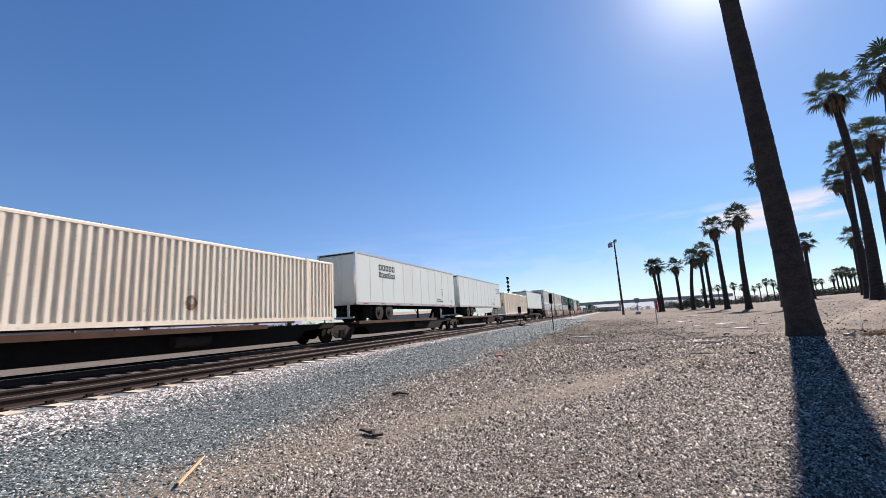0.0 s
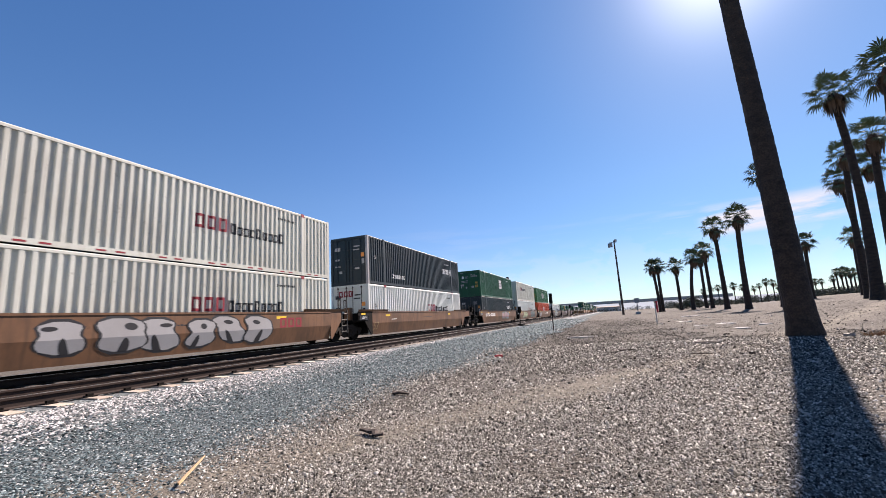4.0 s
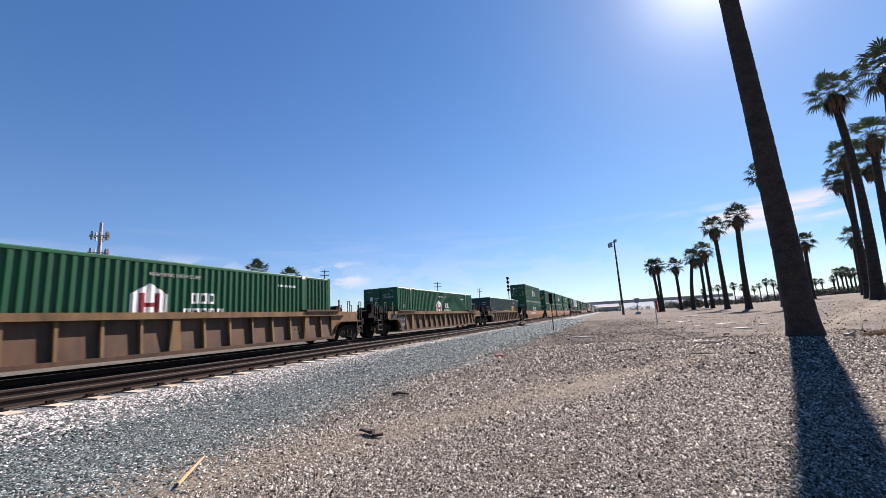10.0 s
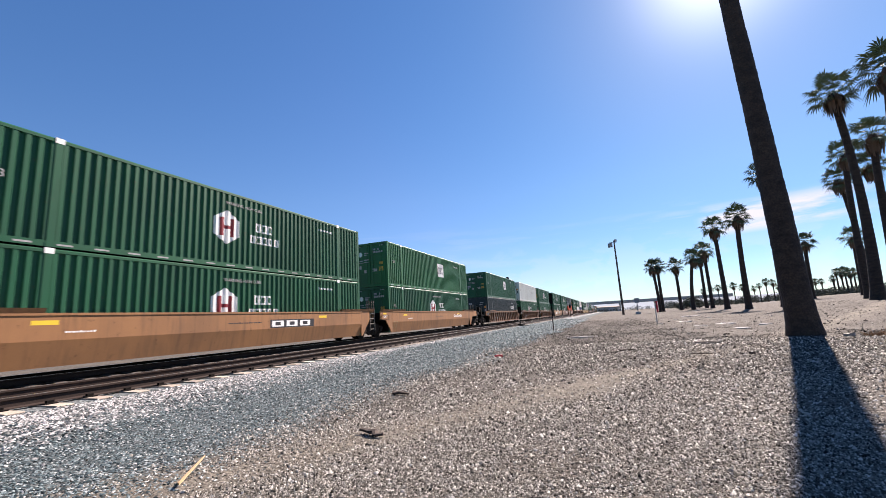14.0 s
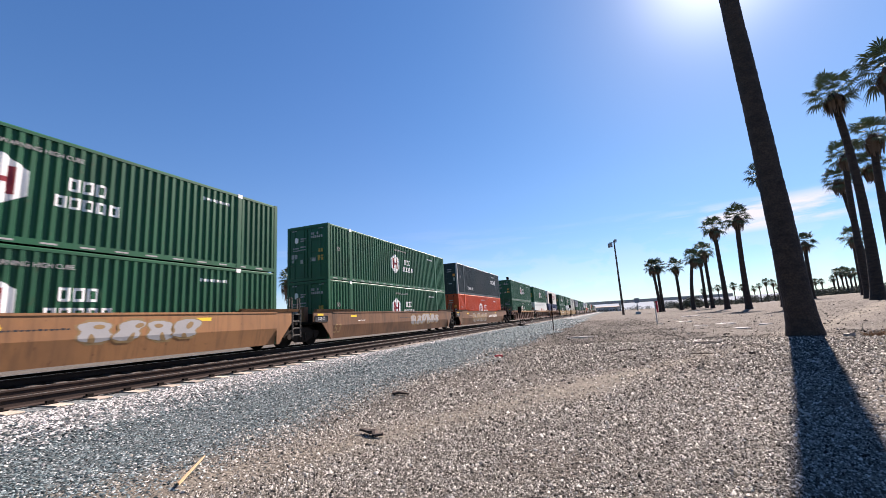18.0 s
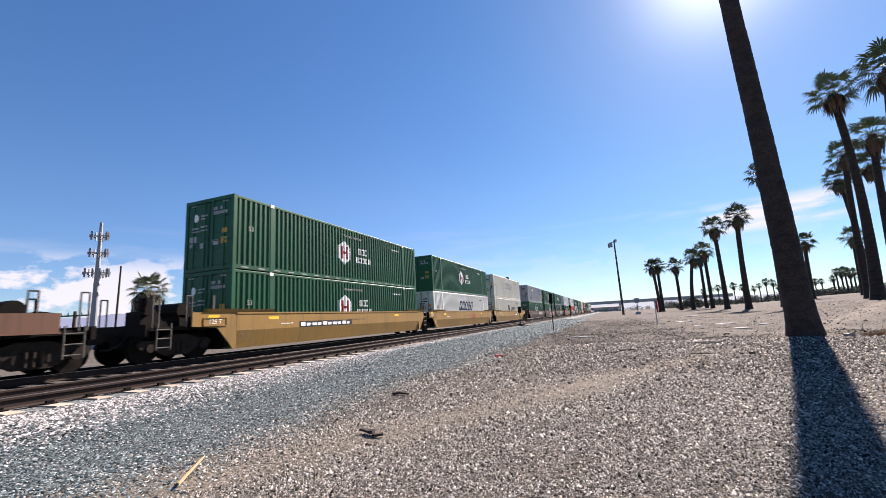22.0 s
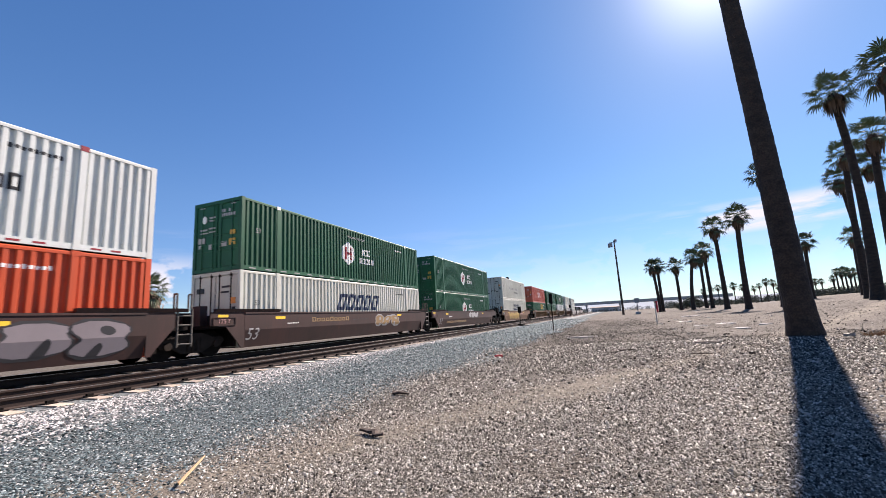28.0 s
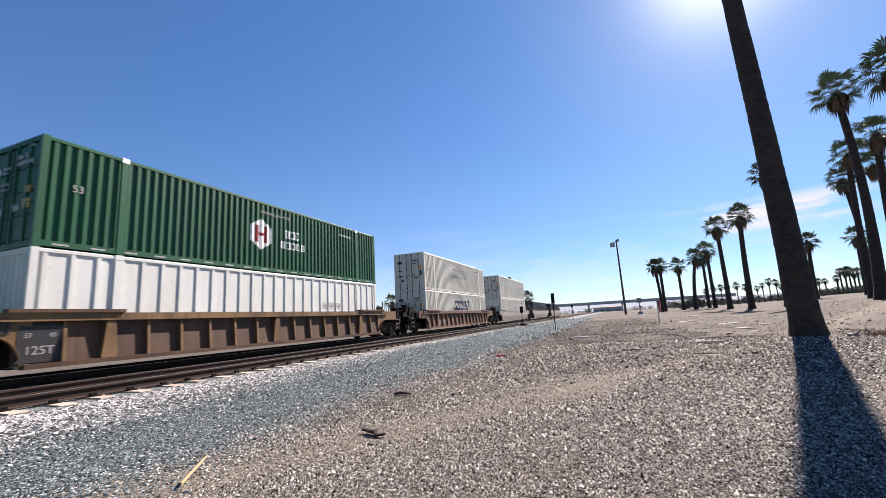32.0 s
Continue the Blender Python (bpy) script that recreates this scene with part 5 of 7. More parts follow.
# ---- the train, front to back ----
def build_train():
    low, high = 0.39, 3.316
    for u, ln in ((0.9, 17.9), (18.8, 17.4), (36.2, 18.0), (54.2, 17.8), (72.0, 17.3)):
        flat_car(u, ln, "rusty brown flat wagon for trailers and containers", ln == 17.3)
    container(1.65, 1.25, "beige", logo="beige", label="faded beige corrugated container on a flat wagon", number=False)
    trailer(19.85, "metro", False, "white box trailer with black lettering bars, on a flat wagon")
    trailer(37.25, "frame", True, "white box trailer with side skirts, on a flat wagon")
    container(55.65, 1.25, "beige", logo="beige", label="faded beige corrugated container on a flat wagon", number=False)
    trailer(72.75, "", False, "plain white box trailer on a flat wagon")
    for row in TRAIN:
        u, kind, col, front, rear, marks, bottom, top = row
        tone = {"tan": "weathered tan-brown", "orange": "orange-brown", "yellow": "yellow", "brown": "dark brown", "rust": "rusty brown", "umber": "dark rusty brown", "grey": "dusty grey"}[col]
        chord = {"ribgold": "gold", "ribtan": "tan"}.get(kind)
        look_ = "ribbed" if kind.startswith("rib") else "smooth-sided"
        well_car(u, "smooth" if kind == "smooth" else "rib", col, front, rear,
                 f"{tone} {look_} well wagon" + (" with graffiti" if marks else ""), marks, chord)
        for spec, z in ((bottom, low), (top, high)):
            if not spec:
                continue
            bits = spec.split()
            colour, logo, style, end = bits[0], bits[1], bits[2] if len(bits) > 2 else "wave", bits[3] if len(bits) > 3 else "doors"
            shade = {"green_light": "green", "white_dirty": "dirty white", "teal": "dark teal", "navy": "dark navy"}.get(colour, colour)
            kindw = {"wave": "corrugated", "post": "plate-and-post", "smooth": "smooth-sided"}[style]
            where = "in a well wagon" if z == low else "stacked on another container"
            container(u, z, colour, style, logo if logo != "-" else "", end, f"{shade} {kindw} container {where}")


C, J = "coupler", "joint"
TRAIN = [
    (93.21, "smooth", "tan", C, J, "p,5,2.9,5.6,0.62,1.5,s,g b,9,6.0,7.7,1.12,1.32,w p,6,9.0,13.2,0.55,1.5,s,k", "white stg wave doors", "white xpo_back wave doors"),
    (113.0, "smooth", "tan", J, J, "p,8,4.5,12.0,0.5,1.5,s,k b,3,12.6,14.0,1.0,1.4,r", "white_dirty xpo_back", "white_dirty xpo_back"),
    (132.84, "smooth", "tan", J, C, "", "white xpo_back", "navy umax"),
    (156.3, "smooth", "tan", C, J, "b,4,0.9,2.4,1.06,1.36,w b,6,2.8,5.0,1.06,1.36,w p,6,8.6,12.4,0.7,1.52,P,t", "navy umax", "green emp_square"),
    (175.95, "smooth", "tan", J, J, "p,3,3.3,6.6,0.5,1.52,n,k b,3,7.8,9.4,0.98,1.38,r p,5,10.0,14.0,0.6,1.5,k,t", "white xpo_back", "white_dirty xpo wave front"),
    (195.5, "smooth", "tan", J, C, "p,2,1.2,3.0,0.5,1.3,s,k b,4,9.0,10.3,1.02,1.3,w b,6,10.8,13.0,1.02,1.3,w", "orange hub", "green_light hub"),
    (218.45, "smooth", "brown", C, J, "p,4,3.6,8.2,0.45,1.5,s,t b,3,9.0,10.2,1.06,1.3,d b,6,10.6,12.9,1.06,1.3,d", "white stg wave doors", ""),
    (238.3, "smooth", "brown", J, J, "b,4,1.3,2.6,1.12,1.34,d b,6,3.0,5.0,1.12,1.34,d p,4,11.2,13.4,0.8,1.5,s,g", "green emp", ""),
    (258.2, "smooth", "brown", J, C, "b,4,4.6,5.8,1.18,1.4,d b,6,6.2,8.2,1.18,1.4,d", "green hub", ""),
    (281.75, "ribtan", "umber", C, C, "", "green hub", ""),
    (305.17, "ribtan", "umber", C, C, "", "green hub", ""),
    (328.57, "ribtan", "umber", C, C, "", "teal csx", ""),
    (352.12, "smooth", "orange", C, C, "b,4,4.0,5.2,1.12,1.36,w b,6,5.6,7.6,1.12,1.36,w", "green hub", "green hub"),
    (375.69, "smooth", "orange", C, J, "b,4,6.3,7.3,1.1,1.34,w b,6,7.6,9.2,1.1,1.34,w", "green hub", "green hub"),
    (395.19, "smooth", "orange", J, J, "n,3,9.3,12.0,1.0,1.34", "green hub", "green hub"),
    (414.69, "smooth", "orange", J, C, "b,10,11.5,13.6,1.15,1.35,w", "green hub", "green_light emp_square"),
    (438.24, "rib", "tan", C, J, "", "navy umax", "green emp_square"),
    (457.75, "rib", "tan", J, J, "", "green hub", "white small"),
    (477.26, "rib", "tan", J, C, "", "green hub", "green hub"),
    (500.6, "smooth", "orange", C, J, "p,3,1.5,4.6,0.6,1.4,w,d p,3,5.2,7.5,0.55,1.5,s,y p,6,9.0,12.5,0.8,1.45,s,d", "green hub", "green hub"),
    (520.3, "smooth", "tan", J, J, "p,8,9.0,14.0,0.75,1.45,s,d", "green hub", "green hub"),
    (539.9, "smooth", "tan", J, C, "p,6,3.5,9.0,0.6,1.4,d,g b,4,9.6,10.9,0.98,1.2,w b,6,11.2,13.2,0.98,1.2,w", "orange hub", "navy umax"),
    (563.4, "ribgold", "rust", C, J, "", "green hub", "green hub"),
    (583.05, "ribgold", "rust", J, J, "", "white reefer smooth", "green hub"),
    (602.7, "ribgold", "rust", J, C, "", "blue pacer", "cream england smooth"),
    (626.25, "smooth", "yellow", C, J, "n,10,3.5,7.6,0.98,1.24", "green hub", "green hub"),
    (645.62, "smooth", "yellow", J, J, "b,3,8.9,10.6,0.98,1.36,r", "white swift", "green hub"),
    (665.15, "smooth", "yellow", J, C, "n,6,10.65,12.25,1.0,1.26", "white_dirty swift_small", "white_dirty swift_grey"),
    (688.76, "smooth", "brown", C, J, "b,4,4.0,5.4,1.02,1.24,d b,6,5.8,7.6,1.02,1.24,d p,6,9.4,13.8,0.85,1.5,s,d", "green hub", "grey fedex"),
    (708.2, "smooth", "brown", J, J, "b,8,2.4,4.4,1.2,1.4,d p,6,5.4,13.4,0.48,1.52,P,k", "green hub", "green hub"),
    (727.65, "smooth", "brown", J, C, "b,9,3.4,6.2,1.26,1.42,d p,7,8.6,13.6,0.72,1.48,g,k", "teal csx", "green hub"),
    (751.2, "smooth", "tan", C, C, "", "green hub", "white xpo wave front"),
    (774.78, "smooth", "brown", C, J, "p,8,7.0,15.4,0.5,1.5,m,k", "orange hub", "white xpo_back"),
    (794.3, "smooth", "brown", J, J, "p,4,9.5,12.5,0.8,1.45,d,g b,9,4.0,7.0,1.2,1.4,d", "white_dirty swift", "green hub"),
    (813.78, "smooth", "brown", J, C, "b,22,1.8,7.0,0.66,0.84,d p,5,8.0,11.0,1.05,1.5,s,g", "green hub", "green hub"),
    (837.23, "smooth", "tan", C, C, "p,9,2.4,9.2,0.48,1.5,a,d b,8,10.2,11.9,1.12,1.27,P", "white_dirty swift", "white_dirty intermodal"),
    (860.78, "ribtan", "rust", C, J, "", "green emp", "red hub"),
    (880.25, "ribtan", "rust", J, J, "", "green hub", "green hub"),
    (899.73, "ribtan", "umber", J, C, "", "white small post front", "green hub"),
    (923.16, "rib", "rust", C, C, "", "white_dirty swift", "white_dirty swift_grey"),
    (946.6, "smooth", "grey", C, C, "", "white_dirty - wave front", "white_dirty small"),
    (970.1, "smooth", "grey", C, C, "", "navy -", ""),
    (993.6, "smooth", "grey", C, C, "", "navy -", ""),
]

# ---- palms ----
def palm_trunk(r0, r1, h, dx, dy, seed, flare=1.25, bow=1.2, bulge=0.0):
    rnd = random.Random(seed)
    bm = bmesh.new()
    n, steps = 16, max(24, int(h * (9 if flare > 1.3 else 5)))
    prev = None
    for k in range(steps + 1):
        t = k / steps
        r = r1 + (r0 - r1) * (1 - t) ** 2.2
        r *= 1 + (flare - 1) * max(0, 1 - t * h / 1.1) ** 2
        r *= 1 + 0.018 * (k % 2) + 0.03 * (rnd.random() - 0.5)
        out = bulge * math.sin(math.pi * t)
        cx, cy = dx * t ** bow + 0.93 * out, dy * t ** bow + 0.36 * out
        ring = []
        for i in range(n):
            a = 2 * math.pi * i / n
            q = r * (1 + 0.05 * noise.noise((math.cos(a) * 1.5, math.sin(a) * 1.5, t * h * 0.8 + seed)))
            ring.append(bm.verts.new((cx + q * math.cos(a), cy + q * math.sin(a), t * h)))
        if prev:
            for i in range(n):
                bm.faces.new((prev[i], prev[(i + 1) % n], ring[(i + 1) % n], ring[i]))
        prev = ring
    bm.faces.new(prev)
    for f in bm.faces:
        f.smooth = True
    return bm


def fan_leaf(bm, base, out, up, size, blades, droop, rnd):
    """A fan-shaped leaf on its stalk: narrow folded blades round the stalk's end, with drooping tips."""
    side = out.cross(up).normalized()
    tip = base + out * size * 1.05
    pipe(bm, [base, base + out * size * 0.5 + up * 0.03, tip], 0.018 * size, 4)
    nrm = side.cross(out).normalized()
    for k in range(blades):
        a = (k / (blades - 1) - 0.5) * radians(190)
        d = (out * math.cos(a) + side * math.sin(a)).normalized()
        ln = size * (0.78 + 0.25 * math.cos(a)) * rnd.uniform(0.85, 1.08)
        w = 0.062 * size
        s2 = d.cross(nrm).normalized()
        p1 = tip + d * ln * 0.55 + nrm * 0.04 * size * rnd.uniform(-1, 1)
        p2 = tip + d * ln - Vector((0, 0, droop * ln * rnd.uniform(0.5, 1.2)))
        v = [bm.verts.new(p) for p in (tip, p1 - s2 * w, p1 + s2 * w, p2)]
        m = bm.verts.new(p1 - nrm * w * 0.5)
        bm.faces.new((v[0], v[1], m))
        bm.faces.new((v[0], m, v[2]))
        bm.faces.new((v[1], v[3], m))
        bm.faces.new((m, v[3], v[2]))


def palm_crown(seed, leaves=30):
    rnd = random.Random(seed)
    bm = bmesh.new()
    for k in range(leaves):
        f = (k + 0.5) / leaves
        el = radians(78 - 110 * f ** 0.85 + rnd.uniform(-10, 10))
        az = k * 2.39996 + rnd.uniform(-0.25, 0.25)
        out = Vector((math.cos(az) * math.cos(el), math.sin(az) * math.cos(el), math.sin(el)))
        up = Vector((-math.cos(az) * math.sin(el), -math.sin(az) * math.sin(el), math.cos(el)))
        fan_leaf(bm, Vector((0.12 * math.cos(az), 0.12 * math.sin(az), 0.2 - 0.5 * f)), out, up, rnd.uniform(1.05, 1.4) * (1 - 0.1 * f), 15, 0.25 + 0.35 * f, rnd)
    return bm


def palm_skirt(seed, drop=2.2):
    """Dead leaves that hang round the top of the trunk."""
    rnd = random.Random(seed + 50)
    bm = bmesh.new()
    for k in range(120):
        az = rnd.uniform(0, 2 * math.pi)
        r0, r1 = rnd.uniform(0.25, 0.5), rnd.uniform(0.5, 0.95)
        z0 = rnd.uniform(-0.9, 0.1)
        c, s = math.cos(az), math.sin(az)
        ln = rnd.uniform(0.5, 1.0) * drop
        w = rnd.uniform(0.06, 0.16)
        p0, p1, p2 = Vector((c * r0, s * r0, z0)), Vector((c * r1, s * r1, z0 - 0.35 * ln)), Vector((c * r1 * 0.8, s * r1 * 0.8, z0 - ln))
        t = Vector((-s, c, 0)) * w
        v = [bm.verts.new(p) for p in (p0 - t * 0.3, p0 + t * 0.3, p1 + t, p2 + t * 0.2, p2 - t * 0.2, p1 - t)]
        bm.faces.new((v[0], v[1], v[2], v[5]))
        bm.faces.new((v[5], v[2], v[3], v[4]))
    return bm


CROWNS = {}


def palm(x, y, dx, dy, top, r0, r1, kind, label, crown_scale=1.0):
    z = ground_z(x, y) - 0.05
    p = empty("palm_tree", pose(x, y, z), label, "palm tree", "palm trees")
    h = top - z - 0.9 * crown_scale
    part("trunk", palm_trunk(r0, r1, h, dx, dy, int(x * 7 + y), bow=2.0 if label == FAR else 1.2, bulge=0.5 if x == 19.1 else 0.0), trunk_mat, p)
    key = kind % 3
    if key not in CROWNS:
        CROWNS[key] = (mesh_of("crown", palm_crown(11 + key), leaf_mat), mesh_of("dead_leaves", palm_skirt(11 + key), thatch_mat))
    m = pose(dx, dy, h, 0, 0, 77 * kind) @ Matrix.Diagonal((crown_scale, crown_scale, crown_scale, 1))
    put("crown", CROWNS[key][0], p, m=m)
    if "thick" in label:
        m = m @ Matrix.Diagonal((1.7, 1.7, 1.6, 1))
    put("dead_leaves", CROWNS[key][1], p, "brown hanging dead leaves", m=m)
    return p


FAR = "tall fan palm on bare dirt with a dead-leaf skirt"
PALMS = [
    (5.66, 16.67, -0.44, 0.12, 18.0, 0.42, 0.28, 1.0, "massive fan palm with a dark fibrous trunk"),
    (11.06, 109.44, -0.58, 0.06, 11.3, 0.25, 0.20, 0.9, FAR), (11.85, 111.37, -0.06, 0.01, 11.6, 0.25, 0.20, 0.9, FAR),
    (15.57, 110.91, -0.06, 0.01, 11.1, 0.25, 0.20, 0.9, FAR), (16.05, 98.7, 1.18, -0.2, 11.5, 0.26, 0.20, 0.9, FAR),
    (21.64, 116.0, 0.05, -0.01, 13.1, 0.25, 0.20, 0.95, FAR), (20.11, 102.04, -0.09, 0.02, 13.1, 0.26, 0.20, 0.95, FAR),
    (18.22, 82.0, -0.09, 0.02, 14.7, 0.28, 0.20, 0.92, FAR), (19.01, 73.58, 0.4, -0.1, 14.6, 0.30, 0.21, 0.88, FAR),
    (19.95, 63.0, 0.2, 0.0, 17.8, 0.28, 0.20, 0.85, FAR), (34.16, 93.99, 0.25, -0.09, 12.0, 0.25, 0.19, 0.8, FAR), (38.14, 87.01, 0.19, -0.08, 11.3, 0.25, 0.19, 0.85, FAR),
    (19.1, 41.85, -0.10, -0.31, 18.15, 0.33, 0.22, 0.8, FAR), (25.19, 56.65, 0.48, -0.21, 16.9, 0.30, 0.22, 0.75, FAR),
    (29.6, 65.64, -0.98, -0.38, 16.3, 0.26, 0.19, 0.85, FAR), (22.91, 46.68, 0.30, -0.42, 15.6, 0.32, 0.22, 0.78, FAR),
    (29.08, 57.01, -1.16, 0.18, 15.5, 0.30, 0.22, 0.75, FAR), (18.41, 35.51, 0.92, -0.18, 16.8, 0.33, 0.22, 0.82, FAR),
    (-53.39, 52.68, 0, 0, 11.2, 0.42, 0.36, 0.95, "fan palm with a thick skirt, beyond the tracks"),
    (-52.99, 59.93, 0, 0, 10.7, 0.42, 0.36, 0.95, "fan palm with a thick skirt, beyond the tracks"),
    (-60.06, 39.71, 0, 0, 8.4, 0.45, 0.4, 1.2, "fan palm with a thick skirt, beyond the tracks"),
    (-86.25, 157.99, 0, 0, 11.2, 0.45, 0.4, 1.6, "fan palm beyond the tracks"),
    (-33.87, 186.96, 0, 0, 9.8, 0.4, 0.35, 1.5, "fan palm beyond the tracks"),
]
for k, (x, y, dx, dy, top, r0, r1, cs, lab) in enumerate(PALMS):
    if lab == FAR:
        r0, r1 = (r0 * 1.5, r1 * 1.5) if y > 70 else (r0 * 1.3, r1 * 1.15)
    palm(x, y, dx, dy, top, r0, r1, k, lab, cs)

# ---- poles, signals, bridge, distance ----
pole_wood = material("pole_wood", (0.09, 0.065, 0.05), 0.9, 0, 0.3, 3, 40, 0.4, (0.05, 0.04, 0.035), 0.6, (1, 1, 0.15))
concrete = material("concrete", (0.42, 0.41, 0.39), 0.85, 0, 0.12, 0.6, 12, 0.2, (0.28, 0.27, 0.26), 0.5)
galv = material("galvanised", (0.26, 0.27, 0.28), 0.6, 0.3, 0.12, 3, 40, 0.05)


def light_pole():
    x, y = 2.9, 103.0
    p = empty("light_pole", pose(x, y, ground_z(x, y)), "dark wooden pole with two floodlights at its top", "light pole")
    bm = bmesh.new()
    tube(bm, (0, 0, 0), (-0.1, 0, 17.0), 0.26, 12, 0.15)
    part("pole", bm, pole_wood, p)
    bm = bmesh.new()
    box(bm, -1.1, 0.4, -0.06, 0.06, 16.5, 16.62)
    part("crossarm", bm, pole_wood, p)
    for xx in (-1.25, -0.75):
        bm = bmesh.new()
        prism(bm, [(-0.3, 15.5), (0.3, 15.5), (0.36, 16.4), (-0.36, 16.4)], "x", xx - 0.24, xx + 0.24)
        part("floodlight", bm, galv, p)
    bm = bmesh.new()
    box(bm, 0.0, 0.5, -0.2, 0.2, 16.7, 17.2)
    part("junction_box", bm, galv, p)


def cell_tower():
    s = 120 / 170
    x, y, top = -148.84 * s, 82.14 * s, 27.4
    z0 = ground_z(x, y)
    p = empty("cell_tower", pose(x, y, z0), "grey steel mobile-phone mast with three rings of antenna panels", "mast")
    bm = bmesh.new()
    tube(bm, (0, 0, 0), (0, 0, top), 0.75, 14, 0.3)
    part("mast", bm, galv, p)
    for z, r, n in ((top - 3.2, 2.0, 6), (top - 7.1, 2.1, 6), (top - 11.6, 2.7, 9)):
        bm = bmesh.new()
        for k in range(3):
            a, b = 2 * math.pi * k / 3 + 0.4, 2 * math.pi * (k + 1) / 3 + 0.4
            pts = [(r * math.cos(a), r * math.sin(a), z), (r * math.cos(b), r * math.sin(b), z)]
            pipe(bm, pts, 0.07)
            tube(bm, (0, 0, z), (r * 0.6 * math.cos((a + b) / 2), r * 0.6 * math.sin((a + b) / 2), z), 0.09, 6)
        rack = part("antenna_rack", bm, galv, p)
        for k in range(3):
            a, b = 2 * math.pi * k / 3 + 0.4, 2 * math.pi * (k + 1) / 3 + 0.4
            for j in range(n // 3 + 1):
                f = (j + 0.3) / (n // 3 + 0.7)
                px, py = r * (math.cos(a) * (1 - f) + math.cos(b) * f), r * (math.sin(a) * (1 - f) + math.sin(b) * f)
                me = shared("antenna_panel", lambda bm: [box(bm, -0.16, 0.16, -0.1, 0.1, -0.95, 0.95), box(bm, -0.25, 0.05, 0.1, 0.3, -0.4, 0.2)], galv)
                put("antenna_panel", me, rack, m=pose(px, py, z, 0, 0, math.degrees((a + b) / 2) - 90))
    for z in (top - 14.0, top - 16.3):
        bm = bmesh.new()
        tube(bm, (0.4, 0, z), (1.0, -0.6, z), 0.55, 14)
        part("dish", bm, galv, p)


def utility_pole(x, y, top):
    z0 = ground_z(x, y)
    p = empty("utility_pole", pose(x, y, z0, 0, 0, 30), "wooden utility pole with a crossarm, beyond the tracks", "utility pole", "utility poles")
    bm = bmesh.new()
    tube(bm, (0, 0, 0), (0, 0, top - z0), 0.22, 8, 0.14)
    part("pole", bm, pole_wood, p)
    for z in (top - z0 - 0.5, top - z0 - 1.7):
        bm = bmesh.new()
        box(bm, -1.3, 1.3, -0.07, 0.07, z, z + 0.14)
        arm = part("crossarm", bm, pole_wood, p)
        for k in (-1.2, -0.6, 0.6, 1.2):
            put("insulator", shared("insulator", lambda bm: tube(bm, (0, 0, 0), (0, 0, 0.22), 0.06, 6), galv), arm, m=pose(k, 0, z + 0.14))


def signal_mast():
    x, y = -19.42, 87.88
    z0 = ground_z(x, y)
    p = empty("railway_signal", pose(x, y, z0), "black railway signal mast with four round heads", "signal")
    bm = bmesh.new()
    tube(bm, (0, 0, 0), (0, 0, 9.3), 0.09, 8)
    part("mast", bm, galv, p)
    for z in (9.1, 8.25, 7.35, 6.6):
        bm = bmesh.new()
        tube(bm, (0, -0.1, z), (0, 0.12, z), 0.3, 16)
        box(bm, -0.14, 0.14, 0.12, 0.3, z - 0.2, z + 0.2)
        part("signal_head", bm, steel_dark, p)


def far_bridge():
    p = empty("road_bridge", pose(0, 430, 0), "distant grey concrete road bridge over the tracks", "bridge", kind="structure")
    x = -260
    zz = 6.9
    while x < 90:
        bm = bmesh.new()
        box(bm, x, x + 29.9, -6, 6, zz, zz + 1.7)
        d = part("deck_span", bm, concrete, p)
        bm = bmesh.new()
        box(bm, x, x + 29.9, -6.2, -5.9, zz + 1.7, zz + 2.6)
        part("parapet", bm, concrete, d)
        bm = bmesh.new()
        for yy in (-4, 0, 4):
            tube(bm, (x, yy, -1), (x, yy, zz), 0.6, 10)
        box(bm, x - 0.8, x + 0.8, -5.5, 5.5, zz - 1.1, zz)
        part("pier", bm, concrete, p)
        x += 30


light_pole()
cell_tower()
for x, y, top in ((-78.55, 103.59, 17.7), (-56.34, 139.02, 14.4), (-56.45, 191.87, 14.8)):
    utility_pole(x, y, top)
utility_pole(-48.8, 25.3, 3.8)
p_ = empty("mast_pole", pose(-51.5, 30.7, ground_z(-51.5, 30.7)), "thin dark wooden pole beyond the tracks", "pole")
bm = bmesh.new()
tube(bm, (-0.2, 0, 0), (0.1, 0, 9.4), 0.13, 8, 0.09)
part("pole", bm, pole_wood, p_)
signal_mast()
far_bridge()

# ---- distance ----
# an even emission that paints distance haze into a hill's colour
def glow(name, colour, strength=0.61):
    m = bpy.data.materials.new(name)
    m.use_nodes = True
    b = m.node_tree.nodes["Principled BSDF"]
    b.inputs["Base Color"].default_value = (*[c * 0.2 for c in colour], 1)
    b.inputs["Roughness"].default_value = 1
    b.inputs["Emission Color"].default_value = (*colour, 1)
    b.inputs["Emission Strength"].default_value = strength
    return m


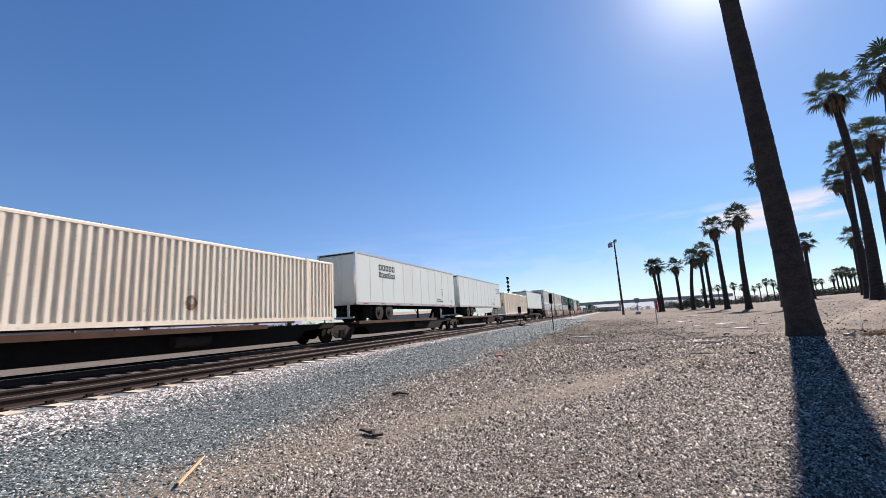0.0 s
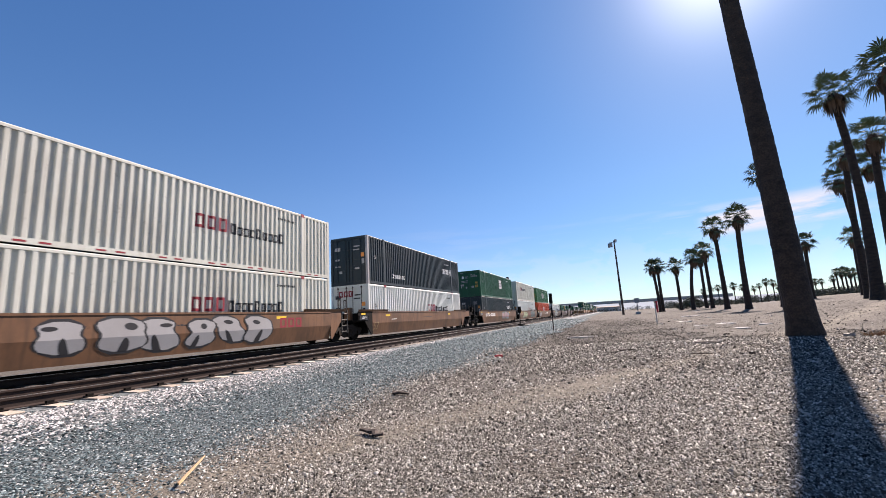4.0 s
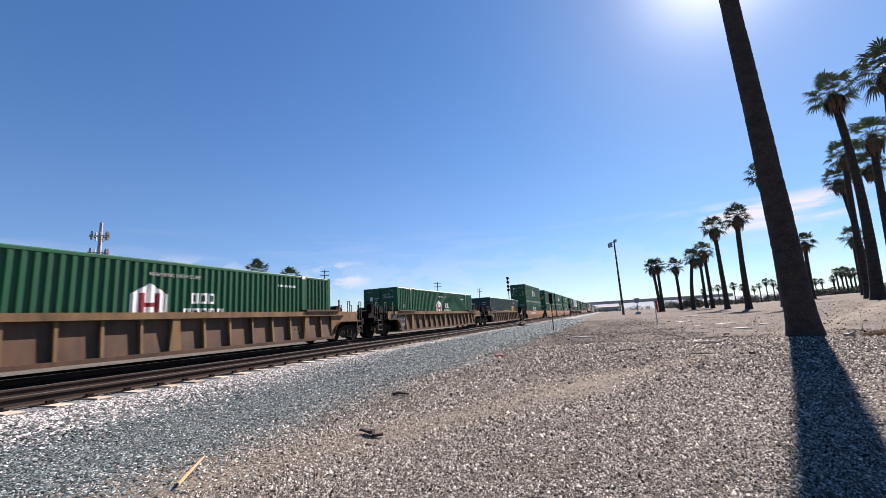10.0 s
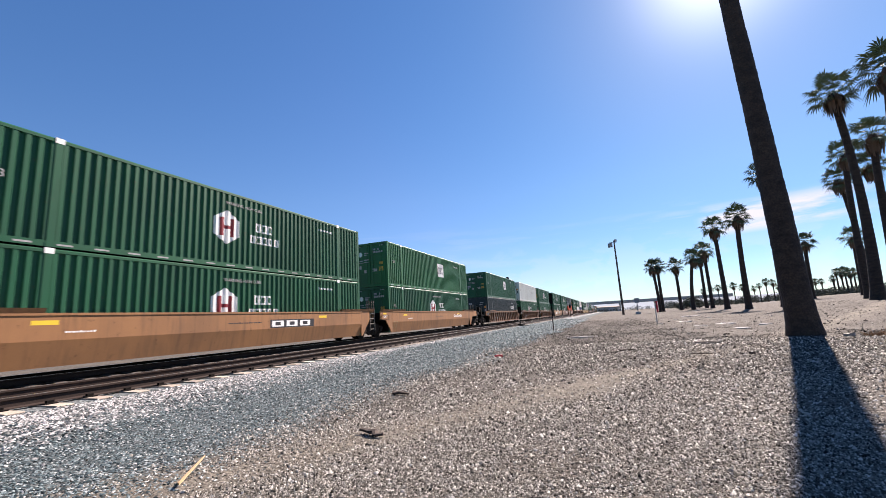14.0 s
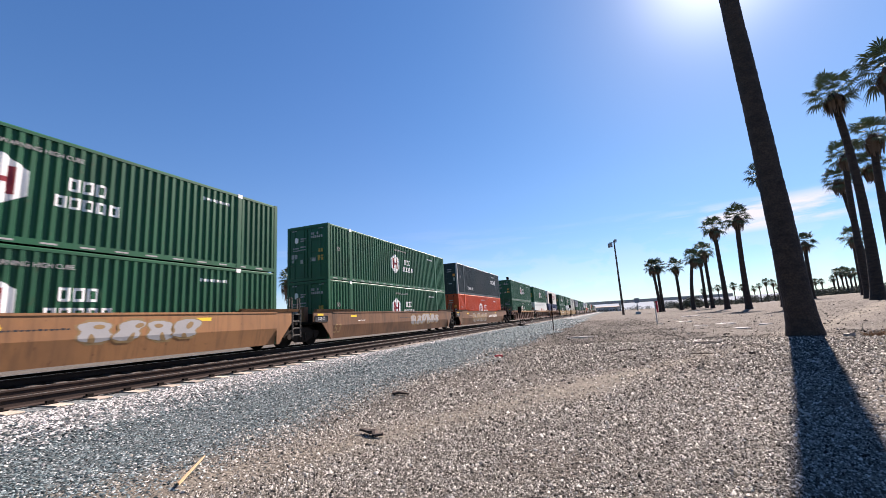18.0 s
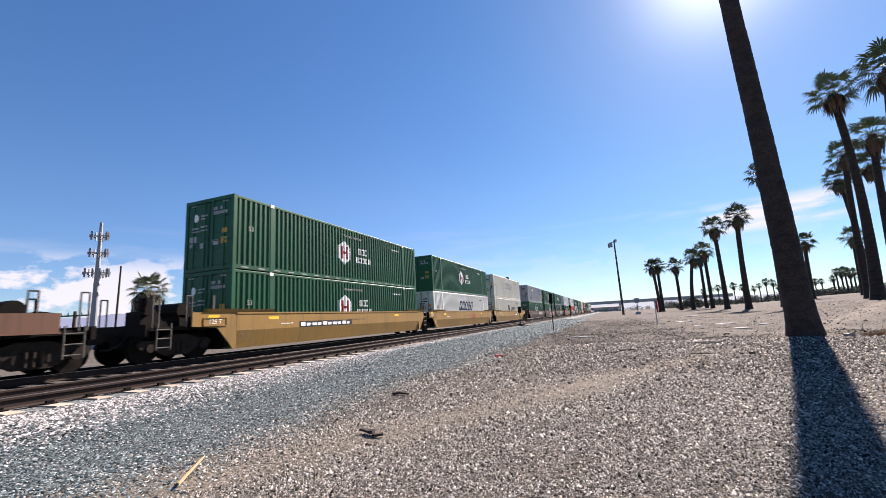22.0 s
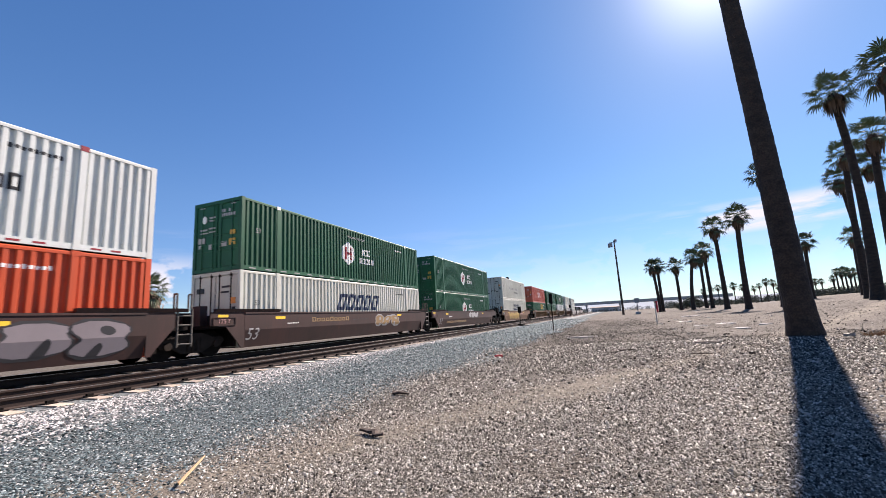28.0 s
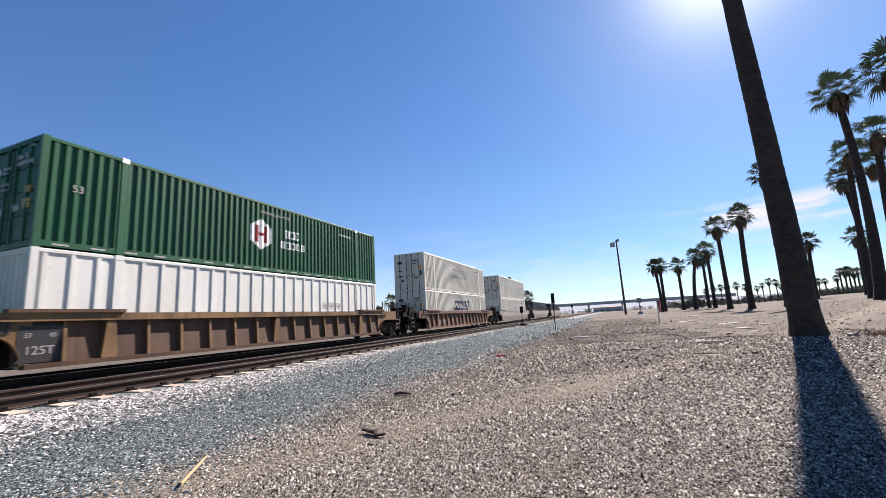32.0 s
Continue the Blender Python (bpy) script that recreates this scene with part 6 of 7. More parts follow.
def ridge(name, az0, az1, dist, height, seed, label, colour):
    """A far range of hills as a folded slope with an uneven crest."""
    n, bm, rows = 90, bmesh.new(), []
    for j in range(4):
        row = []
        for k in range(n + 1):
            f = k / n
            a = radians(az0 + (az1 - az0) * f)
            crest = (0.92 + 0.3 * noise.fractal((f * 5 + seed, j * 0.2, 0), 1.0, 2.1, 4)) * height(f)
            r = dist * (1 - 0.06 * (3 - j))
            row.append(bm.verts.new((r * math.sin(a), r * math.cos(a), -30 + (crest + 30) * (j / 3) ** 1.2)))
        rows.append(row)
    for j in range(3):
        for k in range(n):
            bm.faces.new((rows[j][k], rows[j][k + 1], rows[j + 1][k + 1], rows[j + 1][k]))
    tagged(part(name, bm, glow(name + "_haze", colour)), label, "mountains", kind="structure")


# the hills give off their own hazy colour, though they are no light source
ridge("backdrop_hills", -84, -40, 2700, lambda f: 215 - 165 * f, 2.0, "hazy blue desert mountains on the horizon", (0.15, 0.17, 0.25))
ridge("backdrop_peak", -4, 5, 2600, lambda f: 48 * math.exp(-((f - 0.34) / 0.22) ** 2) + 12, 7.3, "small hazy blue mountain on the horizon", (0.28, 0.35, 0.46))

# low glowing ridge; its emission stands in for the haze along the horizon
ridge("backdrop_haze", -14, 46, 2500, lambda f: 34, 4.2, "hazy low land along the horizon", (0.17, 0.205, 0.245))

far_leaf = material("far_leaf", (0.10, 0.108, 0.085), 0.9, 0, 0.3, 0.5, 3, 0.2, (0.045, 0.052, 0.036), 0.6, random_vary=0.2, island=True, spec=0.02)
stucco = material("stucco", (0.52, 0.47, 0.40), 0.9, 0, 0.1, 0.4, 8, 0.15, (0.36, 0.32, 0.27), 0.4)
roof_mat = material("roof_shingle", (0.20, 0.15, 0.12), 0.9, 0, 0.2, 0.5, 8, 0.2)
window_dark = material("window_dark", (0.03, 0.035, 0.04), 0.15, 0, 0.1, 1, 8, 0.0)


def tree_line(name, az0, az1, r0, r1, count, h0, h1, seed, label):
    """Far bushes and trees: many small leaf clumps over an uneven outline."""
    rnd = random.Random(seed)
    vs, fs = [], []
    for k in range(count):
        a, r = radians(rnd.uniform(az0, az1)), rnd.uniform(r0, r1)
        x, y = r * math.sin(a), r * math.cos(a)
        top = rnd.uniform(h0, h1) * (0.5 + 0.5 * abs(math.sin(a * 70 + seed)))
        wide = rnd.uniform(0.5, 1.1) * top
        zb = ground_z(x, y)
        for j in range(70):
            c = Vector((x + rnd.gauss(0, wide * 0.4), y + rnd.gauss(0, wide * 0.4), zb + top * rnd.uniform(0.05, 1) ** 0.8))
            s = rnd.uniform(0.12, 0.3) * (0.5 + top * 0.2)
            b = len(vs)
            for q in range(4):
                vs.append(c + Vector((rnd.uniform(-1, 1), rnd.uniform(-1, 1), rnd.uniform(-0.8, 0.8))) * s * 1.1)
            fs += [(b, b + 1, b + 2), (b, b + 2, b + 3), (b, b + 3, b + 1), (b + 1, b + 3, b + 2)]
    me = bpy.data.meshes.new(name)
    me.from_pydata(vs, [], fs)
    me.materials.append(far_leaf)
    tagged(new(name, me), label, "bushes", kind="stuff")


tree_line("distant_bushes", 17, 40, 150, 200, 420, 0.9, 2.3, 4, "dusty green bushes along the edge of the lot")
tree_line("distant_trees", 6, 26, 240, 340, 520, 2.2, 4.6, 9, "far hazy tree line behind the palms")
tree_line("trackside_trees", -30, 6, 330, 420, 160, 2, 4.5, 14, "far dark tree line along the tracks")
tree_line("left_trees", -80, -20, 140, 210, 220, 2, 4.5, 21, "green trees beyond the tracks")
tree_line("shrub", 7.8, 9.8, 118, 124, 22, 2.0, 3.6, 31, "dark green shrub beside the palms")


def low_house(x, y, w, d, h, rz, label, wall=stucco):
    p = empty("house", pose(x, y, ground_z(x, y) - 0.1, 0, 0, rz), label, "house", "houses in the distance")
    bm = bmesh.new()
    box(bm, -w / 2, w / 2, -d / 2, d / 2, 0, h)
    part("wall", bm, wall, p)
    bm = bmesh.new()
    prism(bm, [(-d / 2 - 0.5, h), (d / 2 + 0.5, h), (d / 2 + 0.5, h + 0.15), (0, h + 1.1), (-d / 2 - 0.5, h + 0.15)], "x", -w / 2 - 0.5, w / 2 + 0.5)
    part("roof", bm, roof_mat, p)
    k = -w / 2 + 1.5
    while k < w / 2 - 1:
        bm = bmesh.new()
        box(bm, k, k + 1.3, -d / 2 - 0.03, -d / 2 + 0.02, 0.9, 2.1)
        part("window", bm, window_dark, p)
        k += 3.1


p_ = empty("warehouse", pose(-74.8, 30.8, ground_z(-74.8, 30.8) - 0.1, 0, 0, 63), "long grey flat-roofed warehouse beyond the tracks", "warehouse")
bm = bmesh.new()
box(bm, -13, 13, -6, 6, 0, 2.7)
part("wall", bm, concrete, p_)
bm = bmesh.new()
box(bm, -13.2, 13.2, -6.2, 6.2, 2.7, 2.95)
part("roof", bm, roof_mat, p_)
for k in range(4):
    bm = bmesh.new()
    box(bm, -10 + 5.5 * k, -7.5 + 5.5 * k, -6.04, -5.98, 0.1, 2.3)
    part("roller_door", bm, galv, p_)
low_house(-58, 120, 20, 9, 3.4, 25, "pale single-storey building beyond the tracks", concrete)
low_house(-4, 520, 30, 12, 5, 0, "pale building by the far road bridge", concrete)

for k, (az, r, top, cs) in enumerate(((11.2, 250, 9, 0.8), (11.9, 260, 10, 0.8), (12.5, 245, 9.5, 0.75), (13.4, 265, 10.5, 0.9), (14.2, 250, 9, 0.8), (16.3, 255, 11, 0.85), (16.9, 250, 10, 0.8),
                                      (17.8, 250, 9, 0.8), (18.6, 240, 11, 0.85), (19.4, 255, 9.5, 0.7), (20.3, 250, 9.0, 0.7), (10.4, 262, 8.5, 0.7), (15.2, 270, 8.4, 0.7), (15.7, 258, 9.2, 0.6), (17.3, 264, 8.2, 0.7), (20.0, 240, 8.0, 0.6), (20.8, 236, 8.4, 0.6),
                                      (21.7, 170, 6.9, 0.5), (22.0, 180, 9.3, 0.55), (22.35, 172, 8.9, 0.7), (22.65, 178, 9.4, 0.7), (22.95, 170, 8.3, 0.7), (23.25, 176, 8.8, 0.55), (23.7, 172, 7.2, 0.6), (27.2, 150, 11, 0.9))):
    a = radians(az)
    palm(r * math.sin(a), r * math.cos(a), 0, 0, top, 0.26, 0.2, k, "small far fan palm on the skyline", cs)

# ---- trackside posts and debris ----
pale_paint = paint("post_grey", (0.42, 0.42, 0.41), (0.2, 0.18, 0.15), 0.4)
red_cloth = material("red_cloth", (0.55, 0.05, 0.06), 0.9, 0, 0.2, 5, 50, 0.3)
driftwood = material("driftwood", (0.05, 0.036, 0.028), 0.9, 0, 0.3, 6, 60, 0.5, (0.1, 0.07, 0.05), 0.5, (1, 6, 6))
new_wood = material("new_wood", (0.40, 0.27, 0.15), 0.75, 0, 0.25, 6, 60, 0.4, (0.35, 0.2, 0.08), 0.5, (1, 8, 8))
rubble_mat = material("rubble", (0.42, 0.39, 0.36), 0.9, 0, 0.2, 3, 30, 0.5, (0.35, 0.31, 0.27), 0.6)
dry_grass = material("dry_grass", (0.26, 0.15, 0.07), 0.9, 0, 0.4, 3, 30, 0.3, (0.2, 0.12, 0.06), 0.5, random_vary=0.3, island=True)


def marker_post(x, y, h, plate, label):
    p = empty("marker_post", pose(x, y, ground_z(x, y) - 0.02), label, "post")
    bm = bmesh.new()
    prism(bm, [(-0.03, -0.02), (0.03, -0.02), (0.03, 0.0), (0.012, 0.02), (-0.012, 0.02), (-0.03, 0.0)], "z", 0, h)
    part("post", bm, steel_dark if plate else pale_paint, p)
    if plate:
        bm = bmesh.new()
        box(bm, -plate[0] / 2, plate[0] / 2, -0.035, -0.022, h - plate[1], h)
        part("plate", bm, steel_dark, p)


marker_post(-3.89, 31.48, 2.72, (0.24, 0.75), "thin dark steel post with a narrow back-turned plate")
marker_post(-5.96, 72.1, 2.5, (0.3, 0.5), "thin dark steel post with a small back-turned plate")
marker_post(2.98, 32.6, 1.3, None, "short thin pale steel stake in the dirt")


def switch_stand(x, y):
    p = empty("switch_stand", pose(x, y, -0.32), "black railway switch stand beside the track", "switch stand")
    bm = bmesh.new()
    box(bm, -0.7, 0.75, -0.35, 0.35, 0.0, 0.16)
    part("base_timber", bm, wood_old, p)
    bm = bmesh.new()
    prism(bm, [(-0.35, 0.16), (0.35, 0.16), (0.25, 0.42), (0.1, 0.5), (-0.2, 0.5)], "y", -0.22, 0.22)
    part("stand", bm, steel_dark, p)
    bm = bmesh.new()
    tube(bm, (0, 0, 0.45), (0, 0, 2.1), 0.03, 8)
    part("mast", bm, steel_dark, p)
    bm = bmesh.new()
    box(bm, -0.16, 0.16, -0.012, 0.012, 1.5, 2.1)
    part("target", bm, steel_dark, p)
    bm = bmesh.new()
    pipe(bm, [(0.2, -0.1, 0.4), (0.75, -0.2, 0.28)], 0.03)
    part("lever", bm, steel_dark, p)


switch_stand(-8.0, 40.3)


def signal_box(x, y):
    p = empty("box_on_post", pose(x, y, ground_z(x, y)), "grey equipment box on a post beside the tracks", "equipment box")
    bm = bmesh.new()
    tube(bm, (0, 0, 0), (0, 0, 2.6), 0.09, 8)
    part("post", bm, galv, p)
    bm = bmesh.new()
    box(bm, -0.45, 0.45, -0.25, 0.25, 2.4, 3.4)
    part("box", bm, galv, p)
    bm = bmesh.new()
    box(bm, -0.5, 0.5, -0.3, 0.3, 0.0, 0.5)
    part("footing", bm, concrete, p)


signal_box(5.74, 99.84)
p_ = empty("standpipe", pose(10.0, 105.0, ground_z(10.0, 105.0)), "red-painted steel standpipe near the palms", "pipe")
bm = bmesh.new()
tube(bm, (0, 0, 0), (0, 0, 2.3), 0.2, 10)
part("pipe", bm, red_cloth, p_)
bm = bmesh.new()
tube(bm, (0, 0, 2.3), (0, 0, 2.5), 0.28, 10)
part("cap", bm, red_cloth, p_)


def slab(name, x, y, w, d, h, rz, mat, label, category, seed, tilt=0.0, lift=0.0):
    """A broken piece: an uneven slab with chipped edges."""
    rnd = random.Random(seed)
    bm = bmesh.new()
    n = 10
    lo, hi = [], []
    for i in range(n):
        a = 2 * math.pi * i / n
        c, s = math.cos(a), math.sin(a)
        q = (abs(c) ** 6 + abs(s) ** 6) ** (-1 / 6) * rnd.uniform(0.86, 1.0)
        lo.append(bm.verts.new((c * q * w / 2, s * q * d / 2, 0)))
        hi.append(bm.verts.new((c * q * w / 2 * 0.95, s * q * d / 2 * 0.93, h * rnd.uniform(0.85, 1.1))))
    for i in range(n):
        bm.faces.new((lo[i], lo[(i + 1) % n], hi[(i + 1) % n], hi[i]))
    bm.faces.new(hi)
    bm.faces.new(lo[::-1])
    ob = part(name, bm, mat)
    ob.matrix_basis = pose(x, y, ground_z(x, y) + lift, tilt, 0, rz)
    return tagged(ob, label, category)


def stick(x0, y0, x1, y1, r, mat, label, seed):
    rnd = random.Random(seed)
    bm = bmesh.new()
    L = math.hypot(x1 - x0, y1 - y0)
    pts = [(L * k / 5, rnd.uniform(-1, 1) * r * 0.8, r * 1.3 + rnd.uniform(-0.2, 0.9) * r) for k in range(6)]
    for k in range(5):
        f = 1 - abs(k - 2) * 0.16
        tube(bm, pts[k], pts[k + 1], r * f, 7, r * (1 - abs(k - 1.4) * 0.17))
    for v in bm.verts:
        v.co.z = v.co.z * 0.55
    ob = part("stick", bm, mat)
    ob.matrix_basis = pose(x0, y0, ground_z(x0, y0), 0, 0, math.degrees(math.atan2(y1 - y0, x1 - x0)))
    return tagged(ob, label, "stick")


bm = bmesh.new()
prism(bm, [(0, -0.025), (0.05, -0.03), (0.46, -0.012), (0.50, 0.0), (0.44, 0.02), (0.02, 0.028)], "z", 0.0, 0.016)
ob = part("wood_splinter", bm, new_wood)
ob.matrix_basis = pose(-3.45, 2.61, ground_z(-3.45, 2.61) + 0.03, 0, -3, 124) @ Matrix.Diagonal((1.35, 0.42, 0.8, 1))
tagged(ob, "fresh yellow wood splinter on the gravel", "wood")
stick(-2.82, 4.40, -2.48, 4.25, 0.05, driftwood, "dark weathered piece of wood on the gravel", 1)
stick(-3.66, 6.70, -3.32, 6.61, 0.05, driftwood, "dark weathered piece of wood on the gravel", 2)
stick(0.15, 13.6, 0.65, 13.7, 0.04, driftwood, "dark weathered piece of wood on the gravel", 3)
stick(1.72, 11.97, 2.26, 11.85, 0.016, driftwood, "dark weathered piece of wood on the gravel", 5)
slab("timber", 2.7, 15.2, 0.72, 0.3, 0.05, -20, wood_old, "short grey weathered timber on the gravel", "timber", 1)
slab("plank", -1.36, 21.3, 1.5, 0.35, 0.05, 8, rubble_mat, "pale weathered plank on the ground", "plank", 2)
slab("rag", -3.37, 13.1, 0.26, 0.2, 0.06, 20, red_cloth, "crumpled red cloth on the gravel", "cloth", 3)
slab("rock", 6.35, 15.7, 0.27, 0.2, 0.08, 30, wood_old, "dark rock beside the big palm", "rock", 4)
slab("rock", 2.9, 11.6, 0.12, 0.1, 0.05, 30, driftwood, "dark rock on the gravel", "rock", 6)
rnd_ = random.Random(8)
for x, y, w, d in ((6.06, 28.3, 1.2, 0.7), (4.6, 27.0, 0.7, 0.5), (8.05, 52.0, 1.8, 1.0), (5.4, 22.5, 0.8, 0.4), (7.0, 21.0, 0.8, 0.4), (3.1, 26.0, 0.7, 0.4), (6.9, 24.6, 0.6, 0.4), (5.0, 36.0, 1.2, 0.7)):
    slab("concrete_rubble", x, y, w, d, 0.04, rnd_.uniform(0, 180), rubble_mat, "pale broken concrete slab lying in the dirt", "rubble", int(x * 10))
for k in range(16):
    x, y = rnd_.uniform(2.2, 10.5), rnd_.uniform(18, 44)
    slab("concrete_chunk", x, y, rnd_.uniform(0.15, 0.5), rnd_.uniform(0.12, 0.35), rnd_.uniform(0.02, 0.07), rnd_.uniform(0, 180), rubble_mat,
         "broken lump of rubble lying in the dirt", "rubble", 40 + k)


def grass_tufts(name, spots, label):
    rnd = random.Random(3)
    vs, fs = [], []
    for cx, cy, rad, n in spots:
        for k in range(n):
            a, r = rnd.uniform(0, 6.283), rad * math.sqrt(rnd.random())
            x, y = cx + r * math.cos(a), cy + r * math.sin(a) * 0.6
            z = ground_z(x, y)
            b = len(vs)
            dx, dy, h, w = rnd.gauss(0, 0.06), rnd.gauss(0, 0.06), rnd.uniform(0.05, 0.16), 0.006
            vs += [(x - w, y, z), (x + w, y, z), (x + dx, y + dy, z + h)]
            fs.append((b, b + 1, b + 2))
    me = bpy.data.meshes.new(name)
    me.from_pydata(vs, [], fs)
    me.materials.append(dry_grass)
    tagged(new(name, me), label, "dry grass", kind="stuff")


grass_tufts("dry_grass", ((7.6, 15.6, 1.0, 900), (8.8, 16.6, 1.2, 900), (8.4, 14.6, 0.8, 500)), "dry rust-brown grass round the palm's foot")

# ---- loose stone ----


def stone_material(name, tones, rough, gloss=0.06):
    """Stones of mixed tones: each lump takes one from the list, with fine grain on it."""
    m = bpy.data.materials.new(name)
    m.use_nodes = True
    nt = m.node_tree
    b = nt.nodes["Principled BSDF"]
    b.inputs["Roughness"].default_value = rough
    b.inputs["Specular IOR Level"].default_value = gloss
    ge = nt.nodes.new("ShaderNodeNewGeometry")
    rp = nt.nodes.new("ShaderNodeValToRGB")
    els = rp.color_ramp.elements
    while len(els) < len(tones):
        els.new(0.5)
    for el_, (p, c) in zip(els, tones):
        el_.position, el_.color = p, (*c, 1)
    nt.links.new(ge.outputs["Random Per Island"], rp.inputs[0])
    co, nz, mr, hv = nt.nodes.new("ShaderNodeTexCoord"), nt.nodes.new("ShaderNodeTexNoise"), nt.nodes.new("ShaderNodeMapRange"), nt.nodes.new("ShaderNodeHueSaturation")
    nz.inputs["Scale"].default_value = 90
    nt.links.new(co.outputs["Object"], nz.inputs["Vector"])
    mr.inputs["To Min"].default_value, mr.inputs["To Max"].default_value = 0.6, 1.4
    nt.links.new(nz.outputs["Fac"], mr.inputs["Value"])
    nt.links.new(rp.outputs[0], hv.inputs["Color"])
    nt.links.new(mr.outputs[0], hv.inputs["Value"])
    nt.links.new(hv.outputs[0], b.inputs["Base Color"])
    return m


gravel_mat = stone_material("gravel", [(0.0, (0.017, 0.016, 0.014)), (0.28, (0.070, 0.066, 0.057)), (0.52, (0.175, 0.165, 0.144)), (0.82, (0.345, 0.327, 0.292)), (1.0, (0.60, 0.575, 0.52))], 0.9, 0.02)
fine_gravel = stone_material("fine_gravel", [(0.0, (0.022, 0.020, 0.019)), (0.4, (0.062, 0.057, 0.050)), (0.8, (0.110, 0.102, 0.091)), (1.0, (0.20, 0.19, 0.175))], 0.9, 0.02)
ballast_stone = stone_material("ballast_stone", [(0.0, (0.013, 0.019, 0.021)), (0.3, (0.043, 0.062, 0.068)), (0.6, (0.103, 0.140, 0.149)), (0.88, (0.215, 0.252, 0.260)), (1.0, (0.45, 0.46, 0.45))], 0.85, 0.03)
shoulder_stone = stone_material("shoulder_stone", [(0.0, (0.040, 0.043, 0.043)), (0.35, (0.145, 0.148, 0.148)), (0.65, (0.31, 0.306, 0.302)), (1.0, (0.68, 0.65, 0.63))], 0.8, 0.04)


def stones(name, xy, size, z, mat, label, category, seed, flat=0.5, closed=True):
    """Many loose stones in one mesh: uneven eight-sided lumps, each turned its own way."""
    rs = np.random.RandomState(seed)
    n = len(size)
    base = np.array([(1, 0, 0), (0, 1, 0), (-1, 0, 0), (0, -1, 0), (0, 0, 1), (0, 0, -1)], float)
    v = base[None] * rs.uniform(0.55, 1.2, (n, 6, 1)) + rs.normal(0, 0.16, (n, 6, 3))
    v[:, :, 2] *= flat
    a = rs.uniform(0, 6.283, n)
    t = rs.normal(0, 0.35, n)
    y1, z1 = v[:, :, 1] * np.cos(t)[:, None] - v[:, :, 2] * np.sin(t)[:, None], v[:, :, 1] * np.sin(t)[:, None] + v[:, :, 2] * np.cos(t)[:, None]
    x1 = v[:, :, 0].copy()
    out = np.empty_like(v)
    out[:, :, 0] = x1 * np.cos(a)[:, None] - y1 * np.sin(a)[:, None]
    out[:, :, 1] = x1 * np.sin(a)[:, None] + y1 * np.cos(a)[:, None]
    out[:, :, 2] = z1
    out *= size[:, None, None] * 0.5
    out[:, :, 0] += xy[:, 0, None]
    out[:, :, 1] += xy[:, 1, None]
    out[:, :, 2] += (z + size * 0.12)[:, None]
    f = np.array([(0, 1, 4), (1, 2, 4), (2, 3, 4), (3, 0, 4), (1, 0, 5), (2, 1, 5), (3, 2, 5), (0, 3, 5)][:8 if closed else 4])
    faces = (f[None] + (np.arange(n) * 6)[:, None, None]).reshape(-1)
    me = bpy.data.meshes.new(name)
    me.vertices.add(n * 6)
    me.vertices.foreach_set("co", out.reshape(-1))
    me.loops.add(len(faces))
    me.loops.foreach_set("vertex_index", faces.astype(np.int32))
    me.polygons.add(len(faces) // 3)
    me.polygons.foreach_set("loop_start", np.arange(0, len(faces), 3, dtype=np.int32))
    me.update(calc_edges=True)
    me.materials.append(mat)
    return tagged(new(name, me), label, category, kind="stuff")


def scatter_gravel():
    rs = np.random.RandomState(5)
    for name, n, r_lo, r_hi, az_lo, size0, grow, mat, flat in (("gravel", 440000, 1.45, 17, -74, 0.0085, 0.74, gravel_mat, 1.0),
                                                              ("fine_gravel", 120000, 9, 60, -30, 0.0100, 0.66, fine_gravel, 0.9)):
        r = np.exp(rs.uniform(math.log(r_lo), math.log(r_hi), n))
        az = np.radians(rs.uniform(az_lo, 32, n))
        x, y = r * np.sin(az), r * np.cos(az)
        edge = np.array([-4.0 + 0.9 * noise.noise((0.0, yy * 0.22, 1.0)) for yy in y])
        sandy = (x > 3.2 + 0.5 * np.sin(y)) & (y > 18)
        keep = (x > edge + rs.normal(0, 0.5, n)) & ~(sandy & (rs.rand(n) < 0.8))
        bare = np.array([noise.noise((xx * 0.5, yy * 0.16, 9.0)) + 0.5 * noise.noise((xx * 1.3, yy * 0.9, 4.0)) for xx, yy in zip(x, y)])
        lane = np.abs(x - (-5.2 + 0.62 * y)) / (0.35 + 0.06 * y)
        keep &= ((bare < 0.22) | (rs.rand(n) < 0.4)) & ((lane > 1) | (y > 14) | (rs.rand(n) < 0.5 * lane + 0.18))
        x, y, r = x[keep], y[keep], r[keep]
        size = size0 * np.exp(rs.normal(0, 0.36, len(x))) * np.clip(r / 2.0, 0.8, 12) ** grow
        size *= np.where(rs.rand(len(x)) < 0.008, 1.6, 1.0)
        z = np.array([ground_z(a, b) for a, b in zip(x, y)]) - size * 0.06
        stones(name, np.stack([x, y], 1), size, z, mat, "loose tan and grey gravel over sandy dirt", "gravel", 6, flat, False)


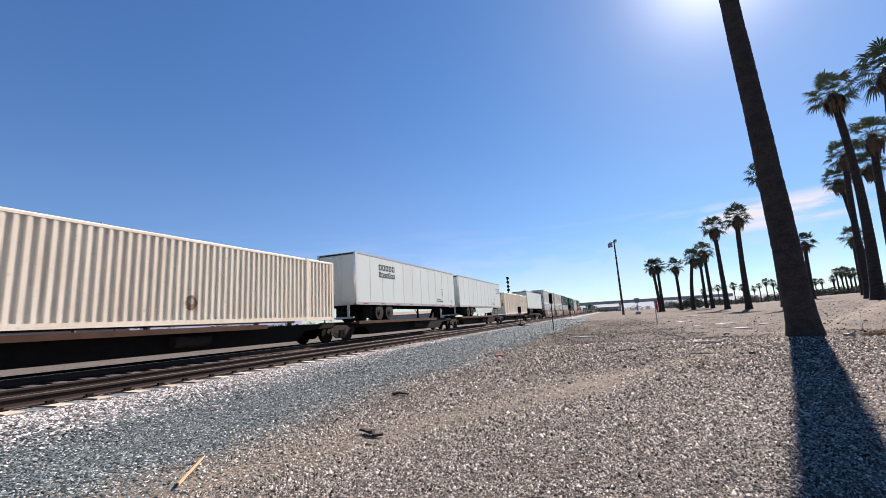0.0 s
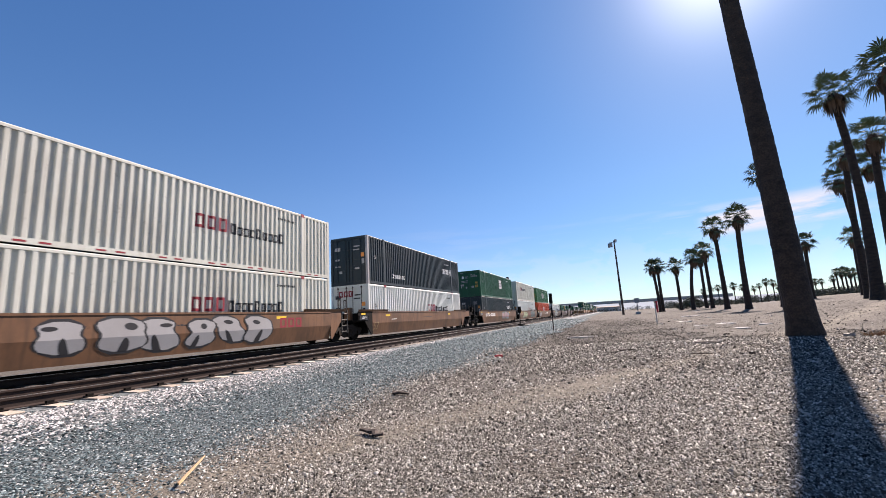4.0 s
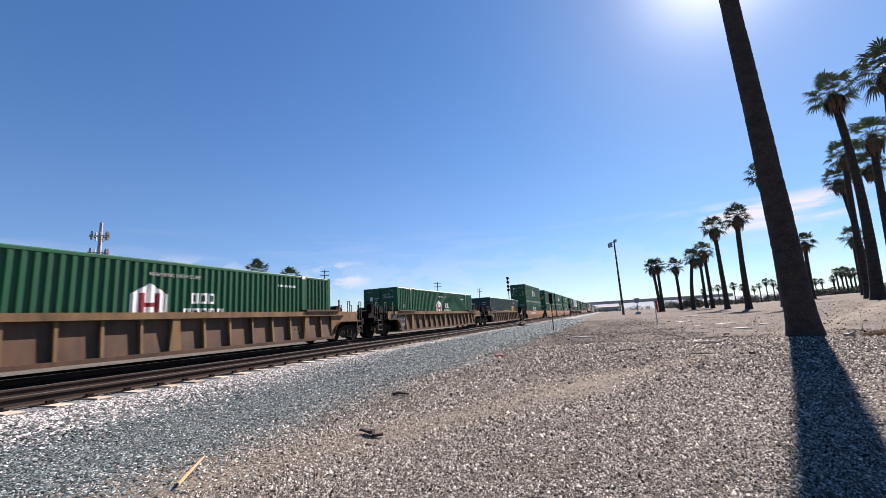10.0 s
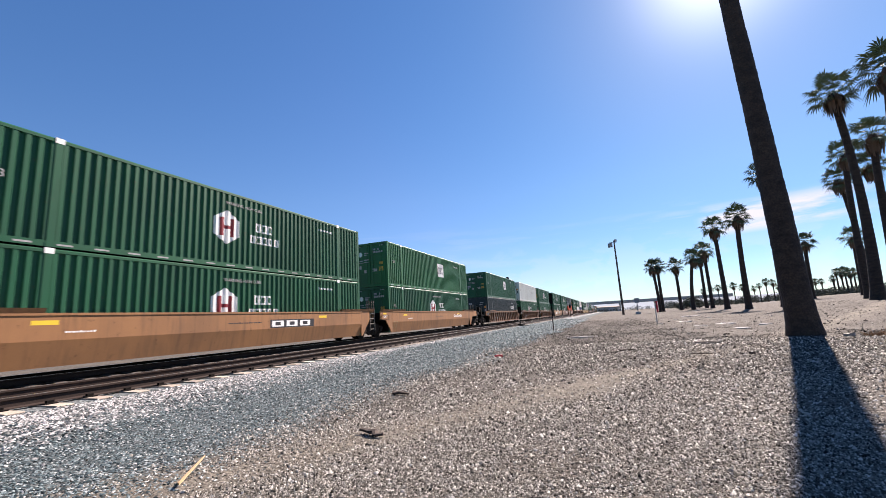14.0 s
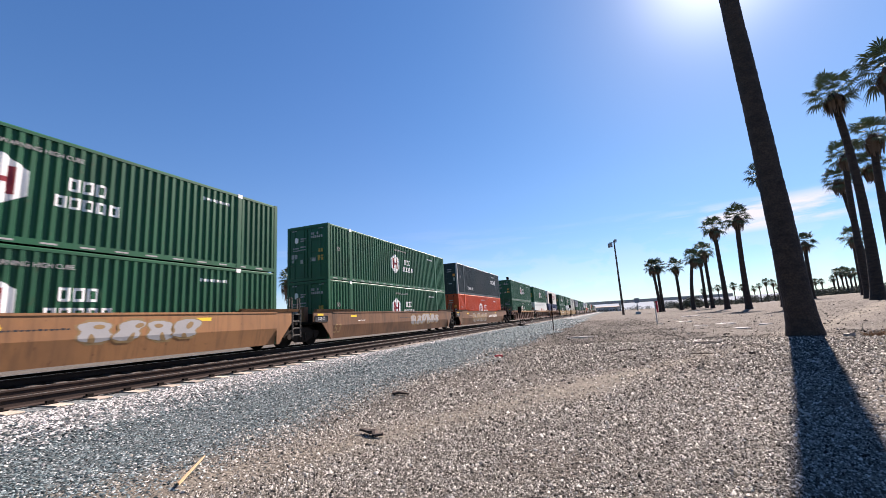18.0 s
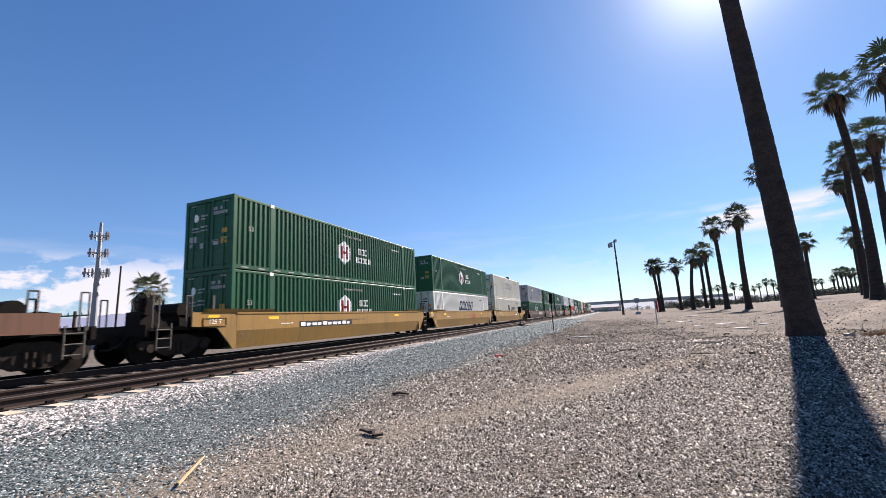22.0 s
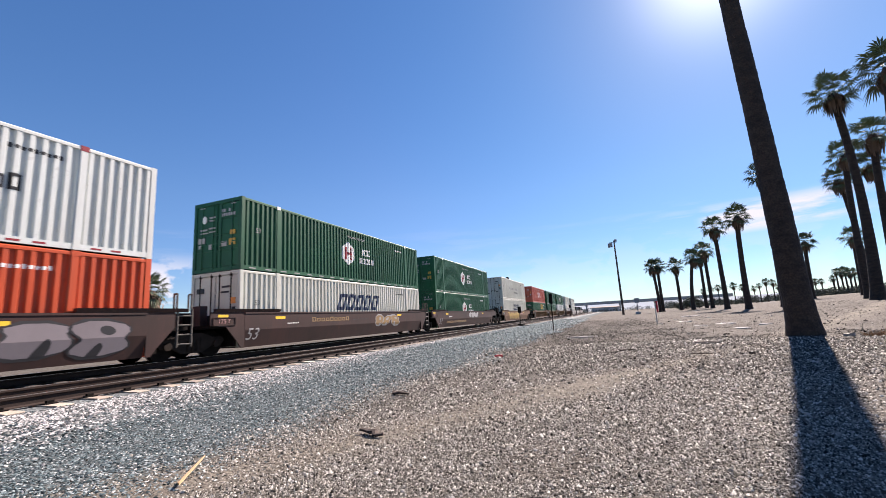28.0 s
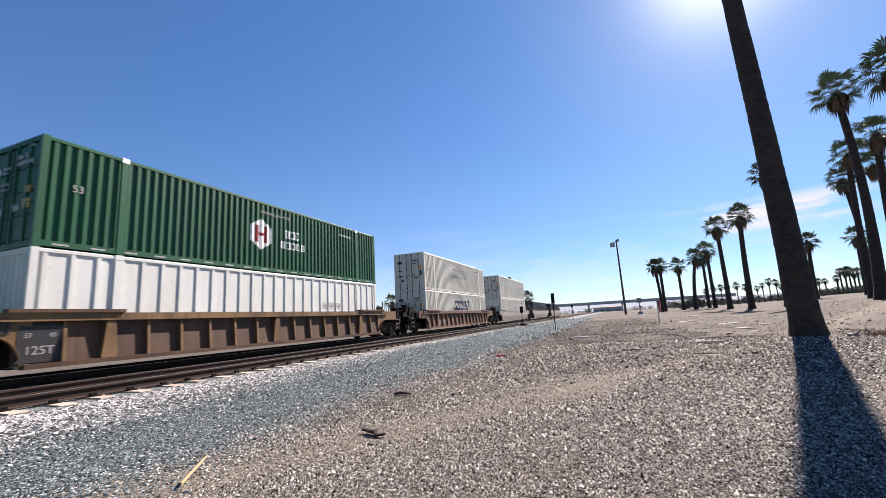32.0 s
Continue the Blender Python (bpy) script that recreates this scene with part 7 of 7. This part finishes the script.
def scatter_ballast():
    rs = np.random.RandomState(7)
    n = 210000
    y = np.exp(rs.uniform(math.log(4.0), math.log(84), n)) - 4.5
    x = rs.uniform(-8.12, -3.0, n)
    wide = np.array([noise.noise((0.0, yy * 0.22, 1.0)) for yy in y])
    keep = x < -3.9 + 0.9 * wide + rs.normal(0, 0.4, n)
    x, y = x[keep], y[keep]
    size = rs.uniform(0.016, 0.040, len(x)) * np.clip(np.hypot(x, y) / 7.5, 1, 5) ** 0.8
    z = np.array([max(ballast_z(a), ground_z(a, b)) if a > -8.1 else ballast_z(a) for a, b in zip(x, y)])
    stones("ballast_stones", np.stack([x, y], 1), size, z, ballast_stone, "blue-grey crushed ballast stones beside the track", "ballast", 8, 0.5, False)
    n = 42000
    y = np.exp(rs.uniform(math.log(4.0), math.log(84), n)) - 4.5
    near = np.clip(1.25 - y / 16, 0.25, 1)
    x = -8.08 + np.abs(rs.normal(0, 0.72, n)) * near
    x2 = np.concatenate([rs.uniform(-13.0, -10.75, 9000), rs.uniform(-10.1, -8.8, 5000), rs.uniform(-17.2, -15.5, 4000)])
    y2 = np.exp(rs.uniform(math.log(4.0), math.log(60), len(x2))) - 4.5
    x, y = np.concatenate([x, x2]), np.concatenate([y, y2])
    size = rs.uniform(0.034, 0.068, len(x)) * np.clip(np.hypot(x, y) / 14, 1, 3) ** 0.5
    z = np.array([max(ballast_z(a), ground_z(a, b)) if a > -8.1 else ballast_z(a) for a, b in zip(x, y)])
    stones("shoulder_stones", np.stack([x, y], 1), size, z, shoulder_stone, "pale angular ballast stones round the ties", "ballast", 9, 0.55, False)


scatter_gravel()
scatter_ballast()

track(TRACK_A, RAIL_A, "empty railway track with worn rails on wooden ties", True)
track(TRACK_B, RAIL_B, "railway track that the train runs on", False)
build_train()


# the train's slight surges: seconds, metres behind its steady pace
SURGE = [(0, 0), (2, 0), (3, -0.05), (6, 0.35), (7, 0.2), (8, -0.5), (9, -0.15), (10, -0.95), (11, 0.04), (12, 0.12), (13, 0.08), (19, 0.08), (20, -0.85), (21, 0.1), (32, 0.08)]


def motions():
    for ob, u in MOVERS:
        base = ob.matrix_basis.copy()
        rows = []
        for t in range(33):
            late = float(np.interp(t, [a for a, _ in SURGE], [b for _, b in SURGE]))
            m = base.copy()
            m.translation.y = u - SPEED * t + late
            rows.append((t, m))
        walk(ob, rows)


motions()
